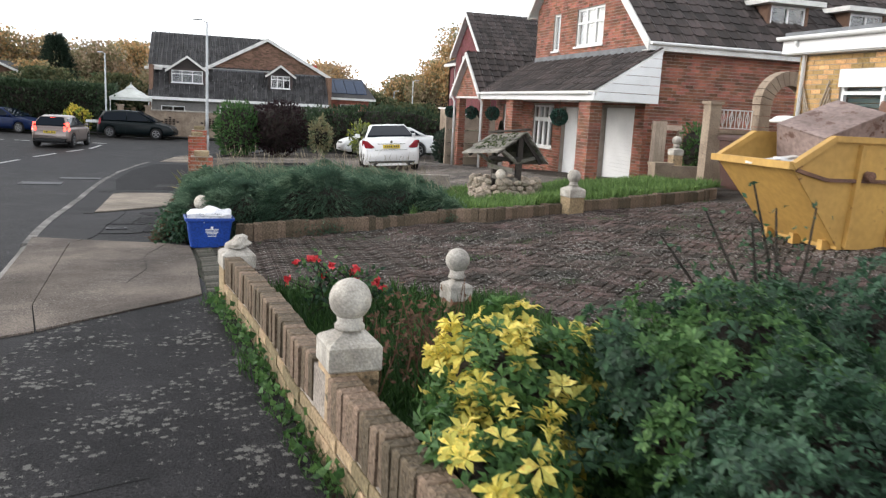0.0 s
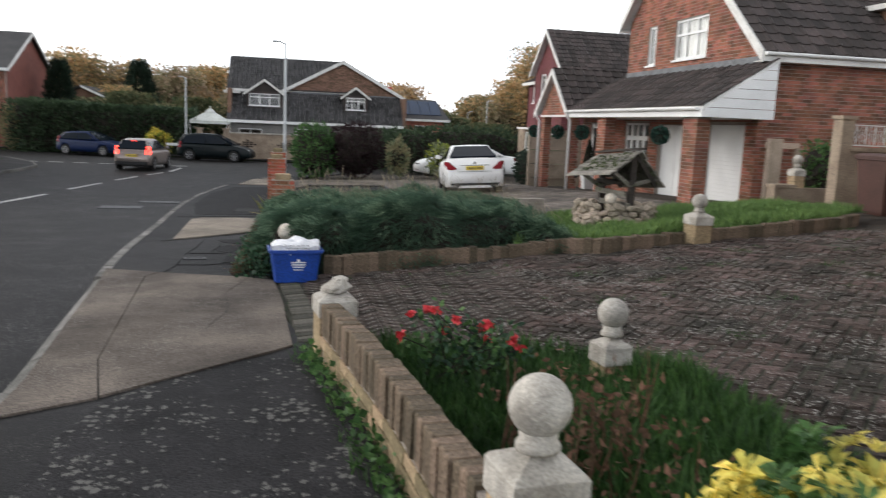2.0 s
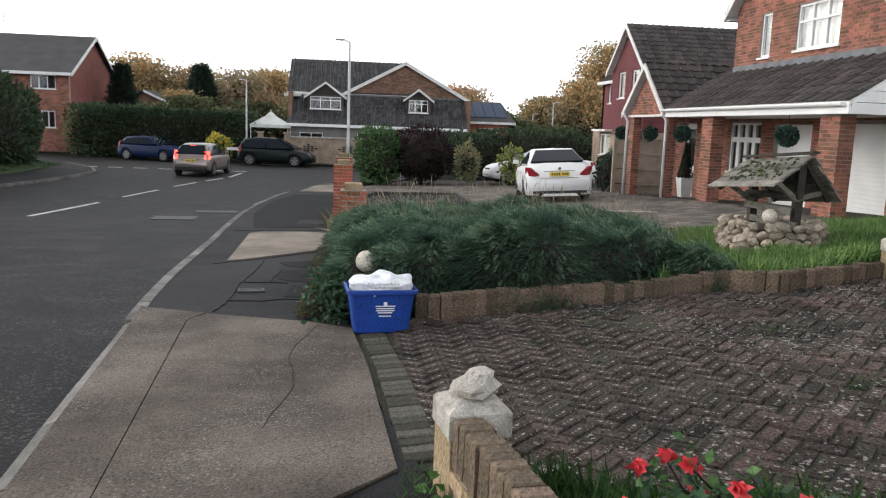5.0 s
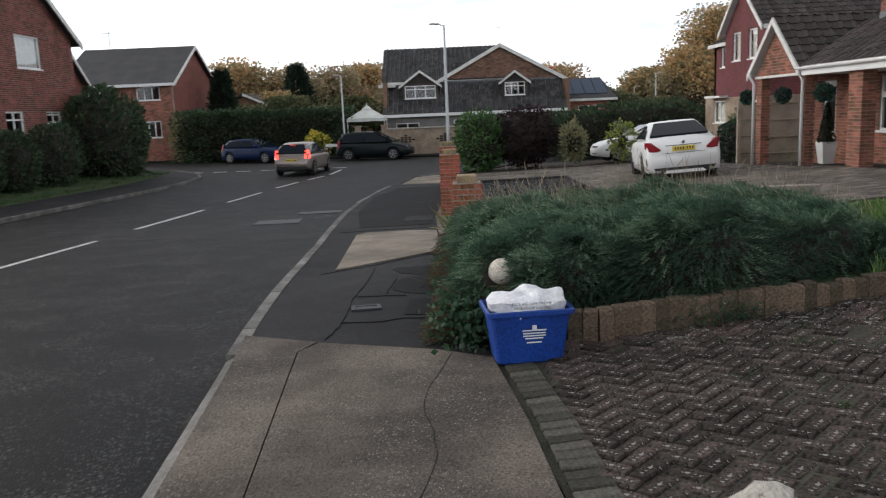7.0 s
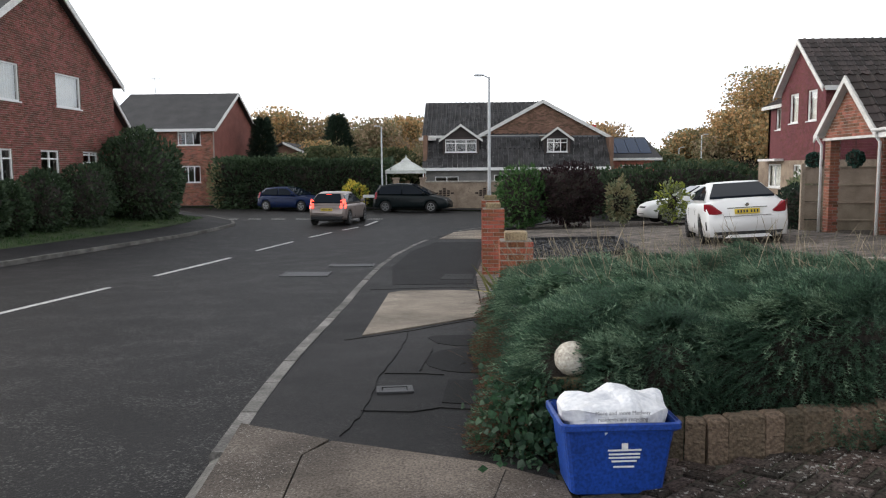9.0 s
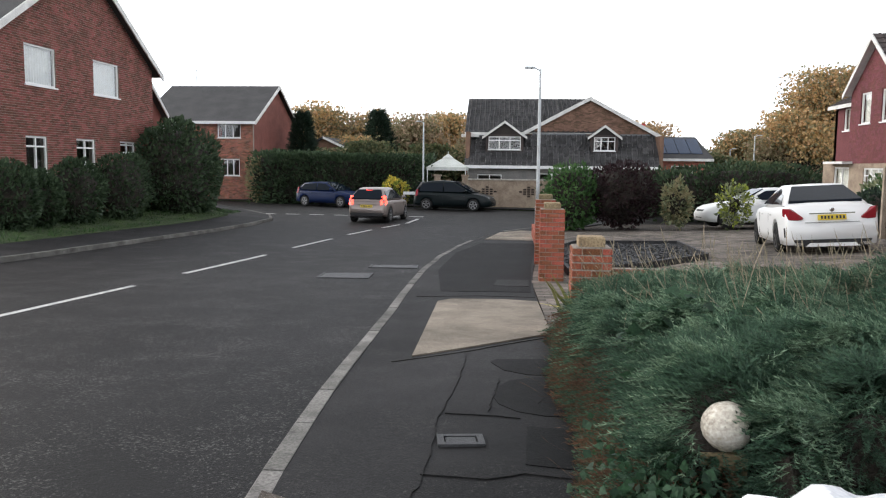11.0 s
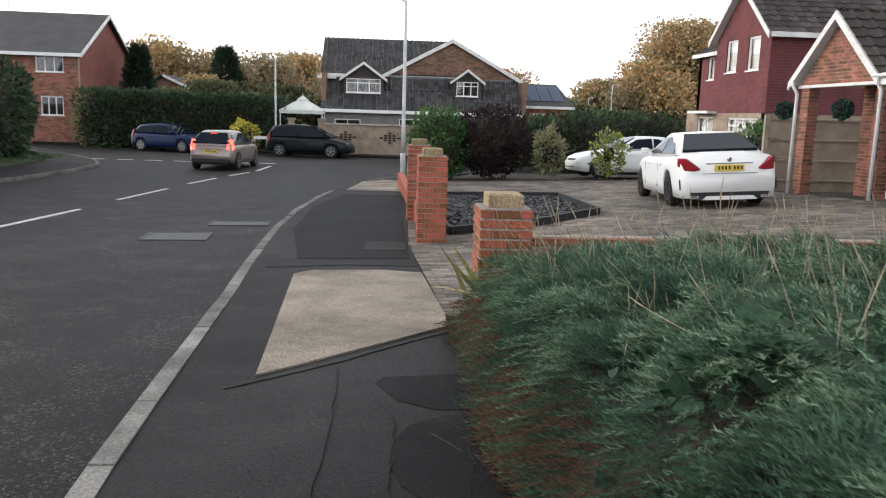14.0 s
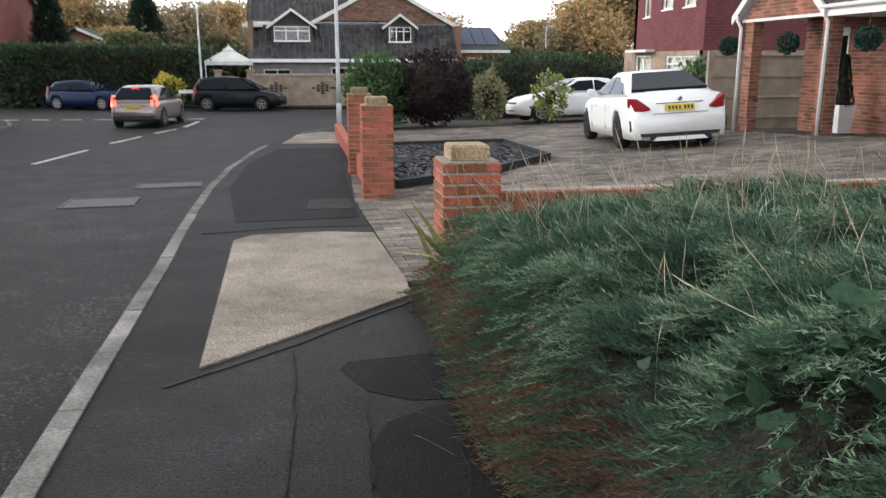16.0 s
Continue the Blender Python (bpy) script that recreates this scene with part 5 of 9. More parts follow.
def ball_pillar(name, x, y, z0, ztop, zball, r, w, ang, label, broken=False):
    """A square pillar with a chamfered cap, a neck and a stone ball."""
    t = thing(name, pose(x, y, z0, 0, 0, ang), label, "pillar")
    R = pose(x, y, 0, 0, 0, ang)
    def sq(h, z):
        return [R @ Vector((a * h, c * h, z)) for a, c in ((-1, -1), (1, -1), (1, 1), (-1, 1))]
    part("shaft", Mesh().rings([sq(w / 2 - 0.01, z0 - 0.1), sq(w / 2 - 0.01, ztop - 0.16)]), CREAM, t)
    cap = Mesh().rings([sq(w / 2 - 0.004, ztop - 0.158), sq(w / 2, ztop - 0.15), sq(w / 2, ztop - 0.05), sq(w / 2 - 0.012, ztop - 0.035), sq(w / 2 - 0.075, ztop), sq(w / 2 - 0.085, ztop + 0.012)])
    part("cap", cap, STONE, t)
    nz = ztop + 0.01
    if not broken:
        part("neck", Mesh().lathe((x, y, 0), [(r * 0.72, nz), (r * 0.72, nz + 0.015), (r * 0.6, nz + 0.03), (r * 0.62, zball - r * 0.82), (r * 0.5, zball - r * 0.7)], 20), STONE, t, smooth=True)
        n = 14
        part("ball", Mesh().lathe((x, y, 0), [(max(0.002, r * math.sin(math.pi * i / n)), zball - r * math.cos(math.pi * i / n)) for i in range(n + 1)], 24), STONE, t, smooth=True)
    return t


ball_pillar("ball_pillar", 0.735, 3.36, land(0.7, 3.36), 0.575, 0.718, 0.095, 0.24, 6, "square pillar with weathered stone ball on garden wall")
ball_pillar("ball_pillar", 1.93, 5.57, land(1.9, 5.57), 0.30, 0.445, 0.092, 0.185, 10, "small pillar with mottled stone ball at the bed's edge")
ball_pillar("ball_pillar", 5.27, 10.62, land(5.3, 10.6), 0.53, 0.675, 0.10, 0.27, 8, "square pillar with pale stone ball beside the lawn")
t = ball_pillar("gate_pillar", 0.345, 6.70, land(0.3, 6.7), 0.335, 0.4, 0.09, 0.27, 8, "square brick pillar with broken pale stone cap", broken=True)
m = Mesh()
for i, (rr, zz) in enumerate(((0.10, 0.34), (0.105, 0.37), (0.07, 0.40), (0.055, 0.43), (0.02, 0.445))):
    m.v += [(0.345 + 0.02 * i * 0.5 + rr * math.cos(k * math.pi / 5) * random.uniform(0.8, 1.15), 6.70 + rr * math.sin(k * math.pi / 5) * random.uniform(0.8, 1.15), zz) for k in range(10)]
    if i:
        m.f += [((i - 1) * 10 + k, (i - 1) * 10 + (k + 1) % 10, i * 10 + (k + 1) % 10, i * 10 + k) for k in range(10)]
m.f.append(tuple(range(40, 50)))
part("broken_finial", m, STONE, t)


def stone_ball(x, y, z, r, label, notch=0):
    m = Mesh()
    n, k = 14, 24
    for i in range(n + 1):
        for j in range(k):
            a, b = math.pi * i / n, 2 * math.pi * j / k
            d = Vector((math.sin(a) * math.cos(b), math.sin(a) * math.sin(b), -math.cos(a)))
            rr = r * (1 + 0.03 * noise.noise(d * 3))
            if notch and d.x > 0.55 and abs(d.z) < 0.3:
                rr *= 1 - 0.35 * min(1, (d.x - 0.55) * 4) * (1 - abs(d.z) / 0.3)
            m.v.append((x + d.x * rr, y + d.y * rr, z + d.z * rr))
    for i in range(n):
        for j in range(k):
            m.f.append((i * k + j, i * k + (j + 1) % k, (i + 1) * k + (j + 1) % k, (i + 1) * k + j))
    return lone("stone_ball", m, mat("pale_stone", (0.62, 0.57, 0.49), (0.45, 0.40, 0.33), 0.9, 9.0, 0.6, spots=(0.25, 0.2, 0.15), spot_amount=0.63), label, "stone ball", smooth=True)


stone_ball(0.02, 10.86, 0.165, 0.105, "chipped pale stone ball resting on a pillar in juniper", 1)
m = Mesh().box(-0.10, 0.09, 10.78, 10.96, land(0, 10.9) - 0.1, 0.065)
lone("ball_plinth", m, CREAM, "buff brick plinth hidden among juniper", "pillar")
stone_ball(4.62, 11.97, 0.56, 0.085, "pale stone ball on the rockery edge")

# ---- edging of upright stones between drive and lawn ----
EDGE = ((0.45, 10.36), (0.66, 10.30), (2.18, 10.46), (3.42, 10.68), (3.85, 10.36), (5.1, 10.72), (5.45, 10.78), (6.7, 10.72), (7.6, 11.0), (8.3, 11.5))
edging = thing("stone_edging", (4, 10.5, land(4, 10.5)), "low edging of upright weathered stones along the drive", "edging")
posts = [block_mesh("edging_stone", 0.104, 0.095, random.uniform(0.365, 0.385), 0.012, STONE_WALL) for _ in range(8)]
for (ax, ay), (bx, by) in zip(EDGE, EDGE[1:]):
    n = max(1, round(math.hypot(bx - ax, by - ay) / 0.103))
    for i in range(n):
        s = (i + 0.5) / n
        x, y = ax + (bx - ax) * s, ay + (by - ay) * s
        h = 0.02 * math.sin(x * 2.1) + (0.04 if x < 2.3 else 0)
        piece("stone", random.choice(posts), edging, pose(x, y, land(x, y) - 0.21 + h + random.uniform(-0.005, 0.005), random.uniform(-2, 2), random.uniform(-1, 1), math.degrees(math.atan2(by - ay, bx - ax)) + random.uniform(-1.5, 1.5)))

edge_y = lambda x: float(np.interp(x, [e[0] for e in EDGE], [e[1] for e in EDGE]))
# raised lawn behind the edging
m = Mesh()
xs = list(np.linspace(0.5, 8.6, 28))
for x in xs:
    for k, f in enumerate((0, 0.1, 0.4, 0.7, 1.0)):
        y = edge_y(x) + 0.06 + f * (15.6 - edge_y(x))
        base = land(x, y)
        m.v.append((x, y, base + (0.15 if k else 0.13) - 0.10 * max(0, (y - 13) / 3)))
for i in range(len(xs) - 1):
    for k in range(4):
        q = i * 5 + k
        m.f.append((q, q + 5, q + 6, q + 1))
lone("lawn", m, TURF, "rough green lawn in front of the brick house", "lawn", "structure")
lawn_z = lambda x, y: land(x, y) + 0.15 - 0.10 * max(0, (y - 13) / 3)

# ---- block-paved drive ----
def on_drive(x, y):
    if y > edge_y(x) - 0.06 or x < inner_x(y) + 0.03 or x > 9.35:
        return False
    if y < 7.0 - (x - 0.35) * 0.5 and x < 2.42:
        return False
    return y > -2.5


drive = thing("block_drive", (2, 8.5, land(2, 8.5)), "worn pinkish-brown block-paved drive with moss in its joints", "driveway", kind="structure")
blocks = [block_mesh("paving_block", 0.192, 0.091, 0.06, 0.008, BLOCK) for _ in range(3)]
rest = Mesh()
made = 0
PITCH = 0.104


def lay_block(x, y, turn, near):
    z = land(x, y) + random.uniform(-0.008, 0.003) + 0.012 * noise.noise(Vector((x * 1.6, y * 1.6, 0)))
    gx, gy = (land(x + 0.1, y) - land(x - 0.1, y)) / 0.2, (land(x, y + 0.1) - land(x, y - 0.1)) / 0.2
    ca, sa = math.cos(radians(turn)), math.sin(radians(turn))
    rx = math.degrees(math.atan(-gx * sa + gy * ca)) + random.uniform(-1.4, 1.4)
    ry = -math.degrees(math.atan(gx * ca + gy * sa)) + random.uniform(-1.2, 1.2)
    return pose(x, y, z - (0.06 if near else 0), rx, ry, turn + random.uniform(-3, 3))


# herringbone laid at 45 degrees
for i in range(-30, 125):
    for j in range(-125, 125):
        k = (i - j) % 4
        if k == 0:
            u, v, turn = i + 1.0, j + 0.5, 45
        elif k == 3:
            u, v, turn = i + 0.5, j + 1.0, 135
        else:
            continue
        x, y = (u - v) * PITCH * 0.7071 + 0.1, (u + v) * PITCH * 0.7071
        if not on_drive(x, y) or x < inner_x(y) + 0.25:
            continue
        if 7.3 < y < 9.9 and x < 2.2 and made < 300:
            piece("paving_block", random.choice(blocks), drive, lay_block(x, y, turn, True))
            made += 1
        else:
            R = lay_block(x, y, turn, False)
            q = [R @ Vector((a * 0.096, c * 0.0455, -0.04)) for a, c in ((-1, -1), (1, -1), (1, 1), (-1, 1))] + [R @ Vector((a * 0.089, c * 0.040, 0)) for a, c in ((-1, -1), (1, -1), (1, 1), (-1, 1))]
            rest.add(q, [(4, 5, 6, 7), (0, 1, 5, 4), (1, 2, 6, 5), (2, 3, 7, 6), (3, 0, 4, 7)])
# a grey border course along the pavement's edge
border = [block_mesh("border_block", 0.196, 0.094, 0.06, 0.008, BLOCK_GREY) for _ in range(2)]
y = 7.15
while y < 10.2:
    piece("border_block", random.choice(border), drive, lay_block(inner_x(y) + 0.155, y, 2, True) @ pose(0, 0, 0.007))
    y += 0.103
part("paving_blocks", rest, BLOCK_I, drive, kind="stuff")
m = Mesh()
rows_sheet(m, [(-2.5, 2.42, 9.35), (5.9, 2.42, 9.35), (6.0, 2.3, 9.35), (7.05, inner_x(7.05) + 0.02, 9.35), (10.2, inner_x(10.2) + 0.02, 9.35)], land, -0.014, nx=18, dy=0.4)
part("joint_sand", m, mat("mossy_joint", (0.055, 0.054, 0.036), (0.034, 0.033, 0.024), 0.95, 5.0, 0.8), drive)

# ---- recycling box with its bag ----
BLUE = mat("blue_plastic", (0.012, 0.055, 0.30), (0.010, 0.045, 0.24), 0.45, 5.0, 0.05)
bx = thing("recycling_box", pose(0.11, 10.02, land(0.11, 10.02) + 0.002, 0, 0, 5), "blue plastic recycling box beside the drive", "recycling box")
R = pose(0.11, 10.02, land(0.11, 10.02) + 0.002, 0, 0, 5)


def rrect(hx, hy, z, c=0.04):
    out = []
    for sx_, sy_, a0 in ((1, -1, -90), (1, 1, 0), (-1, 1, 90), (-1, -1, 180)):
        for k in range(4):
            a = radians(a0 + k * 30)
            out.append(R @ Vector((sx_ * (hx - c) + c * math.cos(a), sy_ * (hy - c) + c * math.sin(a), z)))
    return out


part("body", Mesh().rings([rrect(0.215, 0.145, 0), rrect(0.225, 0.155, 0.01), rrect(0.265, 0.19, 0.33), rrect(0.283, 0.208, 0.33), rrect(0.285, 0.21, 0.365), rrect(0.27, 0.195, 0.365), rrect(0.262, 0.187, 0.30), rrect(0.22, 0.15, 0.02)], False), BLUE, bx, smooth=False)
part("rim", Mesh().rings([rrect(0.286, 0.211, 0.335), rrect(0.292, 0.217, 0.34), rrect(0.292, 0.217, 0.366), rrect(0.28, 0.205, 0.372)], False), BLUE, bx)
lab = Mesh()
for i, (w_, z_) in enumerate(((0.03, 0.255), (0.16, 0.235), (0.15, 0.215), (0.15, 0.197), (0.12, 0.179), (0.10, 0.150))):
    yy = -0.148 - 0.045 * z_ / 0.33 - 0.008
    lab.bar(R @ pose(0.02, yy, z_), w_, 0.003, 0.008 if i else 0.03)
part("printed_label", lab, WHITE, bx, "white printed lines on blue plastic")
# a full white bag bulging from the box
bag = Mesh()
nu, nv = 40, 12
for j in range(nv + 1):
    f = j / nv
    for i in range(nu):
        a = 2 * math.pi * i / nu
        ex = 2.6
        c, s = math.cos(a), math.sin(a)
        rx = 0.245 * abs(c) ** (2 / ex) * (1 if c > 0 else -1)
        ry = 0.172 * abs(s) ** (2 / ex) * (1 if s > 0 else -1)
        shrink = 1 - 0.9 * max(0, f - 0.55) / 0.45 * max(0, f - 0.55) / 0.45
        bulge = 1 + 0.09 * math.sin(f * math.pi)
        p = Vector((rx * shrink * bulge, ry * shrink * bulge, 0.28 + 0.20 * f ** 0.8))
        p += Vector((1, 1, 0.9)) * 0.03 * noise.noise(Vector((p.x * 11, p.y * 11, p.z * 14))) + Vector((0, 0, 0.08 * noise.noise(Vector((p.x * 7, p.y * 6, 3))))) * (f ** 2)
        bag.v.append(tuple(R @ p))
for j in range(nv):
    for i in range(nu):
        bag.f.append((j * nu + i, j * nu + (i + 1) % nu, (j + 1) * nu + (i + 1) % nu, (j + 1) * nu + i))
bag.f.append(tuple(nv * nu + i for i in range(nu)))
BAGM = mat("white_polythene", (0.78, 0.78, 0.79), (0.68, 0.69, 0.72), 0.4, 12.0, 0.3, fine=40)
bagt = lone("recycling_bag", bag, BAGM, "crumpled white plastic bag stuffed in the blue box", "bag", smooth=False)
for k, (line, sz) in enumerate((("More and more Medway", 0.026), ("residents are recycling", 0.026))):
    cu = bpy.data.curves.new("printed_words", "FONT")
    cu.body, cu.size, cu.align_x, cu.extrude = line, sz, "CENTER", 0.0006
    cu.materials.append(plain("grey_ink", (0.12, 0.12, 0.13), 0.6))
    ob = new("printed_words", cu)
    ob.parent = bagt
    ob.matrix_basis = R @ pose(0.0, -0.222, 0.418 - k * 0.030, 82, 0, 0)

# ---- lamp columns ----
def street_lamp(x, y, z0, z1, label, arm=(-0.55, -0.1)):
    t = thing("street_lamp", (x, y, z0), label, "street lamp", "street lamps")
    h = z1 - z0
    part("door_section", Mesh().lathe((x, y, z0), [(0.085, -0.1), (0.085, 0.9), (0.08, 0.95)], 14), STEEL, t, smooth=True)
    part("column", Mesh().lathe((x, y, z0), [(0.075, 0.95), (0.062, h * 0.3), (0.05, h * 0.8), (0.042, h - 0.1), (0.042, h)], 14), STEEL, t, smooth=True)
    part("arm", Mesh().tube([(x, y, z1 - 0.05), (x + arm[0] * 0.3, y + arm[1] * 0.3, z1 + 0.03), (x + arm[0] * 0.6, y + arm[1] * 0.6, z1 + 0.05)], 0.022, 8), STEEL, t)
    e = Vector((x + arm[0], y + arm[1], z1 + 0.05))
    s = Vector((x + arm[0] * 0.35, y + arm[1] * 0.35, z1 + 0.05))
    hd = part("lantern", Mesh().beam(s, e, 0.17, 0.06), STEEL, t)
    bevel(hd, 0.02)
    part("lens", Mesh().beam(s.lerp(e, 0.2) - Vector((0, 0, 0.034)), s.lerp(e, 0.95) - Vector((0, 0, 0.034)), 0.13, 0.012), plain("lamp_lens", (0.6, 0.6, 0.58), 0.2), t)
    return t


street_lamp(-0.05, 35.4, -1.09, 4.58, "pale grey steel street lamp column on the pavement")
street_lamp(-6.5, 56.5, -1.2, 3.9, "slim grey street lamp by the far hedge", (-0.4, -0.2))
street_lamp(17.9, 72, -1.2, 3.8, "distant street lamp among autumn trees", (0.5, -0.2))
street_lamp(16.6, 74, -1.2, 2.8, "distant street lamp among autumn trees", (0.4, -0.2))

# ---- red brick gate pillars and low wall of the next drive ----
bmesh_len = block_mesh("brick", 0.205, 0.098, 0.062, 0.004, BRICK_OBJ)
bmesh_half = block_mesh("brick", 0.098, 0.098, 0.062, 0.004, BRICK_OBJ)


def brick_pillar(x0, y0, z0, z1, w=0.42, label="red brick gate pillar with stub of stone cap", cap=True):
    t = thing("brick_pillar", (x0 + w / 2, y0 + w / 2, z0), label, "pillar", "gate pillars")
    part("core", Mesh().box(x0 + 0.012, x0 + w - 0.012, y0 + 0.012, y0 + w - 0.012, z0 - 0.1, z1 - 0.004), MORTAR, t)
    n = int((z1 - z0) / 0.0735)
    for c in range(n):
        z = z0 + (z1 - z0) * c / n
        for side_ in range(4):
            for k in range(2):
                off = 0.105 + k * 0.21 if c % 2 == side_ % 2 else None
                L_ = bmesh_len
                pos = 0.104 + k * 0.212
                if off is None and k == 0 and side_ in (0, 2):
                    pass
                px, py = {0: (x0 + pos, y0 + 0.05), 1: (x0 + w - 0.05, y0 + pos), 2: (x0 + pos, y0 + w - 0.05), 3: (x0 + 0.05, y0 + pos)}[side_]
                ang = 0 if side_ in (0, 2) else 90
                if (c + side_) % 2:
                    continue
                piece("brick", L_, t, pose(px, py, z + random.uniform(-0.001, 0.001), 0, 0, ang + random.uniform(-0.6, 0.6)))
            if (c + side_) % 2:
                pos = w / 2
                px, py = {0: (x0 + pos, y0 + 0.05), 1: (x0 + w - 0.05, y0 + pos), 2: (x0 + pos, y0 + w - 0.05), 3: (x0 + 0.05, y0 + pos)}[side_]
                piece("brick", L_, t, pose(px, py, z, 0, 0, 0 if side_ in (0, 2) else 90))
    if cap:
        b = 0.07
        m = Mesh()
        m.rings([[(x0 + a, y0 + c_, z) for a, c_ in ((i, i), (w - i, i), (w - i, w - i), (i, w - i))] for i, z in ((b, z1), (b, z1 + 0.09), (b + 0.012, z1 + 0.105))])
        part("cap_stub", m, CREAM, t, "lichened buff stone block")
    return t


brick_pillar(-0.43, 21.1, land(-0.3, 21.3), 0.53)
brick_pillar(-0.42, 24.3, land(-0.3, 24.5), 0.56)
brick_pillar(-0.26, 15.95, land(-0.1, 16), 0.40)
lw_ = thing("low_brick_wall", (2, 16.15, land(2, 16.15)), "low red brick wall with hollow coping above the juniper", "garden wall")
part("core", Mesh().box(0.16, 5.0, 16.06, 16.26, -0.8, 0.155), MORTAR, lw_)
for c in range(9):
    x = 0.27 + (c % 2) * 0.11
    while x < 4.9:
        if x < 3.4 or c > 5:
            piece("brick", bmesh_len, lw_, pose(x, 16.075, 0.095 - c * 0.0735, 0, 0, random.uniform(-0.7, 0.7)))
        x += 0.216
dw_ = thing("low_side_wall", (-0.2, 22.8, land(-0.2, 22.8)), "low brick wall joining gate pillars", "garden wall")
part("core", Mesh().box(-0.30, -0.12, 21.55, 24.3, -1.1, -0.45), BRICK_OBJ, dw_)
part("core", Mesh().box(-0.28, -0.10, 24.75, 33.5, -1.2, -0.62), BRICK_OBJ, dw_)
# the next drive and its slate bed
NB = mat("tan_block_paving", (0.17, 0.145, 0.122), (0.12, 0.103, 0.088), 0.95, 1.0, 0.6, fine=60, broad=0.5, rand="island")
nd = thing("neighbour_drive", (4, 26, land(4, 26)), "greyish tan block-paved drive with parked cars", "driveway", kind="structure")
m = Mesh()
rows_sheet(m, [(y, inner_x(y) + 0.02, 8.42) for y in (16.4, 21, 26, 31, 35.4)], land, -0.012, nx=18, dy=0.5)
part("joint_bed", m, SOIL, nd)
m = Mesh()
for j in range(int(18.9 / 0.155)):
    y = 16.45 + j * 0.155
    x = inner_x(y) + 0.12 - (j % 2) * 0.055
    while x < 8.4:
        z = land(x, y) + random.uniform(-0.002, 0.002)
        z2 = land(x + 0.1, y)
        hw = 0.05 if x < inner_x(y) + 0.07 else 0.105
        q = [(x - hw, y - 0.07), (x + hw, y - 0.07), (x + hw, y + 0.07), (x - hw, y + 0.07)]
        m.add([(a, b, land(a, b) - 0.03) for a, b in q] + [(a, b, land(a, b) + z - land(x, y)) for a, b in q], [(4, 5, 6, 7), (0, 1, 5, 4), (1, 2, 6, 5), (2, 3, 7, 6), (3, 0, 4, 7)])
        x += 0.218 if hw > 0.1 else 0.164
part("paving_blocks", m, NB, nd, kind="stuff")
SLATE = mat("black_slate", (0.022, 0.023, 0.026), (0.012, 0.012, 0.014), 0.6, 12.0, 1.0, fine=60, spots=(0.10, 0.10, 0.11), spot_amount=0.70, bump_dist=0.04)
bed = [(0.15, 22.0), (1.53, 22.44), (3.05, 23.9), (3.3, 28.0), (0.8, 29.3), (0.05, 27)]
sb = thing("slate_bed", (1.6, 25, land(1.6, 25)), "raised bed of black slate chips with black edging", "flower bed")
m = Mesh()
poly_sheet(m, bed, land, 0.05, 0.3, 0.1, 6)
part("slate_bedding", m, SLATE, sb)
m = Mesh()
for _ in range(1500):
    a = random.random() * 3.2
    b = 22.2 + random.random() * 6.8
    l_, r_ = scan(bed, b)
    if l_ + 0.1 < a < r_ - 0.1:
        m.bar(pose(a, b, land(a, b) + 0.06, random.uniform(-25, 25), random.uniform(-25, 25), random.uniform(0, 360)), random.uniform(0.04, 0.10), random.uniform(0.03, 0.07), 0.012)
part("slate", m, SLATE, sb, kind="stuff")
for (ax, ay), (bx_, by_) in zip(bed, bed[1:] + bed[:1]):
    part("edging_board", Mesh().beam((ax, ay, land(ax, ay) + 0.05), (bx_, by_, land(bx_, by_) + 0.05), 0.06, 0.16), SLATE, sb)

# ---- skip with scrap ----
SKIP = mat("rusty_yellow_paint", (0.52, 0.315, 0.085), (0.42, 0.25, 0.07), 0.6, 1.2, 0.1, fine=14, grain=0.12, spots=(0.13, 0.06, 0.03), spot_amount=0.64, spot_scale=4.0)
RUST = mat("rusted_steel", (0.17, 0.09, 0.06), (0.10, 0.055, 0.042), 0.8, 4.0, 0.5)
sk = thing("skip", (6.9, 7.0, land(6.9, 7)), "battered yellow steel skip full of scrap metal on the drive", "skip")
x0, x1, y0, y1 = 5.47, 8.20, 6.33, 7.52
zb, zt, zs = 0.40, 1.19, 1.47
bx0, bx1 = 6.17, 7.50
floor_p = [(bx0, y0 + 0.05, zb), (bx1, y0 + 0.05, zb), (bx1, y1 - 0.05, zb), (bx0, y1 - 0.05, zb)]
th = 0.03
part("floor", Mesh().box(bx0, bx1, y0 + 0.05, y1 - 0.05, zb - 0.03, zb + 0.01), SKIP, sk)
for name, xa, xb in (("end_plate", x0, bx0), ("end_plate", x1, bx1)):
    s = 1 if xa < xb else -1
    part(name, Mesh().hexa([(xb, y0 + 0.05, zb), (xb + s * th, y0 + 0.05, zb), (xb + s * th, y1 - 0.05, zb), (xb, y1 - 0.05, zb), (xa, y0, zt), (xa + s * th, y0, zt), (xa + s * th, y1, zt), (xa, y1, zt)]), SKIP, sk)
    part("end_rim", Mesh().beam((xa - s * 0.01, y0 - 0.03, zt + 0.01), (xa - s * 0.01, y1 + 0.03, zt + 0.01), 0.09, 0.07), SKIP, sk)
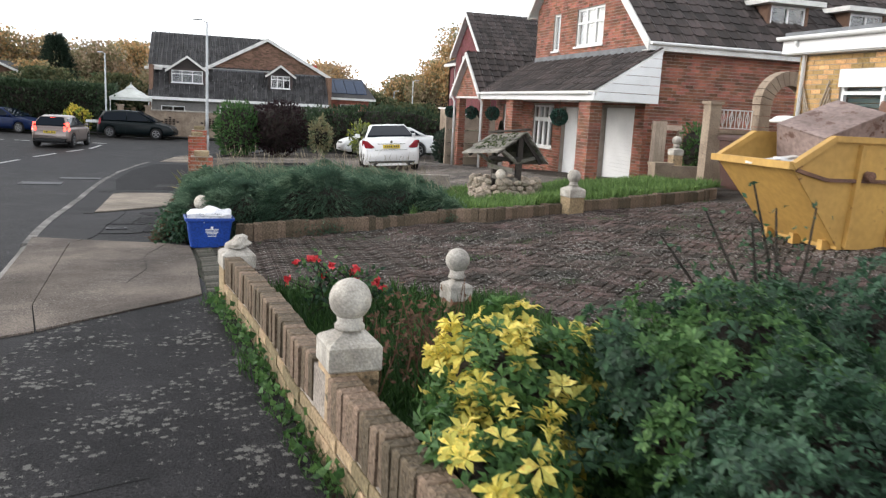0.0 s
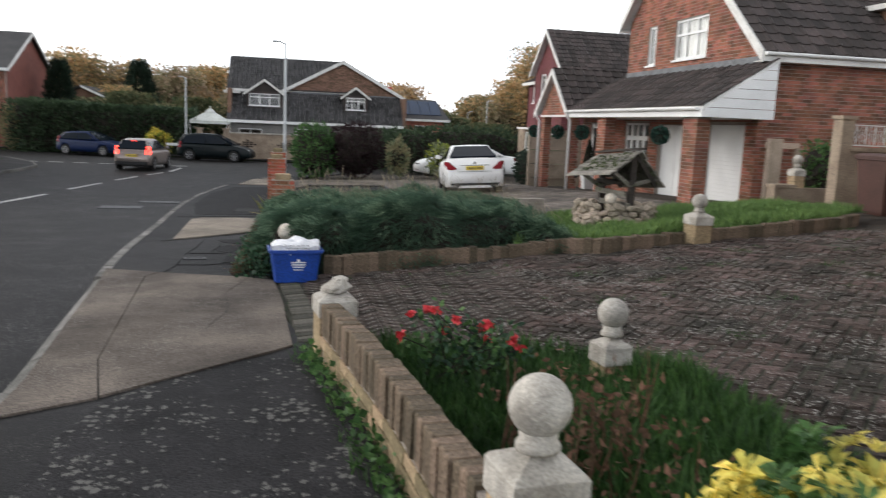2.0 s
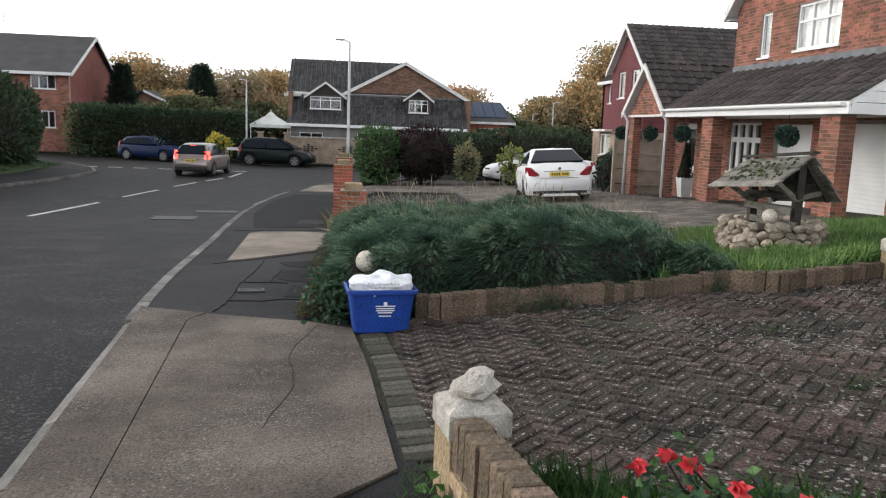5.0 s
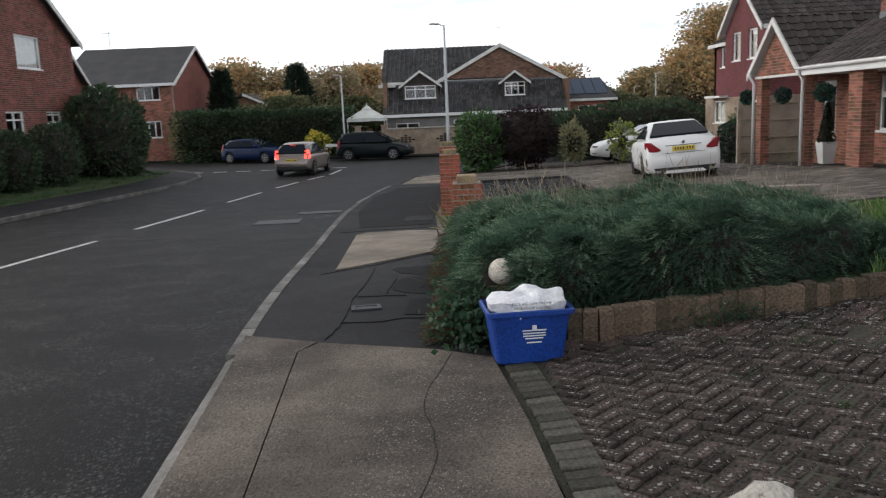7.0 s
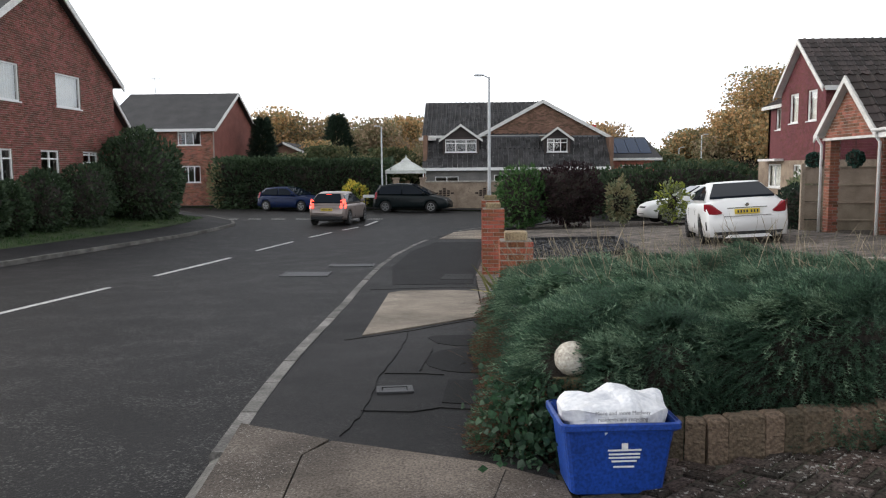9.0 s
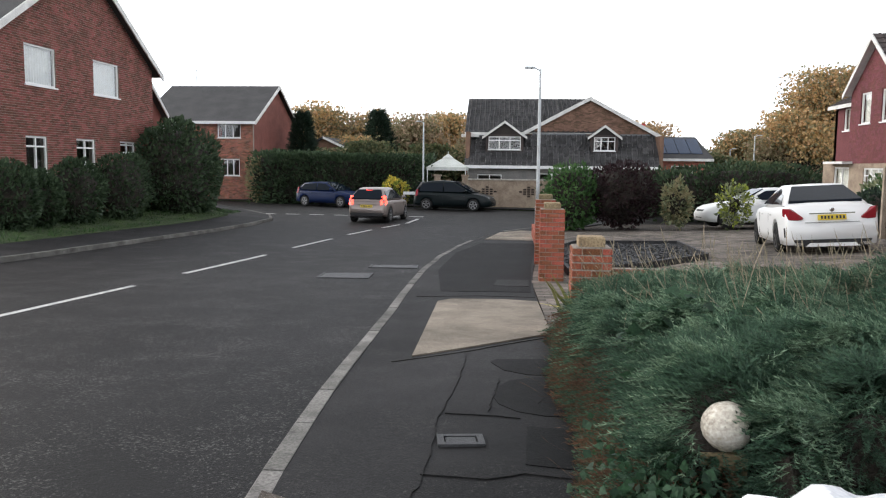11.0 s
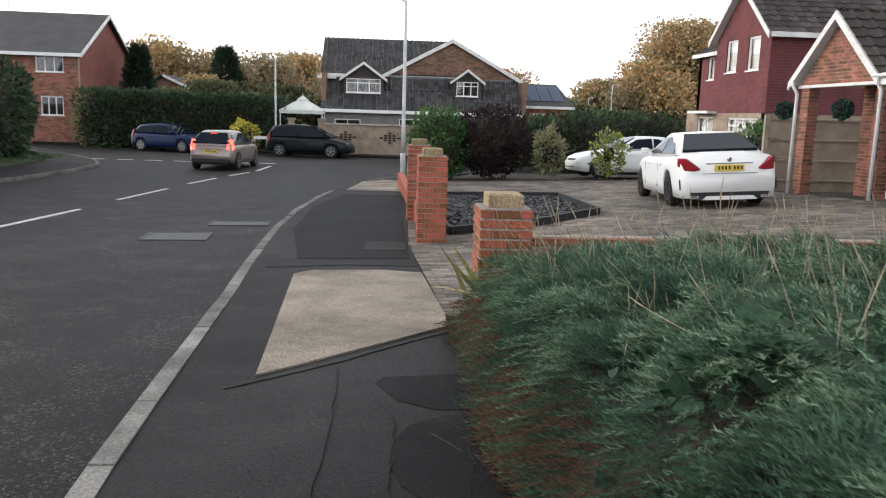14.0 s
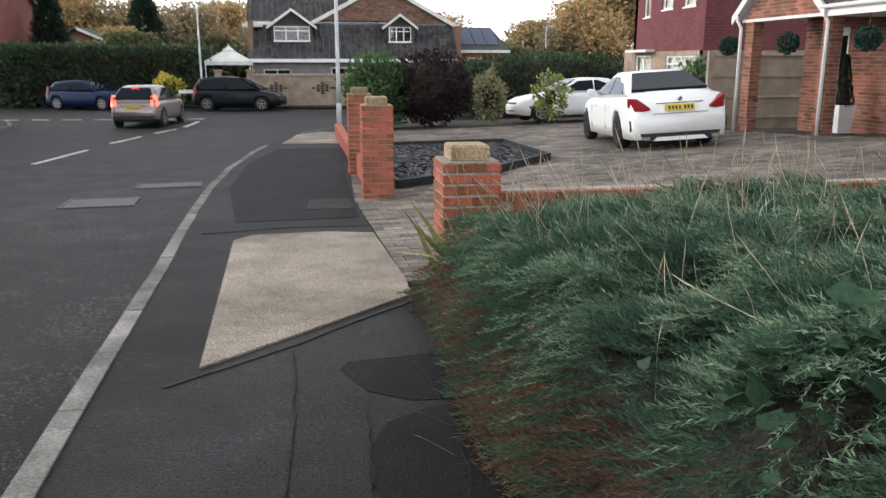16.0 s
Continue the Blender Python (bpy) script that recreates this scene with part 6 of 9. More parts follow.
for ya, yb, d in ((y0, y0 + 0.05, 1), (y1, y1 - 0.05, -1)):
    pts = [(bx0, yb, zb), (bx1, yb, zb), (x1, ya, zt), (x1 - 0.45, ya, zs), (x0 + 0.45, ya, zs), (x0, ya, zt)]
    part("side_plate", Mesh().prism(pts, (0, d * 0.02, 0)), SKIP, sk)
    part("side_rim", Mesh().beam((x0, ya, zt), (x0 + 0.45, ya, zs), 0.08, 0.06).beam((x0 + 0.45, ya, zs), (x1 - 0.45, ya, zs), 0.08, 0.06).beam((x1 - 0.45, ya, zs), (x1, ya, zt), 0.08, 0.06), SKIP, sk)
    part("crease", Mesh().beam((x0 + 0.05, ya - d * 0.012, zt - 0.03), (x0 + 0.42, ya - d * 0.012, zt - 0.12), 0.03, 0.035).beam((x0 + 0.42, ya - d * 0.012, zt - 0.12), (x1 - 0.4, ya - d * 0.012, zt - 0.12), 0.03, 0.035), RUST, sk)
    for k in range(3):
        x = 6.25 + k * 0.52
        part("rib", Mesh().beam((x, yb - d * 0.02, zb), (x, ya - d * 0.02, zs - 0.05), 0.05, 0.07, (0, 1, 0)), SKIP, sk)
    part("lug", Mesh().lathe((6.35, ya - d * 0.05, 1.12), [(0.02, -0.05), (0.05, -0.04), (0.05, 0.03), (0.03, 0.05)], 12, "y"), RUST, sk)
for k in range(5):
    x = 6.2 + k * 0.28
    part("foot", Mesh().box(x, x + 0.05, y0 + 0.1, y1 - 0.1, land(x, 7) + 0.0, zb - 0.03), SKIP, sk)
for k in range(3):
    y = y0 + 0.14 + k * 0.42
    part("foot", Mesh().box(bx0 - 0.10, bx0 + 0.04, y, y + 0.07, land(bx0, y) - 0.01, zb + 0.05), SKIP, sk)
SCRAP = mat("scuffed_brown_enamel", (0.30, 0.225, 0.20), (0.15, 0.105, 0.092), 0.65, 2.5, 0.2, fine=20, grain=0.25, spots=(0.11, 0.06, 0.045), spot_amount=0.56, spot_scale=5)


def open_tank(m, hx, hy, hz, label, material):
    """A thin-walled steel box, open below, with a turned flange round its mouth."""
    t = thing("scrap_tank", m, label, "scrap metal")
    w = 0.008
    part("top_plate", Mesh().bar(m @ pose(0, 0, hz), 2 * hx, 2 * hy, w), material, t)
    for s in (-1, 1):
        part("side_plate", Mesh().bar(m @ pose(s * hx, 0, -w), w, 2 * hy, 2 * hz), material, t)
        part("side_plate", Mesh().bar(m @ pose(0, s * hy, -w), 2 * hx - w, w, 2 * hz), material, t)
        part("flange", Mesh().bar(m @ pose(s * (hx + 0.016), 0, -hz), 0.03, 2 * hy + 0.06, 0.012), RUST, t)
        part("flange", Mesh().bar(m @ pose(0, s * (hy + 0.016), -hz), 2 * hx, 0.03, 0.012), RUST, t)
        for k in range(4):
            part("rivet", Mesh().lathe(m @ Vector((s * hx * 0.86, -hy - 0.006, hz * (0.75 - 0.5 * k))), [(0.002, -0.012), (0.014, -0.006), (0.014, 0.004)], 8, "y"), RUST, t)
    return t


open_tank(pose(6.48, 7.0, 1.44, 12, -20, 4), 0.42, 0.32, 0.25, "rusty discarded steel tank tipped open in the skip", SCRAP)
open_tank(pose(7.45, 6.80, 1.55, 4, 10, -14), 0.38, 0.26, 0.26, "rust-brown scrap steel cabinet lying in the skip", RUST)
lone("white_bowl", Mesh().lathe((6.20, 7.36, 1.62), [(0.02, 0.06), (0.12, 0.05), (0.19, 0.0), (0.18, -0.02), (0.11, 0.03), (0.02, 0.04)], 16), WHITE_OLD, "old white enamel bowl lying behind the tank", "scrap", smooth=True)
heap = Mesh()
n = 16
for i in range(n + 1):
    for j in range(9):
        a, b = 5.62 + (7.95 - 5.62) * i / n, y0 + 0.05 + (y1 - y0 - 0.1) * j / 8
        heap.v.append((a, b, 1.08 + 0.10 * noise.noise(Vector((a * 3, b * 3, 0)))))
for i in range(n):
    for j in range(8):
        k = i * 9 + j
        heap.f.append((k, k + 9, k + 10, k + 1))
lone("rubble_heap", heap, mat("dark_rubble", (0.05, 0.045, 0.042), (0.025, 0.023, 0.022), 0.9, 6.0, 1.0, bump_dist=0.05), "dark rubble and scrap filling the skip", "rubble", "stuff")
for k, (a, b, c_, ln, rz, mt) in enumerate(((5.75, 6.95, 1.22, 0.7, 10, WHITE_OLD), (6.1, 6.75, 1.24, 0.9, -18, STEEL), (6.5, 6.6, 1.28, 0.8, 30, RUST), (7.6, 7.1, 1.35, 0.6, 70, TIMBER))):
    lone("scrap_plank", Mesh().bar(pose(a, b, c_, 4, -6, rz), ln, 0.09, 0.02), mt, "loose strip of scrap lying across the skip", "scrap metal", group="scrap strips")
m = Mesh()
m.lathe((5.86, 6.98, 1.2), [(0.01, 0.05), (0.07, 0.045), (0.10, 0.0), (0.07, -0.04), (0.01, -0.05)], 12)
lone("plastic_lid", m, WHITE, "round white plastic lid lying in the skip", "scrap", smooth=True)

# ---- wheelie bin ----
BIN = mat("brown_bin_plastic", (0.075, 0.035, 0.028), (0.06, 0.028, 0.022), 0.5, 3.0, 0.05)
wb = thing("wheelie_bin", (9.2, 12.05, land(9.2, 12.05)), "brown plastic wheelie bin standing on the drive", "bin")
z = land(9.2, 12.05)
part("body", Mesh().rings([[(9.2 + a * h, 12.05 + c_ * h2, zz) for a, c_ in ((-1, -1), (1, -1), (1, 1), (-1, 1))] for h, h2, zz in ((0.21, 0.25, z + 0.04), (0.22, 0.26, z + 0.08), (0.28, 0.33, z + 0.88), (0.30, 0.35, z + 0.89), (0.30, 0.35, z + 0.92))]), BIN, wb)
part("lid", Mesh().rings([[(9.2 + a * h, 12.05 + c_ * h2, zz) for a, c_ in ((-1, -1), (1, -1), (1, 1), (-1, 1))] for h, h2, zz in ((0.31, 0.37, z + 0.92), (0.31, 0.37, z + 0.95), (0.24, 0.30, z + 0.99))]), BIN, wb)
for s in (-1, 1):
    part("wheel", Mesh().lathe((9.4, 12.05 + s * 0.24, z + 0.1), [(0.03, -0.03), (0.1, -0.025), (0.1, 0.025), (0.03, 0.03)], 16, "y"), BLACK, wb)
part("handle", Mesh().tube([(9.51, 11.80, z + 0.9), (9.58, 11.80, z + 0.93), (9.58, 12.30, z + 0.93), (9.51, 12.30, z + 0.9)], 0.015, 8), BIN, wb)

# ---- side passage: arch, railing, gate, planters ----
arch = thing("stone_arch", (11.0, 13.6, 0.5), "buff stone garden arch beside the brick wall", "arch")
cx, cz, r0, r1_a = 11.15, 1.95, 0.40, 0.68
k_ = 0
for i in range(13):
    a0, a1 = math.pi * i / 13 + 0.01, math.pi * (i + 1) / 13 - 0.01
    pts = [(cx + r * math.cos(a), 13.4, cz + r * math.sin(a)) for r, a in ((r0, a0), (r1_a, a0), (r1_a, a1), (r0, a1))]
    part("arch_stone", Mesh().prism(pts, (0, 0.25, 0)), BRICK_PALE, arch)
for s in (-1, 1):
    for i in range(7):
        zz = 0.43 + i * 0.217
        xa = cx + s * (r0 + r1_a) / 2
        part("arch_stone", Mesh().box(xa - 0.13, xa + 0.13, 13.4, 13.65, zz, zz + 0.207), BRICK_PALE, arch)
IRON = plain("white_painted_iron", (0.62, 0.62, 0.6), 0.5)
rl = thing("iron_railing", (10.0, 13.5, 1.3), "white wrought iron railing on a dark ledge", "railing")
part("top_rail", Mesh().box(9.62, 10.40, 13.48, 13.50, 1.80, 1.82), IRON, rl)
part("bottom_rail", Mesh().box(9.62, 10.40, 13.48, 13.50, 1.45, 1.47), IRON, rl)
for i in range(9):
    x = 9.64 + i * 0.093
    part("bar", Mesh().tube([(x, 13.49, 1.46), (x, 13.49, 1.81)], 0.007, 6), IRON, rl)
    if i < 8:
        part("scroll", Mesh().tube([(x, 13.49, 1.48), (x + 0.045, 13.49, 1.64), (x, 13.49, 1.80)] if i % 2 else [(x + 0.09, 13.49, 1.48), (x + 0.045, 13.49, 1.64), (x + 0.09, 13.49, 1.80)], 0.006, 6), IRON, rl)
pw = thing("planter_wall", (9.8, 13.6, 0.4), "low buff stone planter wall with end pier", "garden wall")
part("pier", Mesh().box(9.36, 9.60, 13.38, 13.62, 0.3, 1.9).box(9.33, 9.63, 13.35, 13.65, 1.9, 1.96), BRICK_PALE, pw)
part("ledge", Mesh().box(9.60, 10.38, 13.4, 13.6, 0.3, 1.36).box(9.58, 10.40, 13.36, 13.64, 1.36, 1.43), BRICK_PALE, pw)
part("planter", Mesh().box(8.95, 9.36, 14.5, 14.75, 0.2, 0.62).box(8.93, 9.38, 14.47, 14.78, 0.62, 0.68).box(9.55, 10.9, 14.8, 15.0, 0.2, 0.6), BRICK_PALE, pw)
gt = thing("timber_gate", (10.1, 16.35, 0.2), "pale timber side gate boards beside the brick house", "gate")
for i in range(4):
    part("board", Mesh().box(9.93 + i * 0.095, 10.02 + i * 0.095, 16.38, 16.41, 0.1, 1.52), mat("pale_timber", (0.42, 0.33, 0.25), (0.33, 0.26, 0.19), 0.8, 3.0, 0.3, rand="object"), gt)
part("rail", Mesh().box(9.93, 10.72, 16.40, 16.45, 1.32, 1.44), MATS["pale_timber"], gt)
part("post", Mesh().box(10.62, 10.74, 16.36, 16.46, 0.1, 1.34), BRICK_PALE, gt)
ball_pillar("ball_pillar", 9.72, 15.0, land(9.7, 15), 0.98, 1.13, 0.1, 0.24, 0, "small stone finial pillar by the side gate")

# ---- wishing well ----
well = thing("wishing_well", (4.80, 12.22, lawn_z(4.80, 12.22)), "ornamental wishing well with mossy shingled roof on stone ring", "wishing well")
WC = Vector((4.80, 12.22, 0))
wz = lawn_z(4.80, 12.22)
WS = mat("rockery_stone", (0.38, 0.32, 0.25), (0.22, 0.185, 0.145), 0.95, 6.0, 0.8, rand="object", spots=(0.10, 0.11, 0.06), spot_amount=0.6)
rng_well = np.random.default_rng(3)
MOSS = mat("green_moss", (0.05, 0.065, 0.022), (0.03, 0.04, 0.014), 0.95, 9.0, 0, rand="island")
OLDW = mat("rotting_shingle", (0.22, 0.205, 0.175), (0.12, 0.112, 0.095), 0.9, 5.0, 0.6, rand="object", spots=(0.07, 0.09, 0.035), spot_amount=0.57)
DARKW = mat("dark_old_timber", (0.055, 0.045, 0.038), (0.035, 0.03, 0.026), 0.9, 5.0, 0.5)
for c in range(4):
    nst = 22
    for i in range(nst):
        a = 2 * math.pi * (i + c * 0.5 + random.uniform(-0.15, 0.15)) / nst
        rr = 0.56 + random.uniform(-0.03, 0.03) - c * 0.012
        q = Mesh()
        cx_, cy_ = WC.x + rr * math.cos(a), WC.y + rr * math.sin(a)
        s_ = random.uniform(0.75, 1.25)
        R_ = pose(0, 0, 0, random.uniform(-25, 25), random.uniform(-25, 25), math.degrees(a))
        for k in range(5):
            for j in range(8):
                d = Vector((math.sin(math.pi * k / 4) * math.cos(j * math.pi / 4), math.sin(math.pi * k / 4) * math.sin(j * math.pi / 4), -math.cos(math.pi * k / 4)))
                v = Vector((0.07 * d.x, 0.092 * d.y, 0.058 * d.z)) * s_ * (1 + 0.5 * noise.noise(d * 1.6 + Vector((i, c, 0))))
                v = R_ @ v
                q.v.append((cx_ + v.x, cy_ + v.y, wz + 0.03 + c * 0.085 + v.z))
        for k in range(4):
            for j in range(8):
                q.f.append((k * 8 + j, k * 8 + (j + 1) % 8, (k + 1) * 8 + (j + 1) % 8, (k + 1) * 8 + j))
        part("stone", q, WS, well)
# the leaning shelter: two posts, rafters, long mossy boards
ridge_z = 1.17
LEAN = Matrix.Translation((WC.x, WC.y, ridge_z)) @ pose(0, 0, 0, 0, 0, 104) @ pose(0, 0, 0, 10, 5, 0)
at_ = lambda u, v, z: LEAN @ Vector((u, v, z))
for s in (-1, 1):
    foot_ = Vector((WC.x, WC.y, 0)) + (at_(s * 0.34, 0, 0) - at_(0, 0, 0)) * 1.0
    part("post", Mesh().beam((foot_.x, foot_.y, wz + 0.1), at_(s * 0.36, 0, -0.02), 0.085, 0.085, (1, 0, 0)), DARKW, well)
    for e in (-1, 1):
        part("rafter", Mesh().beam(at_(s * 0.40, e * 0.44, -0.38), at_(s * 0.40, 0, 0.01), 0.04, 0.06), DARKW, well)
        part("brace", Mesh().beam(at_(s * 0.36, 0, -0.44), at_(s * 0.38, e * 0.34, -0.30), 0.05, 0.05), OLDW, well)
for e in (-1, 1):
    for k in range(5):
        f0, f1 = k / 5, (k + 1.3) / 5
        u0_, u1_b = -0.50 - random.uniform(0, 0.05), 0.50 + random.uniform(0, 0.04)
        sag = random.uniform(-0.012, 0.012)
        q = [(u0_, e * 0.47 * f0, 0.05 - 0.41 * f0), (u1_b, e * 0.47 * f0, 0.05 - 0.41 * f0 + sag), (u1_b, e * 0.47 * f1, 0.075 - 0.41 * f1 + sag), (u0_, e * 0.47 * f1, 0.075 - 0.41 * f1)]
        part("roof_board", Mesh().hexa([at_(a_, b_, c_ - 0.022) for a_, b_, c_ in q] + [at_(a_, b_, c_) for a_, b_, c_ in q]), OLDW, well)
    n = 110
    uu, ff2 = rng_well.uniform(-0.42, 0.36, n), rng_well.beta(2.5, 2.5, n)
    moss = Mesh()
    for a_, f in zip(uu, ff2):
        h_ = rng_well.uniform(0.008, 0.02)
        moss.bar(LEAN @ pose(a_, e * 0.47 * f, 0.066 - 0.41 * f, rng_well.uniform(0, 90), rng_well.uniform(0, 90), rng_well.uniform(0, 90)), h_ * 2.2, h_ * 1.5, h_)
    part("moss", moss, MOSS, well, "tufts of green moss on the boards", kind="stuff")
part("ridge_board", Mesh().beam(at_(-0.54, 0, 0.085), at_(0.54, 0, 0.085), 0.11, 0.03), DARKW, well)
for k, (z_, o_) in enumerate(((0.62, 0.05), (0.47, -0.06))):
    part("cross_rail", Mesh().beam(at_(-0.36, o_, z_ - ridge_z - 0.03), at_(0.36, o_, z_ - ridge_z + 0.05), 0.03, 0.075), OLDW, well)
part("windlass", Mesh().tube([at_(-0.42, 0, -0.40), at_(0.42, 0, -0.36)], 0.04, 10), DARKW, well)

# ---- entrance planter with topiary cone, hanging balls ----
TOPI = mat("artificial_topiary", (0.020, 0.070, 0.050), (0.012, 0.045, 0.033), 0.7, 20, 0, rand="island")

# ---- cars ----
TYRE = mat("tyre_rubber", (0.018, 0.018, 0.018), (0.012, 0.012, 0.012), 0.85, 8.0, 0.2)
ALLOY = plain("alloy_wheel", (0.35, 0.35, 0.36), 0.35, 0.8)
ALLOY_DARK = plain("dark_alloy_wheel", (0.05, 0.05, 0.052), 0.35, 0.7)
CAR_GLASS = plain("tinted_car_glass", (0.006, 0.010, 0.016), 0.06, spec=0.14)
TRIM = plain("black_trim", (0.012, 0.012, 0.013), 0.45)
RED_LENS = plain("red_lamp_lens", (0.24, 0.012, 0.020), 0.12)
RED_LIT = plain("lit_brake_lamp", (1.0, 0.05, 0.03), 0.2, emit=4.0)
CLEAR = plain("clear_lamp_lens", (0.75, 0.77, 0.8), 0.08)
YPLATE = plain("yellow_number_plate", (0.62, 0.45, 0.03), 0.5)
CHROME = plain("chrome_trim", (0.7, 0.7, 0.7), 0.15, 1.0)


def car(m, paint, label, L=4.69, hw=0.90, deck=(), roof=(), axles=(0.98, 3.82), wr=0.33, sill=0.24, glass_w=(0.80, 0.60), lit=False, rim=ALLOY, kind="saloon", belt=None):
    """A car along +x from its rear bumper, standing on z = 0. deck: the body's upper outline; roof: rear base, rear top, front top, front base."""
    t = thing("car", m, label, "car")
    M4 = m
    dx, dz = [p[0] for p in deck], [p[1] for p in deck]
    dz_at = lambda x: float(np.interp(x, dx, dz))
    def half(x):
        return hw * float(np.interp(x, (0, 0.12, 0.5, 1.2, L - 1.1, L - 0.45, L - 0.12, L), (0.90, 0.955, 0.985, 1.0, 1.0, 0.95, 0.84, 0.66) if kind == "saloon" else (0.80, 0.90, 0.965, 1.0, 1.0, 0.95, 0.84, 0.66)))
    def bottom(x):
        z = float(np.interp(x, (0, 0.25, 0.6, L - 0.6, L - 0.2, L), (0.21, 0.20, sill - 0.03, sill - 0.03, 0.22, 0.30) if kind == "saloon" else (0.34, 0.27, sill, sill, 0.22, 0.30)))
        for a in axles:
            d = abs(x - a)
            R_ = wr + 0.055
            if d < R_:
                z = max(z, wr + math.sqrt(R_ * R_ - d * d) - 0.01)
        return z
    xs = sorted(set(list(np.linspace(0, L, 34)) + [a + s * (wr + 0.055) * f for a in axles for s in (-1, 1) for f in (0.3, 0.6, 0.85, 0.97, 1.0, 1.02)]))
    loops = []
    for x in xs:
        w, zb, zd = half(x), bottom(x), dz_at(x)
        sh = min(zd - 0.03, belt[0] + (belt[1] - belt[0]) * x / L)
        zm = max(zb + 0.03, 0.52)
        prof = [(0.72 * w, min(zb, 0.3) if zb < 0.4 else zb), (w * 0.965, zb), (w * 0.995, max(zb + 0.02, min(0.42, zm))), (w, zm), (w * 0.985, max(zm + 0.02, sh - 0.10)), (w * 0.95, max(zm + 0.03, sh)), (w * 0.86, max(zm + 0.04, (sh + zd) / 2 + 0.01)), (w * 0.45, max(zm + 0.05, zd))]
        loops.append([M4 @ Vector((x, y, z)) for y, z in prof] + [M4 @ Vector((x, -y, z)) for y, z in reversed(prof)])
    body = part("body", Mesh().rings(loops), paint, t, smooth=True)
    part("underbody", Mesh().hexa([M4 @ Vector(p) for p in ((0.35, -hw * 0.7, 0.2), (L - 0.4, -hw * 0.7, 0.2), (L - 0.4, hw * 0.7, 0.2), (0.35, hw * 0.7, 0.2), (0.35, -hw * 0.7, 0.6), (L - 0.4, -hw * 0.7, 0.6), (L - 0.4, hw * 0.7, 0.6), (0.35, hw * 0.7, 0.6))]), TRIM, t)
    (xa, za), (xb, zb_), (xc, zc), (xd, zd_) = roof
    wb_, wt = glass_w
    def gh(x, y, z):
        return M4 @ Vector((x, y, z))
    mid = ((xb + xc) / 2, max(zb_, zc) + 0.035)
    ring = []
    for x, z, w in ((xa, za - 0.04, wb_), (xb, zb_, wt * 0.97), ((xb + mid[0]) / 2, (zb_ + mid[1]) / 2 + 0.012, wt), (mid[0], mid[1], wt), ((xc + mid[0]) / 2, (zc + mid[1]) / 2 + 0.012, wt), (xc, zc, wt * 0.95), (xd, zd_ - 0.04, wb_ * 0.97)):
        bx_ = min(max(x, xa + 0.02), xd - 0.02)
        bxx = np.interp(x, (xb, xc), (xa + 0.15, xd - 0.25)) if xb < x < xc else (xa if x <= xb else xd)
        if x == xb:
            bxx = xa + 0.12
        if x == xc:
            bxx = xd - 0.2
        zbase = dz_at(bxx) - 0.05
        ring.append([gh(bxx, wb_, zbase), gh(x, w, z - 0.04), gh(x, w * 0.9, z), gh(x, 0.0, z + 0.015), gh(x, -w * 0.9, z), gh(x, -w, z - 0.04), gh(bxx, -wb_, zbase)])
    part("roof", Mesh().rings(ring), paint, t, smooth=True)
    def quad(name, pts, parent=t, out=0.012, material=CAR_GLASS):
        p = [Vector(q) for q in pts]
        n_ = (p[1] - p[0]).cross(p[3] - p[0]).normalized()
        return part(name, Mesh().hexa([M4 @ (q - n_ * 0.02) for q in p] + [M4 @ (q + n_ * out) for q in p]), material, parent)
    e = 0.05
    quad("rear_screen", [(xa + e * 0.3, wb_ - 0.10, za + 0.0), (xa + e * 0.3, -wb_ + 0.10, za + 0.0), (xb - 0.02, -wt + 0.09, zb_ - 0.025), (xb - 0.02, wt - 0.09, zb_ - 0.025)], out=0.04)
    quad("windscreen", [(xd - e * 0.3, -wb_ + 0.08, zd_), (xd - e * 0.3, wb_ - 0.08, zd_), (xc + 0.02, wt - 0.08, zc - 0.025), (xc + 0.02, -wt + 0.08, zc - 0.025)], out=0.04)
    xm = (xa + 0.3 + xd) / 2 - 0.15
    for s in (-1, 1):
        def side(a, b, c_, d_):
            pts = []
            for x, top in ((a, 0), (b, 0), (c_, 1), (d_, 1)):
                if top:
                    z = float(np.interp(x, (xb, mid[0], xc), (zb_, mid[1], zc))) - 0.085
                    pts.append((x, s * (wt + 0.004), z))
                else:
                    pts.append((x, s * (wb_ - 0.012), dz_at(xm) + 0.02))
            return pts if s < 0 else [pts[1], pts[0], pts[3], pts[2]]
        quad("rear_side_window", side(xa + 0.30, xm - 0.03, xm - 0.05, xb + 0.08), out=0.02)
        quad("front_side_window", side(xm + 0.03, xd - 0.22, xc - 0.02, xm + 0.01), out=0.02)
        mir = part("mirror", Mesh().hexa([M4 @ Vector(p) for p in ((xd - 0.42, s * (hw - 0.04), dz_at(xm) + 0.0), (xd - 0.30, s * (hw - 0.04), dz_at(xm) + 0.0), (xd - 0.32, s * (hw + 0.13), dz_at(xm) + 0.02), (xd - 0.42, s * (hw + 0.13), dz_at(xm) + 0.02), (xd - 0.42, s * (hw - 0.04), dz_at(xm) + 0.13), (xd - 0.30, s * (hw - 0.04), dz_at(xm) + 0.12), (xd - 0.32, s * (hw + 0.13), dz_at(xm) + 0.14), (xd - 0.42, s * (hw + 0.13), dz_at(xm) + 0.15))]), paint, t)
        bevel(mir, 0.03)
        for x in (xm - 0.28, xd - 0.55):
            part("door_handle", Mesh().beam(M4 @ Vector((x - 0.1, s * (hw + 0.004), 0.80)), M4 @ Vector((x + 0.1, s * (hw + 0.004), 0.80)), 0.02, 0.025), paint, t)
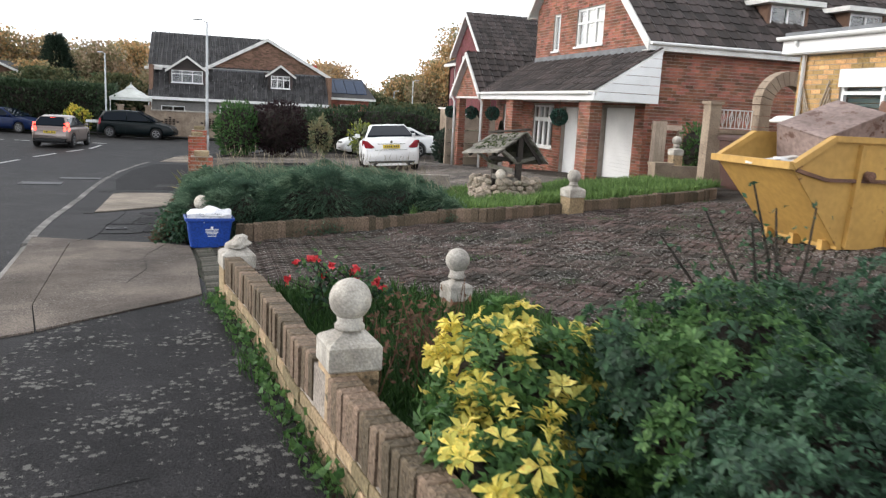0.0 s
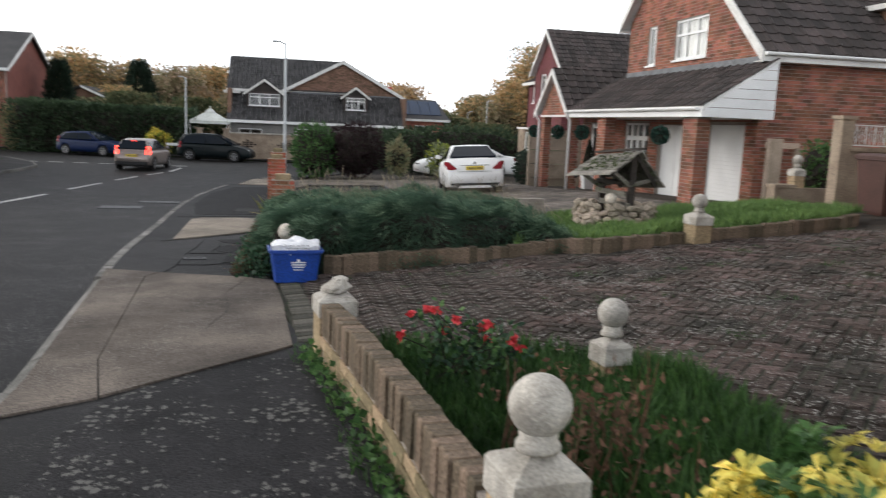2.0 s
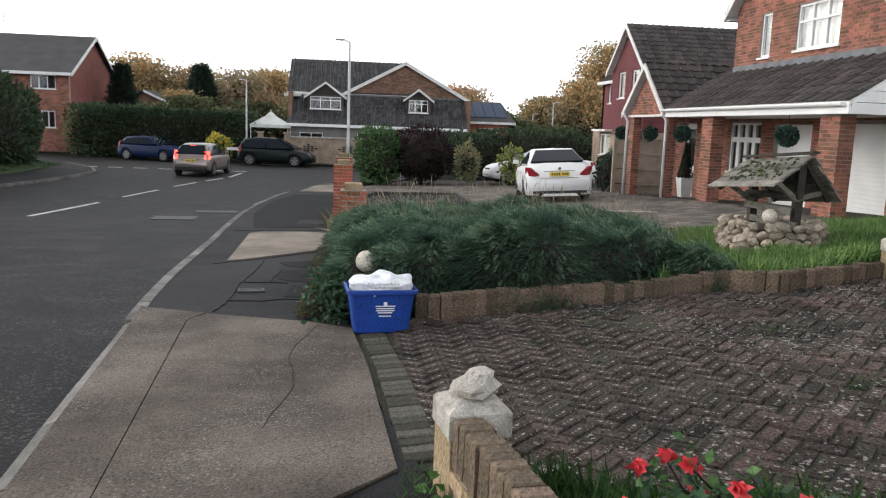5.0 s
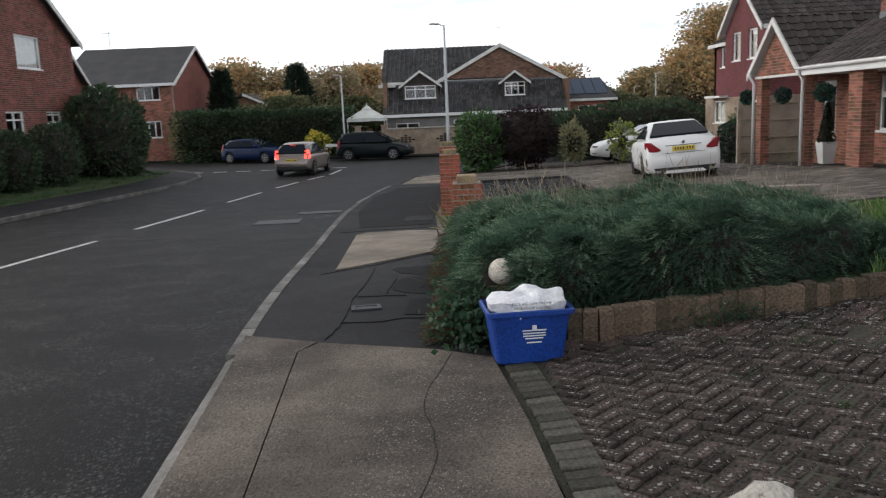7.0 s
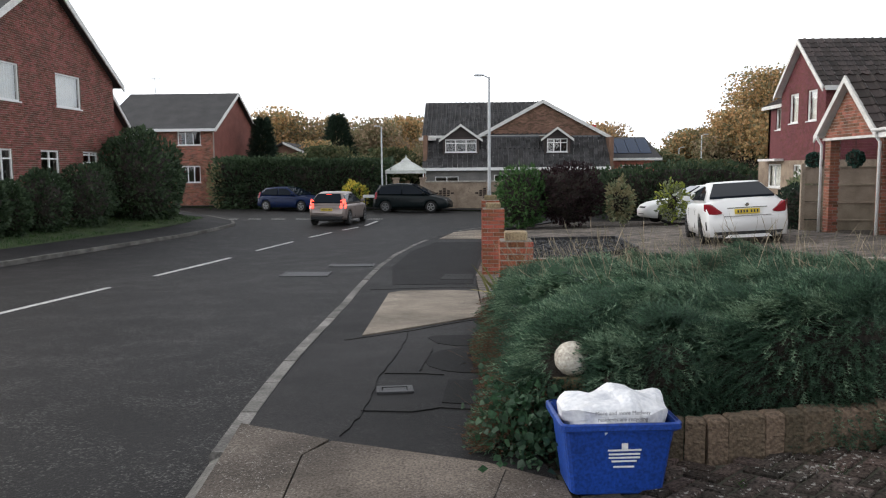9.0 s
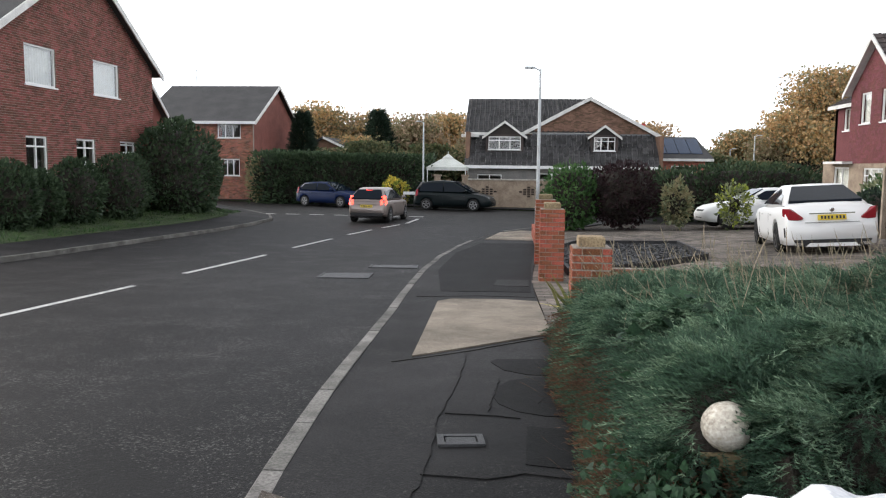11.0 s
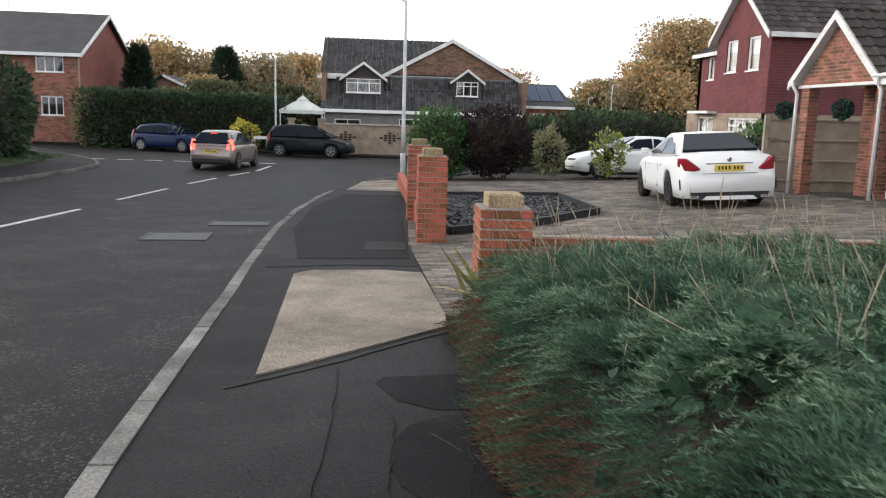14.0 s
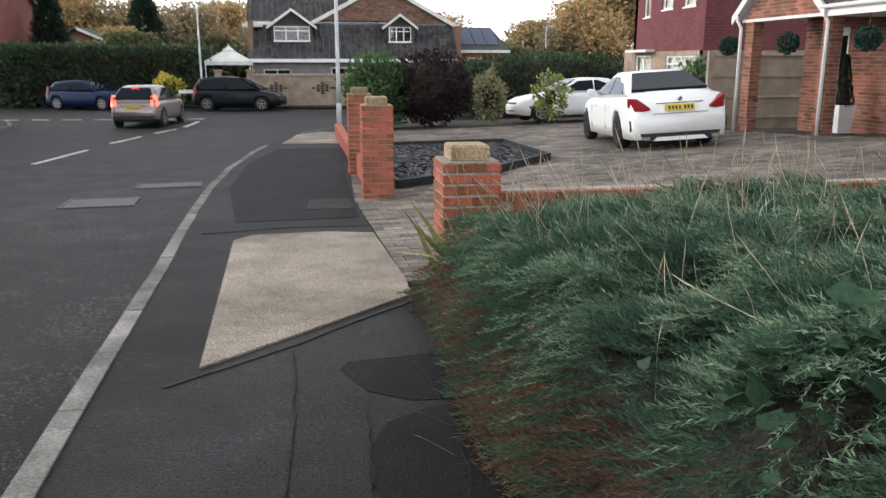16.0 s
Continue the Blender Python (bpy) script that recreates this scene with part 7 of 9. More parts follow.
        for x in (xm - 0.02, xd - 0.12, xa + 0.12):
            if axles[0] + 0.3 < x < axles[1] - 0.2:
                part("door_gap", Mesh().beam(M4 @ Vector((x, s * (hw - 0.004), 0.34)), M4 @ Vector((x, s * (hw * 0.985 - 0.002), 0.82)), 0.012, 0.012, (1, 0, 0)), TRIM, t)
        for a in axles:
            wm = M4 @ Matrix.Translation((a, s * (hw - 0.115), wr))
            wh = Mesh()
            prof = [(wr * 0.64, -0.10), (wr * 0.93, -0.105), (wr, -0.07), (wr, 0.07), (wr * 0.93, 0.105), (wr * 0.64, 0.10)]
            wh.rings([[wm @ Vector((r_ * math.cos(k * math.pi / 12), h_, r_ * math.sin(k * math.pi / 12))) for k in range(24)] for r_, h_ in prof])
            wheel = part("wheel", wh, TYRE, t, smooth=True)
            rm = Mesh()
            rm.rings([[wm @ Vector((r_ * math.cos(k * math.pi / 12), s * h_, r_ * math.sin(k * math.pi / 12))) for k in range(24)] for r_, h_ in ((wr * 0.66, 0.085), (wr * 0.66, 0.104), (wr * 0.58, 0.104), (wr * 0.56, 0.075), (0.05, 0.07))])
            for k in range(5):
                a_ = 2 * math.pi * k / 5 + 0.3
                d_ = Vector((math.cos(a_), 0, math.sin(a_)))
                rm.beam(wm @ (d_ * 0.03 + Vector((0, s * 0.095, 0))), wm @ (d_ * wr * 0.62 + Vector((0, s * 0.095, 0))), 0.05, 0.025, M4.to_3x3() @ Vector((0, 1, 0)))
            part("rim", rm, rim, wheel)
    # rear end
    zl = dz_at(0.1)
    for s in (-1, 1):
        if kind == "saloon":
            lamp = Mesh().rings([[M4 @ Vector((x_, s * y_, z_)) for x_, y_, z_ in ((xo, yo, zlo), (xo, yo, zhi), (xi, yi, zhi), (xi, yi, zlo))] for xo, yo, xi, yi, zlo, zhi in ((-0.012, 0.53, 0.10, 0.53, 0.725, 0.755), (0.000, 0.64, 0.12, 0.64, 0.705, 0.845), (0.050, 0.80, 0.16, 0.72, 0.71, 0.945), (0.24, 0.893, 0.30, 0.82, 0.80, 0.95))])
        else:
            lamp = Mesh().hexa([M4 @ Vector(p) for p in ((0.02, s * 0.60, 0.78), (0.14, s * hw * 0.93, 0.76), (0.3, s * hw * 0.96, 0.80), (0.12, s * 0.60, 0.80), (0.16, s * 0.60, 1.12), (0.20, s * hw * 0.86, 1.16), (0.34, s * hw * 0.88, 1.16), (0.24, s * 0.60, 1.12))])
        bevel(part("tail_lamp", lamp, RED_LIT if lit else RED_LENS, t), 0.02)
    if kind != "saloon":
        part("high_brake_lamp", Mesh().hexa([M4 @ Vector(p) for p in ((xb - 0.10, -0.14, zb_ - 0.06), (xb - 0.06, -0.14, zb_ - 0.06), (xb - 0.06, 0.14, zb_ - 0.06), (xb - 0.10, 0.14, zb_ - 0.06), (xb - 0.08, -0.14, zb_ - 0.02), (xb - 0.02, -0.14, zb_ - 0.02), (xb - 0.02, 0.14, zb_ - 0.02), (xb - 0.08, 0.14, zb_ - 0.02))]), RED_LIT if lit else RED_LENS, t)
    pz = 0.70 if kind == "saloon" else 0.66
    plate = part("number_plate", Mesh().hexa([M4 @ Vector(p) for p in ((-0.012, -0.26, pz), (0.03, -0.26, pz), (0.03, 0.26, pz), (-0.012, 0.26, pz), (0.01, -0.26, pz + 0.11), (0.05, -0.26, pz + 0.11), (0.05, 0.26, pz + 0.11), (0.01, 0.26, pz + 0.11))]), YPLATE, t)
    for k in range(7):
        y = 0.19 - k * 0.062 - (0.03 if k > 3 else 0)
        part("plate_character", Mesh().hexa([M4 @ Vector(p) for p in ((-0.012, y - 0.018, pz + 0.025), (0.0, y - 0.018, pz + 0.025), (0.0, y + 0.018, pz + 0.025), (-0.012, y + 0.018, pz + 0.025), (0.0, y - 0.018, pz + 0.085), (0.012, y - 0.018, pz + 0.085), (0.012, y + 0.018, pz + 0.085), (0.0, y + 0.018, pz + 0.085))]), TRIM, plate)
    part("boot_trim", Mesh().beam(M4 @ Vector((0.028, -0.42, pz + 0.135)), M4 @ Vector((0.028, 0.42, pz + 0.135)), 0.02, 0.02), CHROME if kind == "saloon" else paint, t)
    dz_ = 0.115 if kind == "saloon" else 0.0
    part("rear_diffuser", Mesh().hexa([M4 @ Vector(p) for p in ((-0.016, -0.66, 0.30 - dz_), (0.2, -0.70, 0.28 - dz_), (0.2, 0.70, 0.28 - dz_), (-0.016, 0.66, 0.30 - dz_), (-0.018, -0.72, 0.43 - dz_), (0.2, -0.80, 0.43 - dz_), (0.2, 0.80, 0.43 - dz_), (-0.018, 0.72, 0.43 - dz_))]), TRIM, t)
    if kind == "saloon":
        part("diffuser_blade", Mesh().hexa([M4 @ Vector(p) for p in ((-0.026, -0.50, 0.175), (0.15, -0.50, 0.175), (0.15, 0.50, 0.175), (-0.026, 0.50, 0.175), (-0.031, -0.42, 0.245), (0.15, -0.42, 0.245), (0.15, 0.42, 0.245), (-0.031, 0.42, 0.245))]), paint, t, "white lower bumper blade")
        for s in (-1, 1):
            part("exhaust_tip", Mesh().hexa([M4 @ Vector(p) for p in ((-0.03, s * 0.56, 0.20), (0.1, s * 0.56, 0.20), (0.1, s * 0.68, 0.20), (-0.03, s * 0.68, 0.20), (-0.03, s * 0.55, 0.255), (0.1, s * 0.55, 0.255), (0.1, s * 0.70, 0.255), (-0.03, s * 0.70, 0.255))]), CHROME, t)
            part("bumper_vent", Mesh().beam(M4 @ Vector((0.10, s * 0.868, 0.36)), M4 @ Vector((0.13, s * 0.872, 0.55)), 0.02, 0.02, (1, 0, 0)), TRIM, t)
        part("boot_gap", Mesh().beam(M4 @ Vector((-0.008, -0.50, 0.655)), M4 @ Vector((-0.008, 0.50, 0.655)), 0.012, 0.008), TRIM, t)
        part("badge", Mesh().lathe(M4 @ Vector((0.02, 0, 0.905)), [(0.03, -0.012), (0.045, -0.008), (0.045, 0.02), (0.03, 0.03)], 16, "y"), CHROME, t)
    # front end
    zf = dz_at(L - 0.25)
    for s in (-1, 1):
        hl = Mesh().hexa([M4 @ Vector(p) for p in ((L - 0.06, s * 0.46, 0.58), (L - 0.38, s * hw * 0.90, 0.62), (L - 0.44, s * hw * 0.90, 0.62), (L - 0.2, s * 0.46, 0.58), (L - 0.13, s * 0.46, zf - 0.06), (L - 0.42, s * hw * 0.88, zf - 0.02), (L - 0.5, s * hw * 0.88, zf - 0.02), (L - 0.26, s * 0.46, zf - 0.06))])
        bevel(part("headlamp", hl, CLEAR, t), 0.02)
        part("lower_intake", Mesh().hexa([M4 @ Vector(p) for p in ((L - 0.06, s * 0.40, 0.30), (L - 0.27, s * hw * 0.80, 0.30), (L - 0.35, s * hw * 0.80, 0.30), (L - 0.2, s * 0.40, 0.30), (L - 0.03, s * 0.40, 0.46), (L - 0.25, s * hw * 0.82, 0.46), (L - 0.35, s * hw * 0.82, 0.46), (L - 0.2, s * 0.40, 0.46))]), TRIM, t)
    part("grille", Mesh().hexa([M4 @ Vector(p) for p in ((L - 0.12, -0.36, 0.36), (L + 0.004, -0.34, 0.36), (L + 0.004, 0.34, 0.36), (L - 0.12, 0.36, 0.36), (L - 0.2, -0.38, 0.66), (L - 0.035, -0.36, 0.66), (L - 0.035, 0.36, 0.66), (L - 0.2, 0.38, 0.66))]), TRIM, t)
    return t


def paint(name, col, metal=0.0):
    return plain(name, col, 0.35, metal, coat=0.10, spec=0.2)


def standing(x, y, rz, f):
    """The pose of a car with the middle of its rear bumper at x, y, on the ground f."""
    c, s = math.cos(radians(rz)), math.sin(radians(rz))
    z0, z1 = f(x + c, y + s), f(x + 3.8 * c, y + 3.8 * s)
    lft_, rgt_ = f(x + 2 * c - 0.8 * s, y + 2 * s + 0.8 * c), f(x + 2 * c + 0.8 * s, y + 2 * s - 0.8 * c)
    return pose(x, y, z0 - (z1 - z0) / 2.8, 0, 0, rz) @ pose(0, 0, 0, math.degrees(math.atan((lft_ - rgt_) / 1.6)), -math.degrees(math.atan((z1 - z0) / 2.8)), 0)


SALOON = dict(L=4.69, hw=0.905, deck=((0, 0.62), (0.03, 0.92), (0.10, 1.00), (0.55, 1.05), (1.0, 1.03), (2.4, 0.98), (3.3, 0.98), (3.7, 0.93), (4.3, 0.82), (4.55, 0.72), (4.69, 0.52)), roof=((0.62, 1.06), (1.35, 1.385), (2.55, 1.395), (3.35, 1.0)), axles=(1.06, 3.90), belt=(0.92, 0.88))
HATCH = dict(L=4.25, hw=0.88, deck=((0, 0.60), (0.03, 0.92), (0.12, 0.99), (0.5, 1.0), (2.4, 0.96), (3.1, 0.98), (3.5, 0.92), (4.0, 0.80), (4.15, 0.70), (4.25, 0.5)), roof=((0.10, 1.0), (0.55, 1.40), (2.2, 1.44), (3.15, 0.98)), axles=(0.78, 3.42), wr=0.32, belt=(0.93, 0.86), kind="hatch")
MPV = dict(L=4.5, hw=0.90, deck=((0, 0.60), (0.03, 0.95), (0.12, 1.05), (0.5, 1.06), (2.4, 1.02), (3.3, 1.02), (3.7, 0.95), (4.25, 0.82), (4.4, 0.7), (4.5, 0.5)), roof=((0.10, 1.06), (0.40, 1.56), (2.3, 1.62), (3.5, 1.03)), axles=(0.82, 3.55), wr=0.33, belt=(0.98, 0.9), kind="hatch")
WHITE_CAR = paint("white_car_paint", (0.80, 0.80, 0.79))
hd = radians(81.4)
car(standing(5.64 - 1.06 * math.cos(hd), 24.88 - 1.06 * math.sin(hd), 81.4, land), WHITE_CAR, "white saloon car parked on the block-paved drive", rim=ALLOY_DARK, **SALOON)
car(standing(10.55, 37.4, 184, land), WHITE_CAR, "white saloon car parked beside the tile-hung house", **SALOON)
hd = radians(84)
car(standing(-6.97 - 0.78 * math.cos(hd), 41.1 - 0.78 * math.sin(hd), 84, road_z), paint("bronze_grey_paint", (0.30, 0.255, 0.235), 0.6), "bronze grey hatchback waiting at the junction, brake lamps lit", lit=True, **HATCH)
car(standing(-6.40, 52.75, -12, road_z), paint("dark_green_black_paint", (0.005, 0.009, 0.010)), "dark people carrier parked at the far kerb", **MPV)
car(standing(-13.8, 55.35, -24, road_z), paint("dark_blue_paint", (0.006, 0.016, 0.060)), "dark blue hatchback parked by the far hedge", **HATCH)

# ---- plants ----
rng = np.random.default_rng(7)


def frames_for(d, r):
    """Side and normal vectors for directions d with a random roll."""
    d = d / np.linalg.norm(d, axis=1, keepdims=True)
    a = rng.normal(size=d.shape) if r is None else np.broadcast_to(np.array(r, float), d.shape) + rng.normal(scale=0.25, size=d.shape)
    s = np.cross(d, a)
    s /= np.linalg.norm(s, axis=1, keepdims=True) + 1e-9
    return d, s, np.cross(s, d)


def scatter(name, tv, tf, pos, dirs, size, material, parent=None, up=None, label="", category="", kind="stuff"):
    """Many copies of one small shape joined in one mesh: x across, y along the direction, z off it."""
    tv, tf = np.array(tv, float), np.array(tf, int)
    d, s, n = frames_for(np.asarray(dirs, float), up)
    size = np.broadcast_to(np.asarray(size, float), (len(pos),))
    V = pos[:, None, :] + size[:, None, None] * (tv[None, :, 0:1] * s[:, None, :] + tv[None, :, 1:2] * d[:, None, :] + tv[None, :, 2:3] * n[:, None, :])
    Fc = tf[None, :, :] + (np.arange(len(pos)) * len(tv))[:, None, None]
    V, Fc = V.reshape(-1, 3), Fc.reshape(-1, 3)
    me = bpy.data.meshes.new(name)
    me.vertices.add(len(V))
    me.vertices.foreach_set("co", V.ravel())
    me.loops.add(Fc.size)
    me.loops.foreach_set("vertex_index", Fc.ravel())
    me.polygons.add(len(Fc))
    me.polygons.foreach_set("loop_start", np.arange(0, Fc.size, 3))
    me.materials.append(material)
    me.update(calc_edges=True)
    ob = new(name, me)
    if parent is not None:
        ob.parent = parent
        if parent.parent is None:
            ob.matrix_parent_inverse = parent.matrix_basis.inverted()
        return tagged(ob, kind=kind)
    return tagged(ob, label, category, kind=kind)


LEAF = ([(0, 0, 0), (0.28, 0.45, 0.10), (0, 1.0, -0.12), (-0.28, 0.45, 0.10), (0, 0.5, 0)], [(0, 1, 4), (1, 2, 4), (2, 3, 4), (3, 0, 4)])
SLIM = ([(0, 0, 0), (0.19, 0.5, 0.08), (0, 1.0, -0.16), (-0.19, 0.5, 0.08), (0, 0.5, -0.02)], [(0, 1, 4), (1, 2, 4), (2, 3, 4), (3, 0, 4)])
BROAD = ([(0, 0, 0), (0.5, 0.4, 0.12), (0, 1.0, -0.1), (-0.5, 0.4, 0.12), (0, 0.5, 0)], [(0, 1, 4), (1, 2, 4), (2, 3, 4), (3, 0, 4)])
BLADE = ([(-0.05, 0, 0), (0.05, 0, 0), (0.03, 0.6, 0.06), (-0.03, 0.6, 0.06), (0, 1.0, 0.22)], [(0, 1, 2), (0, 2, 3), (3, 2, 4)])
STALK = ([(-0.004, 0, 0), (0.004, 0, 0), (0.003, 0.7, 0.05), (-0.003, 0.7, 0.05), (0.011, 0.85, 0.09), (0.0, 1.0, 0.14)], [(0, 1, 2), (0, 2, 3), (3, 2, 4), (3, 4, 5)])
fv, ff_ = [(-0.02, 0, 0), (0.02, 0, 0), (0, 1.0, -0.30)], [(0, 1, 2)]
for k_ in range(4):
    yy = 0.12 + 0.20 * k_
    for s_ in (-1, 1):
        b_ = len(fv)
        zc = -0.30 * yy * yy
        w_ = 0.20 * (1 - 0.5 * yy)
        fv += [(0, yy, zc), (0, yy + 0.06, zc - 0.01), (s_ * w_, yy + 0.30, zc - 0.06 + 0.07 * (k_ % 2)), (s_ * w_ * 0.35, yy + 0.20, zc + 0.02)]
        ff_ += [(b_, b_ + 2, b_ + 3), (b_, b_ + 3, b_ + 1)]
FROND = (fv, ff_)
# a feathery juniper plume: slim sprigs set spirally along a drooping stem
pv, pf = [(-0.012, 0, 0), (0.012, 0, 0), (0, 1.0, -0.26)], [(0, 1, 2)]
for k_ in range(15):
    yy = 0.06 + 0.86 * k_ / 14
    a_ = k_ * 2.4
    zc = -0.26 * yy * yy
    l_ = 0.33 * (1.05 - 0.55 * yy)
    cx_, cz_ = math.cos(a_), 0.75 * math.sin(a_)
    b_ = len(pv)
    pv += [(0, yy - 0.025, zc), (0.034 * -cz_, yy + 0.04, zc + 0.034 * cx_), (cx_ * l_ * 0.62, yy + l_ * 0.85, zc + cz_ * l_ * 0.62)]
    pf.append((b_, b_ + 1, b_ + 2))
PLUME = (pv, pf)
# a whorl of seven leaves about its stem's end
hv, hf = [], []
for k_ in range(7):
    a_ = 2 * math.pi * k_ / 7 + 0.3 * (k_ % 2)
    c_, s_, l_ = math.cos(a_), math.sin(a_), 1.0 - 0.25 * (k_ % 3) / 2
    b_ = len(hv)
    for u_, v_, w_ in ((0.03, 0.0, 0.0), (0.55, 0.20, 0.30), (1.0, 0.0, 0.20), (0.55, -0.20, 0.30), (0.58, 0.0, 0.24)):
        hv.append(((u_ * c_ - v_ * s_) * l_, w_ * l_ * (1 + 0.5 * (k_ % 2)), (u_ * s_ + v_ * c_) * l_))
    hf += [(b_, b_ + 1, b_ + 4), (b_ + 1, b_ + 2, b_ + 4), (b_ + 2, b_ + 3, b_ + 4), (b_ + 3, b_, b_ + 4)]
WHORL = (hv, hf)


def leaf_mat(name, c, c2=None, rough=0.6, through_=0.35, vary=(0.55, 1.4)):
    """A leaf that lets part of the light through."""
    fresh = name not in MATS
    m = mat(name, c, c2, rough, 1.4, 0, rand="island", spec=0.3, vary=vary)
    if fresh:
        nt = m.node_tree
        p = nt.nodes["Principled BSDF"]
        tl = nt.nodes.new("ShaderNodeBsdfTranslucent")
        mx = nt.nodes.new("ShaderNodeMixShader")
        mx.inputs[0].default_value = through_
        nt.links.new(p.inputs["Base Color"].links[0].from_socket, tl.inputs["Color"])
        nt.links.new(p.outputs[0], mx.inputs[1])
        nt.links.new(tl.outputs[0], mx.inputs[2])
        nt.links.new(mx.outputs[0], nt.nodes["Material Output"].inputs["Surface"])
    return m


JUN = leaf_mat("juniper_green", (0.085, 0.150, 0.095), (0.046, 0.092, 0.058))
JUN2 = leaf_mat("juniper_tips", (0.21, 0.30, 0.195), (0.13, 0.20, 0.13))
DEAD = leaf_mat("dead_brown_foliage", (0.17, 0.098, 0.060), (0.095, 0.056, 0.036), 0.9)
STRAW = leaf_mat("dry_grass_stalk", (0.34, 0.295, 0.205), (0.24, 0.20, 0.14), 0.8)
DEAD_TWIG = mat("dead_brown_twig", (0.20, 0.125, 0.080), (0.11, 0.070, 0.046), 0.9, 3.0, 0, rand="island")
# bark and stems; on bush cores its darkness also paints the inner shade
TWIG = mat("twig_and_bush_shade", (0.035, 0.028, 0.020), (0.018, 0.015, 0.012), 0.95, 6.0, 0.8, bump_dist=0.04)
HEDGE = leaf_mat("hedge_green", (0.058, 0.092, 0.046), (0.036, 0.060, 0.030))
GREEN = leaf_mat("mid_green_leaf", (0.080, 0.165, 0.050), (0.050, 0.11, 0.034))
DARKLEAF = leaf_mat("dark_green_leaf", (0.046, 0.098, 0.050), (0.028, 0.064, 0.033))
PURPLE = leaf_mat("purple_brown_leaf", (0.040, 0.020, 0.022), (0.024, 0.013, 0.015))
CREAMY = leaf_mat("variegated_leaf", (0.26, 0.28, 0.16), (0.14, 0.17, 0.09))
YELLOW = leaf_mat("yellow_leaf", (0.62, 0.50, 0.08), (0.50, 0.42, 0.07))
LIME = leaf_mat("lime_leaf", (0.30, 0.34, 0.06), (0.20, 0.25, 0.05))
ORANGE = leaf_mat("autumn_orange_leaf", (0.60, 0.40, 0.20), (0.46, 0.30, 0.14), 0.8, vary=(0.85, 1.12))
RUSSET = leaf_mat("autumn_russet_leaf", (0.44, 0.335, 0.22), (0.33, 0.245, 0.16), 0.8, vary=(0.85, 1.12))
OLIVE = leaf_mat("autumn_olive_leaf", (0.30, 0.27, 0.15), (0.21, 0.19, 0.105), 0.8, vary=(0.85, 1.12))
FARGREEN = leaf_mat("dull_far_green", (0.095, 0.120, 0.055), (0.062, 0.082, 0.040), 0.8, vary=(0.8, 1.2))
FAROLIVE = leaf_mat("dull_far_olive", (0.17, 0.165, 0.08), (0.11, 0.11, 0.055), 0.8, vary=(0.8, 1.2))
CONIF = leaf_mat("conifer_green", (0.034, 0.056, 0.036), (0.022, 0.038, 0.026))
PALEYELLOW = leaf_mat("pale_yellow_leaf", (0.72, 0.62, 0.13), (0.60, 0.53, 0.16))
DEEPLEAF = leaf_mat("deep_evergreen_leaf", (0.052, 0.108, 0.062), (0.032, 0.070, 0.042))
REDROSE = plain("red_rose_petal", (0.55, 0.035, 0.045), 0.6)

# spreading juniper between drive and pavement
def jun_h(x, y):
    """Height of the juniper's top above the land, 0 outside."""
    e = min((x - (-0.46 + 0.05 * math.sin(y * 2.2))) / 0.45, (3.7 + 0.35 * max(0, y - 12.2) - x - 0.2 * math.sin(y * 1.7)) / 0.7, (y - (10.32 + 0.12 * max(0, x - 0.2) + 0.10 * math.sin(x * 3) + (0.32 if x < 0.12 else 0))) / 0.30, (15.85 - y) / 0.6)
    if e <= 0:
        return 0.0
    e = min(1, e)
    e = 1 - (1 - e) ** 2.2
    n_ = 0.19 * noise.noise(Vector((x * 1.1, y * 1.1, 1.0))) + 0.17 * noise.noise(Vector((x * 2.6, y * 2.6, 4.0))) + 0.05 * noise.noise(Vector((x * 7, y * 7, 2.0)))
    return e * (0.67 + n_ - 0.13 * max(0, x - 1.6))


juniper = thing("juniper_bush", (1.9, 13, land(1.9, 13)), "broad spreading blue-green juniper with dead brown patches", "shrub")
# solid sheet for the inner twigs, shade between sprays put into its dark colour
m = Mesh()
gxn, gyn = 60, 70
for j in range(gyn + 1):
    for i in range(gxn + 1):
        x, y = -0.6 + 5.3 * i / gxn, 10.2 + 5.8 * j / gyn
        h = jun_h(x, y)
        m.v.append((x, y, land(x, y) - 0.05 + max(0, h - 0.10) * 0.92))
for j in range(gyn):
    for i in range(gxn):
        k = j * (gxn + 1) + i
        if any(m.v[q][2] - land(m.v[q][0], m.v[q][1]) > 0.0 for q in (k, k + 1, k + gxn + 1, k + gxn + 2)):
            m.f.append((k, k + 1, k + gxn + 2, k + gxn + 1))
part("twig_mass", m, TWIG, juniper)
pos, dr, sz, kindv = [], [], [], []
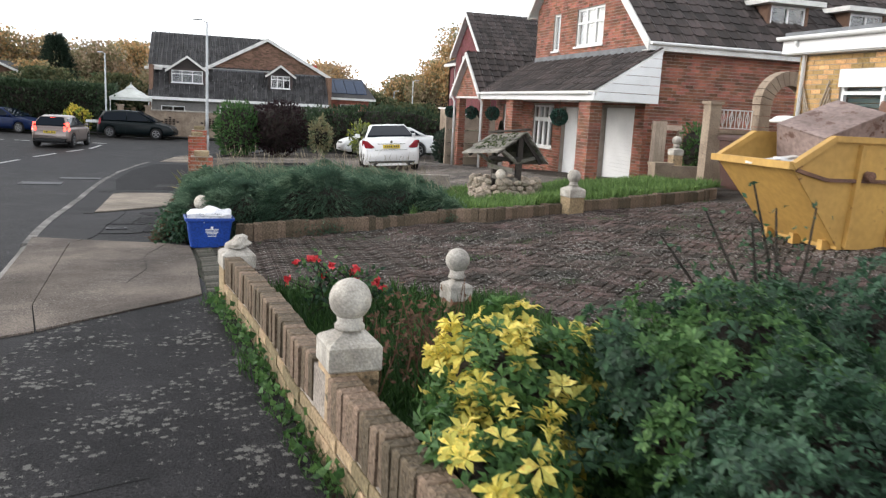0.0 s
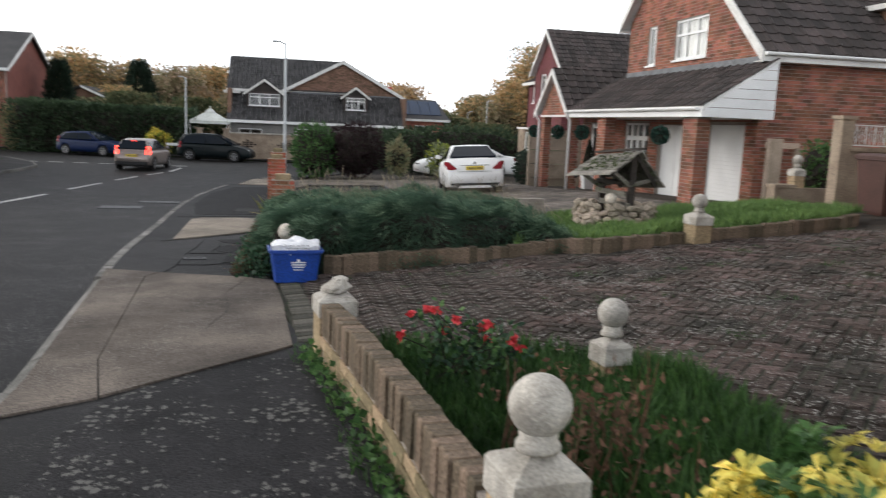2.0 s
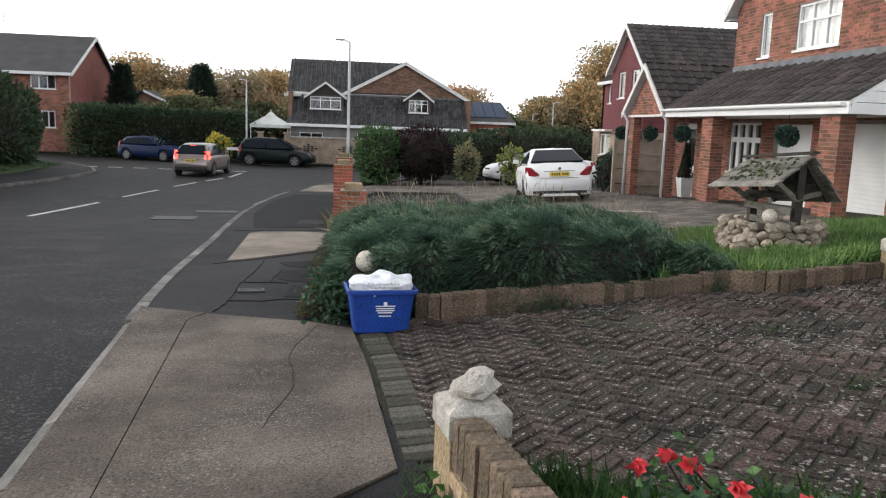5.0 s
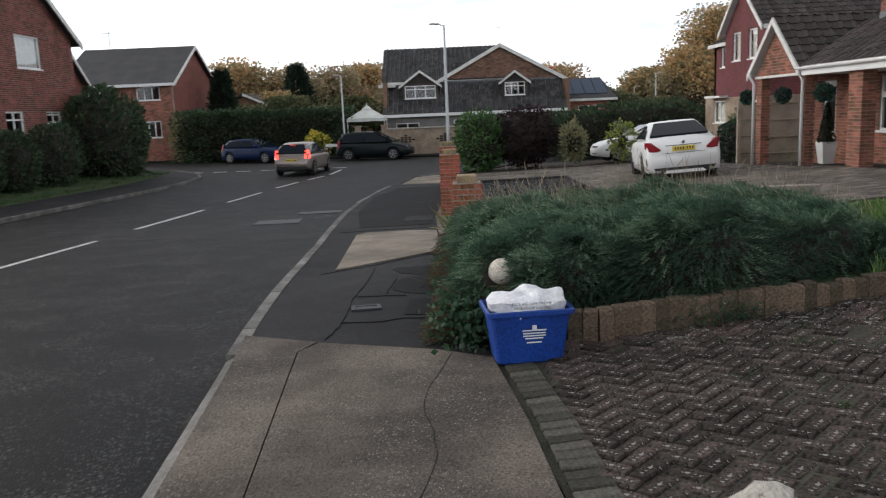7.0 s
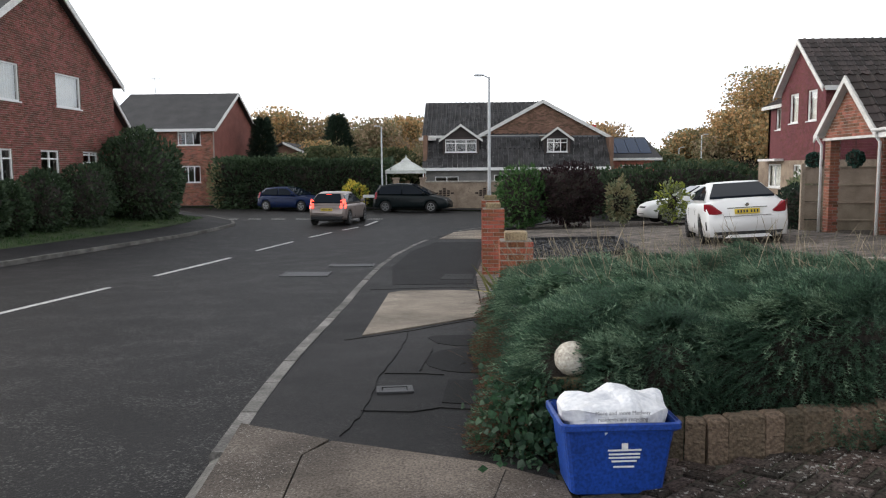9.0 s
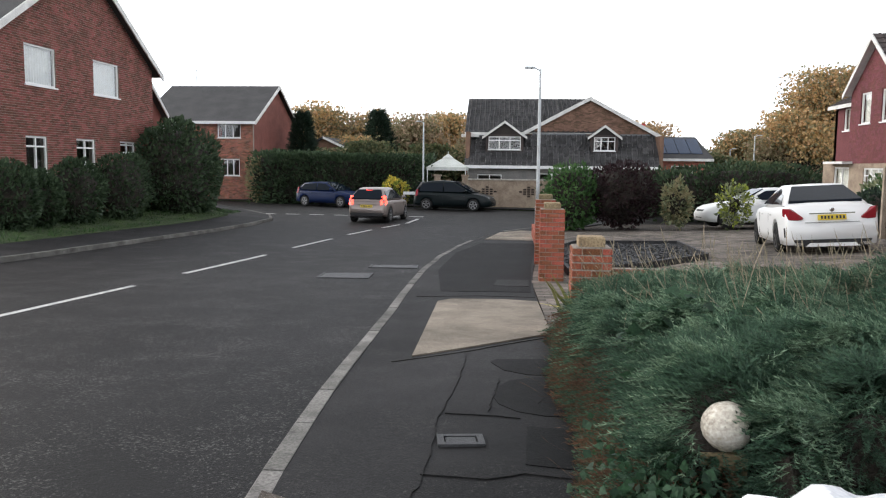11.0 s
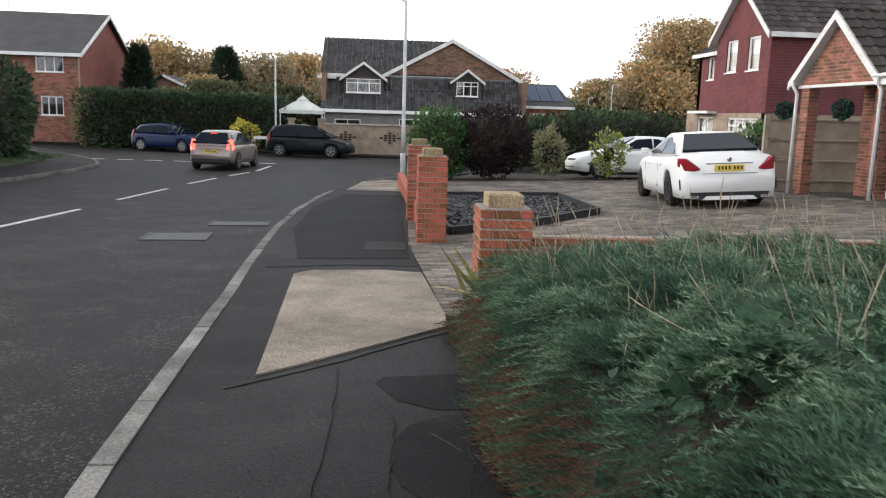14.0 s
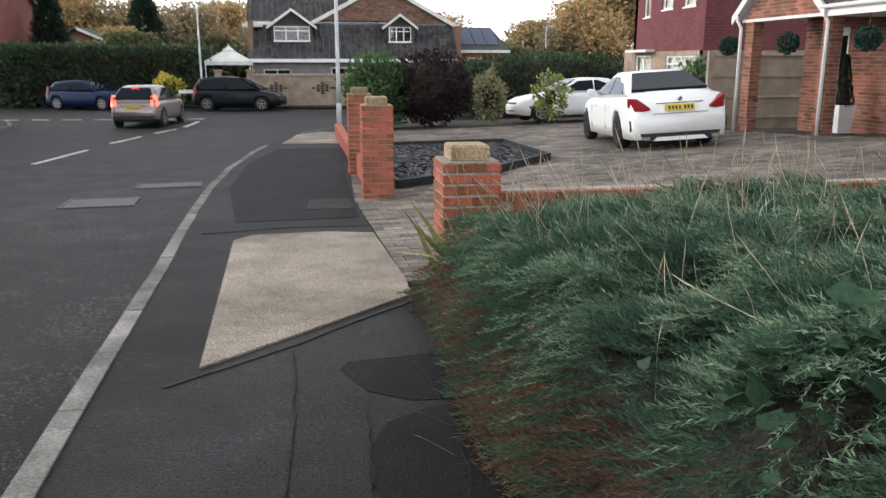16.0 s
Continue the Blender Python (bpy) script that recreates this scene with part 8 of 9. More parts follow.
while len(pos) < 80000:
    x, y = rng.uniform(-0.55, 4.6), rng.uniform(10.2, 16.0)
    if len(pos) > 70000:
        y = rng.uniform(10.25, 11.1)
    if rng.random() > (1.0 if x < 1.8 else 0.55):
        continue
    h = jun_h(x, y)
    if h < 0.05:
        continue
    g_ = np.array([(jun_h(x + 0.06, y) - jun_h(x - 0.06, y)) / 0.12, (jun_h(x, y + 0.06) - jun_h(x, y - 0.06)) / 0.12])
    f = 1.0 if rng.random() < 0.70 else rng.uniform(0.35, 1.0)
    steep = min(2.0, float(np.linalg.norm(g_)))
    if steep > 0.9:
        f = rng.uniform(0.1, 1.0)
    z = land(x, y) + h * f - rng.uniform(0.0, 0.05)
    if abs(x - 0.02) < 0.13 and y < 10.93 and z > 0.07:
        continue
    clump = noise.noise(Vector((x * 2.2, y * 2.2, 9.0)))
    ang = 2.6 + 2.2 * clump + rng.normal(scale=0.5)
    d = np.array([math.cos(ang) - g_[0] * 0.9, math.sin(ang) * 0.7 - g_[1] * 0.9, 0.42 + rng.normal(scale=0.25)])
    if steep > 0.9:
        d[2] -= 0.3
    pos.append((x, y, z)), dr.append(d), sz.append(rng.uniform(0.07, 0.17))
    low = (z - land(x, y)) < 0.36
    west = x < -0.08 + 0.14 * math.sin(y * 3)
    if low and west and rng.random() < 0.5:
        kindv.append(2)
    elif f > 0.9 and noise.noise(Vector((x * 4.5, y * 4.5, 3.0))) + 0.4 * clump > 0.0 and rng.random() < 0.75:
        kindv.append(1)
    else:
        kindv.append(0)
pos, dr, sz, kindv = np.array(pos), np.array(dr), np.array(sz), np.array(kindv)
for k, mt, nm in ((0, JUN, "sprays"), (1, JUN2, "pale_sprays"), (2, DEAD, "dead_sprays")):
    q = kindv == k
    scatter(nm, *PLUME, pos[q], dr[q], sz[q], mt, juniper, up=(0, 0, 1))
n = 700
px, py_ = rng.uniform(-0.2, 4.4, n), 11.7 + 4.1 * rng.beta(2.0, 1.1, n)
pz = np.array([land(a, b) + max(0.1, jun_h(a, b)) - 0.12 for a, b in zip(px, py_)])
scatter("dry_grass", *STALK, np.stack([px, py_, pz], 1), np.stack([rng.normal(-0.25, 0.35, n), rng.normal(0, 0.25, n), np.full(n, 1.0)], 1), rng.uniform(0.28, 0.62, n), STRAW, label="tall dry straw grass growing through the juniper", category="grass")

# longer fallen stalks lying across the juniper
n = 130
px, py_ = rng.uniform(-0.1, 3.2, n), rng.uniform(11.4, 15.2, n)
pz = np.array([land(a, b) + max(0.1, jun_h(a, b)) - 0.02 for a, b in zip(px, py_)])
scatter("fallen_stalk", *STALK, np.stack([px, py_, pz], 1), np.stack([rng.normal(-0.9, 0.7, n), rng.normal(-0.1, 0.7, n), rng.uniform(0.15, 0.6, n)], 1), rng.uniform(0.22, 0.48, n), STRAW, label="pale dry grass stalks fallen across the juniper", category="grass")
# dead twigs and litter along the pavement's edge
n = 2600
py_ = rng.uniform(10.9, 15.6, n)
px = -0.36 + 0.05 * np.sin(py_ * 2.2) + rng.normal(0, 0.09, n)
pz = np.array([land(a, b) for a, b in zip(px, py_)]) + np.maximum(0.004, rng.uniform(0.0, 0.30, n) * np.clip((px + 0.52) / 0.3, 0, 1))
scatter("dead_twigs", *STALK, np.stack([px, py_, pz], 1), rng.normal(size=(n, 3)) * np.array([1, 1, 0.45]), rng.uniform(0.07, 0.22, n) * 1.0, DEAD_TWIG, juniper)
# bramble growing through the near corner
n = 260
px, py_ = rng.normal(0.12, 0.22, n), rng.normal(12.15, 0.22, n)
pz = np.array([land(a, b) + max(0.08, jun_h(a, b)) for a, b in zip(px, py_)]) + rng.uniform(-0.08, 0.05, n)
scatter("bramble_patch", *BROAD, np.stack([px, py_, pz], 1), rng.normal(size=(n, 3)) * np.array([1, 1, 0.4]) + np.array([-0.2, -0.3, 0.15]), rng.uniform(0.05, 0.10, n), DARKLEAF, up=(0, 0, 1), label="broad dark bramble leaves growing through the juniper", category="weeds")


def foliage(parent, name, c, r, n, size, material, shape=LEAF, flat=0.0, rough=0.25, box=False, seed=0, lift=0.4, second=None, bias=0.03):
    """Leaves over a lumpy rounded mass."""
    c, r = np.array(c, float), np.array(r, float)
    d = rng.normal(size=(n, 3))
    d /= np.linalg.norm(d, axis=1, keepdims=True)
    if box:
        d = rng.uniform(-1, 1, size=(n, 3))
        w = np.array([r[1] * r[2], r[0] * r[2], r[0] * r[1]])
        ax = rng.choice(3, n, p=w / w.sum())
        d[np.arange(n), ax] = np.sign(d[np.arange(n), ax])
    lump = np.array([noise.noise(Vector(v * 2.3) + Vector((seed * 3.7, seed, 0))) + 0.5 * noise.noise(Vector(v * 6.0) + Vector((seed, 0, 2))) for v in d])
    rad = (1 + rough * lump) * (1 - 0.30 * rng.random(n) ** 2.5)
    p = c + d * r * rad[:, None]
    if second is not None:
        pick = np.array([noise.noise(Vector(v * 2.6) + Vector((seed, 7, 0))) for v in d]) + rng.normal(scale=0.05, size=n) > bias
        dd = d + rng.normal(scale=0.55, size=d.shape) + np.array([0, 0, lift])
        scatter("second_leaves", *shape, p[pick], dd[pick], rng.uniform(0.7, 1.3, int(pick.sum())) * size, second, parent)
        p, d, n = p[~pick], d[~pick], int((~pick).sum())
    dirs = d * np.array([1, 1, 1 - flat]) + rng.normal(scale=0.55, size=d.shape) + np.array([0, 0, lift])
    return scatter(name, *shape, p, dirs, rng.uniform(0.7, 1.3, n) * size, material, parent)


# solid lump for twigs within; its dark colour includes the shade behind leaves
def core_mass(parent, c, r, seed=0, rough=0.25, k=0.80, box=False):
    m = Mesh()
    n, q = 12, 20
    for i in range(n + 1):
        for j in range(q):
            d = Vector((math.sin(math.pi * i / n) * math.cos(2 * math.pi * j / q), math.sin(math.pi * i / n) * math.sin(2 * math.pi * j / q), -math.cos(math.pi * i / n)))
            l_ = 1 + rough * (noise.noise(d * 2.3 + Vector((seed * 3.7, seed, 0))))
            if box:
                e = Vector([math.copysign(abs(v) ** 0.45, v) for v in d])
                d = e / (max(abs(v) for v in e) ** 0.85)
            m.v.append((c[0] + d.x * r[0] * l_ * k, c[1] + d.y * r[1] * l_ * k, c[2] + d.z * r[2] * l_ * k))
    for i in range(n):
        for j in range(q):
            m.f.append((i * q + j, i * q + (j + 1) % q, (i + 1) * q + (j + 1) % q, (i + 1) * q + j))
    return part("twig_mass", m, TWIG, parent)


SEED = [1]


def bush(name, c, r, n, size, material, label, category="shrub", shape=LEAF, second=None, frac=0.3, rough=0.25, box=False, lift=0.4, core=0.8, bias=0.03):
    SEED[0] += 1
    t = thing(name, (c[0], c[1], c[2] - r[2]), label, category)
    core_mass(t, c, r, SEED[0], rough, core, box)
    foliage(t, "leaves", c, r, int(n * (1 + frac)) if second else n, size, material, shape, rough=rough, box=box, seed=SEED[0], lift=lift, second=second, bias=bias)
    return t


# shrubs in the nearest bed
gz = land(1.3, 2.6)
bush("choisya_bush", (1.25, 2.62, gz + 0.32), (0.33, 0.34, 0.38), 520, 0.066, PALEYELLOW, "golden-leaved choisya bush in the front bed", shape=WHORL, second=GREEN, frac=0.9, rough=0.5, core=0.72, bias=-0.06)
bush("choisya_bush", (1.04, 2.25, gz + 0.20), (0.22, 0.27, 0.30), 300, 0.066, PALEYELLOW, "golden-leaved choisya bush in the front bed", shape=WHORL, second=GREEN, frac=0.9, rough=0.5, core=0.72, bias=-0.06)
bush("evergreen_bush", (1.98, 2.35, gz + 0.38), (0.58, 0.60, 0.48), 2600, 0.046, DARKLEAF, "dense dark green evergreen shrub in the front bed", shape=WHORL, second=GREEN, frac=0.5, rough=0.45, core=0.72)
bush("evergreen_bush", (1.75, 1.45, gz + 0.34), (0.46, 0.52, 0.46), 2800, 0.038, DEEPLEAF, "dense dark green evergreen shrub in the front bed", shape=WHORL, second=DARKLEAF, frac=0.35, rough=0.5, core=0.72)
bush("evergreen_bush", (2.9, 2.2, gz + 0.43), (0.6, 0.9, 0.53), 2000, 0.048, DEEPLEAF, "dense dark green evergreen shrub in the front bed", shape=WHORL, rough=0.45, core=0.72)
# bare arching rose stems above the shrubs
rs = thing("rose_briar", (2.1, 2.6, land(2.1, 2.6)), "tall bare rose stems arching above the shrubs", "shrub")
for k in range(7):
    a = Vector((1.95 + 0.1 * k, 2.3 + 0.08 * k, gz + 0.5))
    b = a + Vector((random.uniform(-0.25, 0.2), random.uniform(-0.1, 0.3), random.uniform(0.45, 0.75)))
    part("stem", Mesh().tube([a, a.lerp(b, 0.5) + Vector((0.04, 0, 0.05)), b], [0.009, 0.007, 0.004], 6), TWIG, rs)
    q = np.array([a.lerp(b, f) for f in rng.uniform(0.3, 1.0, 26)]) + rng.normal(scale=0.03, size=(26, 3))
    scatter("stem_leaves", *LEAF, q, rng.normal(size=(26, 3)), 0.032, DARKLEAF, rs)
# red roses near the drive
rb = thing("rose_bush", (1.05, 5.7, land(1.05, 5.7)), "straggly rose bush with red flowers in long grass", "shrub")
for k in range(14):
    a = Vector((0.95 + random.uniform(-0.25, 0.35), 5.72 + random.uniform(-0.2, 0.15), land(1, 5.7)))
    b = Vector((0.72 + 0.62 * k / 13 + random.uniform(-0.05, 0.05), 5.90 - 0.4 * k / 13 + random.uniform(-0.08, 0.08), random.uniform(0.24, 0.42)))
    part("stem", Mesh().tube([a, a.lerp(b, 0.6) + Vector((0.02, 0.02, 0.04)), b], [0.006, 0.005, 0.003], 5), TWIG, rb)
    q = np.array([a.lerp(b, f) for f in rng.uniform(0.3, 1.0, 34)]) + rng.normal(scale=0.045, size=(34, 3))
    scatter("rose_leaves", *LEAF, q, rng.normal(size=(34, 3)) + np.array([0, 0, 0.5]), 0.055, DARKLEAF if k % 2 else GREEN, rb)
    if k % 4 != 3:
        q = np.array([b] * 14) + rng.normal(scale=0.008, size=(14, 3))
        scatter("flower", *BROAD, q, rng.normal(size=(14, 3)) + np.array([0, 0, 0.6]), 0.036, REDROSE, rb)
# withered perennials
wp = thing("withered_shrub", (1.15, 4.1, land(1.15, 4.1)), "dead brown withered shrub stems in the bed", "shrub")
for k in range(26):
    a = Vector((1.15 + random.uniform(-0.3, 0.45), 4.1 + random.uniform(-0.5, 0.6), land(1.2, 4.1)))
    b = a + Vector((random.uniform(-0.18, 0.18), random.uniform(-0.15, 0.15), random.uniform(0.25, 0.55)))
    part("stem", Mesh().tube([a, a.lerp(b, 0.5) + Vector((0.03, 0, 0)), b], [0.006, 0.005, 0.002], 5), DEAD, wp)
q = np.stack([rng.normal(1.25, 0.18, 420), rng.normal(4.2, 0.3, 420), land(1.2, 4.1) + rng.uniform(0.05, 0.42, 420)], 1)
scatter("withered_leaves", *LEAF, q, rng.normal(size=(420, 3)), rng.uniform(0.03, 0.06, 420), DEAD, wp)


def turf_patch(name, n, xr, yr, ok, zf, size, label, material=None, lean=0.45):
    x, y = rng.uniform(*xr, n), rng.uniform(*yr, n)
    keep = np.array([ok(a, b) for a, b in zip(x, y)])
    x, y = x[keep], y[keep]
    z = np.array([zf(a, b) for a, b in zip(x, y)])
    d = np.stack([rng.normal(0, lean, len(x)), rng.normal(0, lean, len(x)), np.ones(len(x))], 1)
    lush = np.array([0.75 + 0.5 * noise.noise(Vector((a * 1.8, b * 1.8, 5))) for a, b in zip(x, y)])
    return scatter(name, *BLADE, np.stack([x, y, z], 1), d, rng.uniform(*size, len(x)) * lush, material or GRASS, label=label, category="grass")


DGRASS = leaf_mat("deep_green_grass", (0.050, 0.112, 0.028), (0.028, 0.066, 0.018))
turf_patch("bed_grass", 30000, (0.4, 2.5), (1.5, 6.9), lambda a, b: a > wall_x(b) + 0.14 and b < 6.9 - (a - 0.35) * 0.5 and a < 2.4, lambda a, b: land(a, b) - 0.045, (0.14, 0.30), "long dark green grass in the front bed", DGRASS)
turf_patch("lawn_grass", 52000, (2.8, 8.5), (10.5, 14.6), lambda a, b: b > edge_y(a) + 0.08 and jun_h(a, b) < 0.05 and (a - 4.80) ** 2 + (b - 12.22) ** 2 > 0.36, lambda a, b: lawn_z(a, b) - 0.01, (0.10, 0.22), "unmown bright green grass in front of the house", None)
turf_patch("wall_weeds", 5200, (-0.1, 1.1), (1.2, 7.0), lambda a, b: wall_x(b) - 0.14 - 0.12 * abs(noise.noise(Vector((b * 2.5, 0, 3)))) < a < wall_x(b) + 0.01, lambda a, b: land(a, b), (0.05, 0.15), "weeds and grass along the wall's foot", DGRASS, 0.7)
turf_patch("verge_grass", 30000, (-20, -13.2), (24, 43.5), lambda a, b: a < -13.5, lambda a, b: land(a, b), (0.10, 0.2), "dark grass across the road", DGRASS)
spots_ = [(1.9, 9.6, 0.22), (2.5, 9.9, 0.18), (1.2, 9.95, 0.14), (3.6, 8.3, 0.3), (4.6, 8.8, 0.35), (5.3, 9.7, 0.3), (4.2, 7.2, 0.25), (5.6, 8.3, 0.3), (7.6, 10.8, 0.25), (3.1, 9.0, 0.3), (4.9, 6.4, 0.25), (6.3, 9.2, 0.35), (0.06, 9.2, 0.10), (0.05, 8.75, 0.08), (0.03, 8.4, 0.10), (0.06, 9.6, 0.12), (0.04, 8.0, 0.09), (0.9, 9.3, 0.12), (1.6, 8.9, 0.14), (2.4, 8.6, 0.2), (2.9, 7.6, 0.22), (3.2, 6.2, 0.25), (0.1, 7.3, 0.1)] + [(random.uniform(0.5, 8.2), random.uniform(5.8, 10.4), random.uniform(0.05, 0.16)) for _ in range(60)]
turf_patch("drive_weeds", 60000, (0, 8.5), (5.5, 11), lambda a, b: any((a - sx) ** 2 + (b - sy) ** 2 < (sr * (0.55 + 0.45 * noise.noise(Vector((a * 5, b * 5, 0))))) ** 2 for sx, sy, sr in spots_), lambda a, b: land(a, b) - 0.01, (0.025, 0.075), "tufts of grass and moss growing between paving blocks", DGRASS, 0.8)
turf_patch("kerb_weeds", 700, (-2.4, 0.1), (5, 16.4), lambda a, b: (abs(a + 1.8) < 0.06 and abs(b - 14.68) < 0.10) or (abs(a + 2.02) < 0.05 and abs(b - 11.2) < 0.12) or (-0.55 < a < -0.40 and 15.2 < b < 16.3), lambda a, b: land(a, b), (0.04, 0.10), "small weeds at the edges of slabs", DGRASS, 0.7)
# weeds with broad leaves at the wall's foot and at the juniper's corner
n = 420
yy = rng.uniform(1.5, 6.7, n)
q = np.stack([np.array([wall_x(b) for b in yy]) - rng.uniform(0.0, 0.13, n), yy, np.array([land(0.4, b) for b in yy]) + rng.uniform(0.0, 0.09, n)], 1)
scatter("broad_weeds", *BROAD, q, rng.normal(size=(n, 3)) + np.array([-0.2, 0, 0.8]), rng.uniform(0.03, 0.06, n), GREEN, label="broad-leaved weeds at the foot of the wall", category="weeds")
n = 1500
q = np.stack([rng.normal(-0.25, 0.12, n), rng.normal(10.75, 0.28, n), np.zeros(n)], 1)
q[:, 2] = land(-0.2, 10.7) + rng.uniform(0.0, 0.36, n)
scatter("bramble", *BROAD, q, rng.normal(size=(n, 3)) + np.array([-0.3, -0.3, 0.3]), rng.uniform(0.03, 0.06, n), DARKLEAF, label="ivy and bramble leaves at the juniper's corner", category="weeds")
# sword leaves by the brick pillar
q = np.stack([rng.normal(-0.12, 0.10, 30), rng.normal(15.72, 0.08, 30), np.full(30, land(0, 15.7) + 0.2)], 1)
scatter("sword_leaves", *BLADE, q, np.stack([rng.normal(0, 0.7, 30), rng.normal(-0.1, 0.3, 30), np.ones(30)], 1), rng.uniform(0.35, 0.6, 30), mat("yellowing_blade", (0.30, 0.27, 0.10), (0.16, 0.17, 0.05), 0.7, 3, 0, rand="island"), label="yellowing sword-shaped leaves beside the brick pillar", category="plant")

# ---- hedges, shrubs and trees further off ----
bush("hedge", (-11.6, 58.3, 0.10), (5.3, 1.5, 1.70), 15000, 0.24, HEDGE, "tall clipped dark green hedge beyond the junction", "hedge", box=True, rough=0.10)
bush("hedge", (-15.6, 58.9, 0.2), (2.0, 2.2, 1.75), 3000, 0.26, HEDGE, "dark green hedge beside the red house", "hedge", box=True, rough=0.12)
bush("golden_shrub", (-7.9, 53.9, -0.40), (0.75, 0.6, 0.80), 1300, 0.16, LIME, "rounded golden yellow shrub beside the road", second=YELLOW, frac=0.6, rough=0.3)
for y, ry, zt in ((28.4, 0.8, 1.2), (29.7, 0.55, 0.95), (31.8, 1.1, 1.3), (34.9, 1.5, 1.6)):
    zb_ = land(-14.9, y) - 0.05
    bush("round_bush", (-14.9, y, (zt + zb_) / 2), (0.75, ry, (zt - zb_) / 2), 2200, 0.15, HEDGE, "clipped dark round bush before the red house", rough=0.12)
bush("tall_bush", (-15.2, 40.2, 0.85), (1.6, 2.9, 2.1), 6500, 0.2, HEDGE, "large dark dense bush at the corner of the lawn", rough=0.15)
bush("laurel_bush", (1.25, 36.9, 0.1), (0.95, 0.9, 1.15), 2200, 0.16, GREEN, "glossy mid green laurel bush by the next drive", rough=0.3)
bush("purple_hedge", (3.05, 37.0, 0.22), (1.25, 1.0, 1.20), 3600, 0.13, PURPLE, "rounded dark purple-brown beech bush", rough=0.2, box=False)
bush("variegated_shrub", (4.85, 36.0, 0.0), (0.5, 0.5, 0.72), 700, 0.15, CREAMY, "pale variegated shrub by the next drive", rough=0.5, core=0.55, second=OLIVE, frac=0.3)
bush("variegated_shrub", (6.45, 34.6, 0.02), (0.5, 0.45, 0.65), 520, 0.14, LIME, "thin lime green shrub in front of the white car", rough=0.6, core=0.35, second=CREAMY, frac=0.4)
bush("variegated_shrub", (10.9, 33.8, 0.35), (0.7, 0.7, 0.75), 900, 0.15, CREAMY, "pale shrub before the tile-hung house", rough=0.5, core=0.5, second=GREEN, frac=0.6)
bush("dark_shrub", (9.2, 30.6, 0.0), (0.5, 0.9, 0.65), 1500, 0.12, CONIF, "dark clipped shrub beside the porch", rough=0.2)
bush("dark_hedge", (9.5, 45.0, 0.0), (5.2, 1.2, 1.35), 5200, 0.22, HEDGE, "dark hedge behind the parked cars", "hedge", rough=0.25)
bush("dark_hedge", (7.0, 49.5, -0.3), (6.0, 1.2, 1.3), 4200, 0.24, HEDGE, "dark hedge along the crossing road", "hedge", rough=0.25)
bush("climbing_shrub", (10.45, 15.3, 0.85), (0.38, 0.35, 0.62), 900, 0.09, GREEN, "green shrub in the side passage planter", rough=0.45)
bush("small_tree_shrub", (-17.4, 57.6, 0.2), (0.7, 0.7, 1.3), 900, 0.2, OLIVE, "olive-brown shrub at the red house's corner", rough=0.4, core=0.5)


def conifer(x, y, z0, z1, r, label):
    t = thing("conifer", (x, y, z0), label, "tree")
    part("trunk", Mesh().lathe((x, y, z0), [(r * 0.12, 0), (r * 0.08, (z1 - z0) * 0.6), (0.02, (z1 - z0) * 0.97)], 8), TWIG, t)
    n = 2600
    f = rng.random(n) ** 0.75
    a = rng.uniform(0, 2 * math.pi, n)
    rr = r * (1 - f) ** 0.8 * (0.7 + 0.45 * rng.random(n)) + 0.05
    p = np.stack([x + rr * np.cos(a), y + rr * np.sin(a), z0 + f * (z1 - z0)], 1)
    d = np.stack([np.cos(a), np.sin(a), np.full(n, 0.7)], 1) + rng.normal(scale=0.3, size=(n, 3))
    scatter("crown", *FROND, p, d, 0.10 * (z1 - z0) * rng.uniform(0.7, 1.3, n), CONIF, t)


conifer(-16.7, 66, -1.2, 4.85, 1.15, "narrow dark conifer behind the red house")
conifer(-13.0, 78, -1.2, 5.8, 1.9, "broad dark conifer in front of autumn trees")


def tree(x, y, z0, h, w, mats, label, n=2600, size=0.34, trunk=0.2, bare=0.0):
    """A trunk that forks into limbs and twigs, with leaves in clumps at their ends."""
    t = thing("tree", (x, y, z0), label, "tree", "autumn trees")
    wood = Mesh()
    tips = []
    def grow(p, d, ln, r, lvl):
        q = p + d * ln
        mid_ = p.lerp(q, 0.5) + Vector((random.uniform(-1, 1), random.uniform(-1, 1), 0)) * ln * 0.07
        wood.tube([p, mid_, q], [r, r * 0.85, r * 0.62], 6 if lvl < 2 else 4)
        if lvl >= 3:
            tips.append(q)
            return
        for k in range(3 if lvl < 2 else 3):
            a = random.uniform(0, 2 * math.pi)
            tilt_ = random.uniform(0.35, 0.85)
            e = Vector((math.cos(a) * tilt_ * w / h * 1.6, math.sin(a) * tilt_ * w / h * 1.6, random.uniform(0.45, 1.0))).normalized()
            e = (e + d * 0.35).normalized()
            grow(q if k else p.lerp(q, 0.8), e, ln * random.uniform(0.62, 0.82), r * 0.58, lvl + 1)
    grow(Vector((x, y, z0 - 0.1)), Vector((random.uniform(-0.06, 0.06), 0, 1)).normalized(), h * 0.30, trunk, 0)
    part("trunk", wood, TWIG, t)
    tips = np.array(tips)
    per = max(1, int(n / len(tips)))
    for k, mt in enumerate(mats):
        sub = tips[k::len(mats)]
        p = np.repeat(sub, per, axis=0) + np.clip(rng.normal(size=(len(sub) * per, 3)), -1.6, 1.6) * np.array([0.12, 0.12, 0.095]) * h
        scatter("crown", *BROAD, p, rng.normal(size=p.shape) + np.array([0, 0, 0.2]), size * rng.uniform(0.6, 1.3, len(p)), mt, t)
    return t


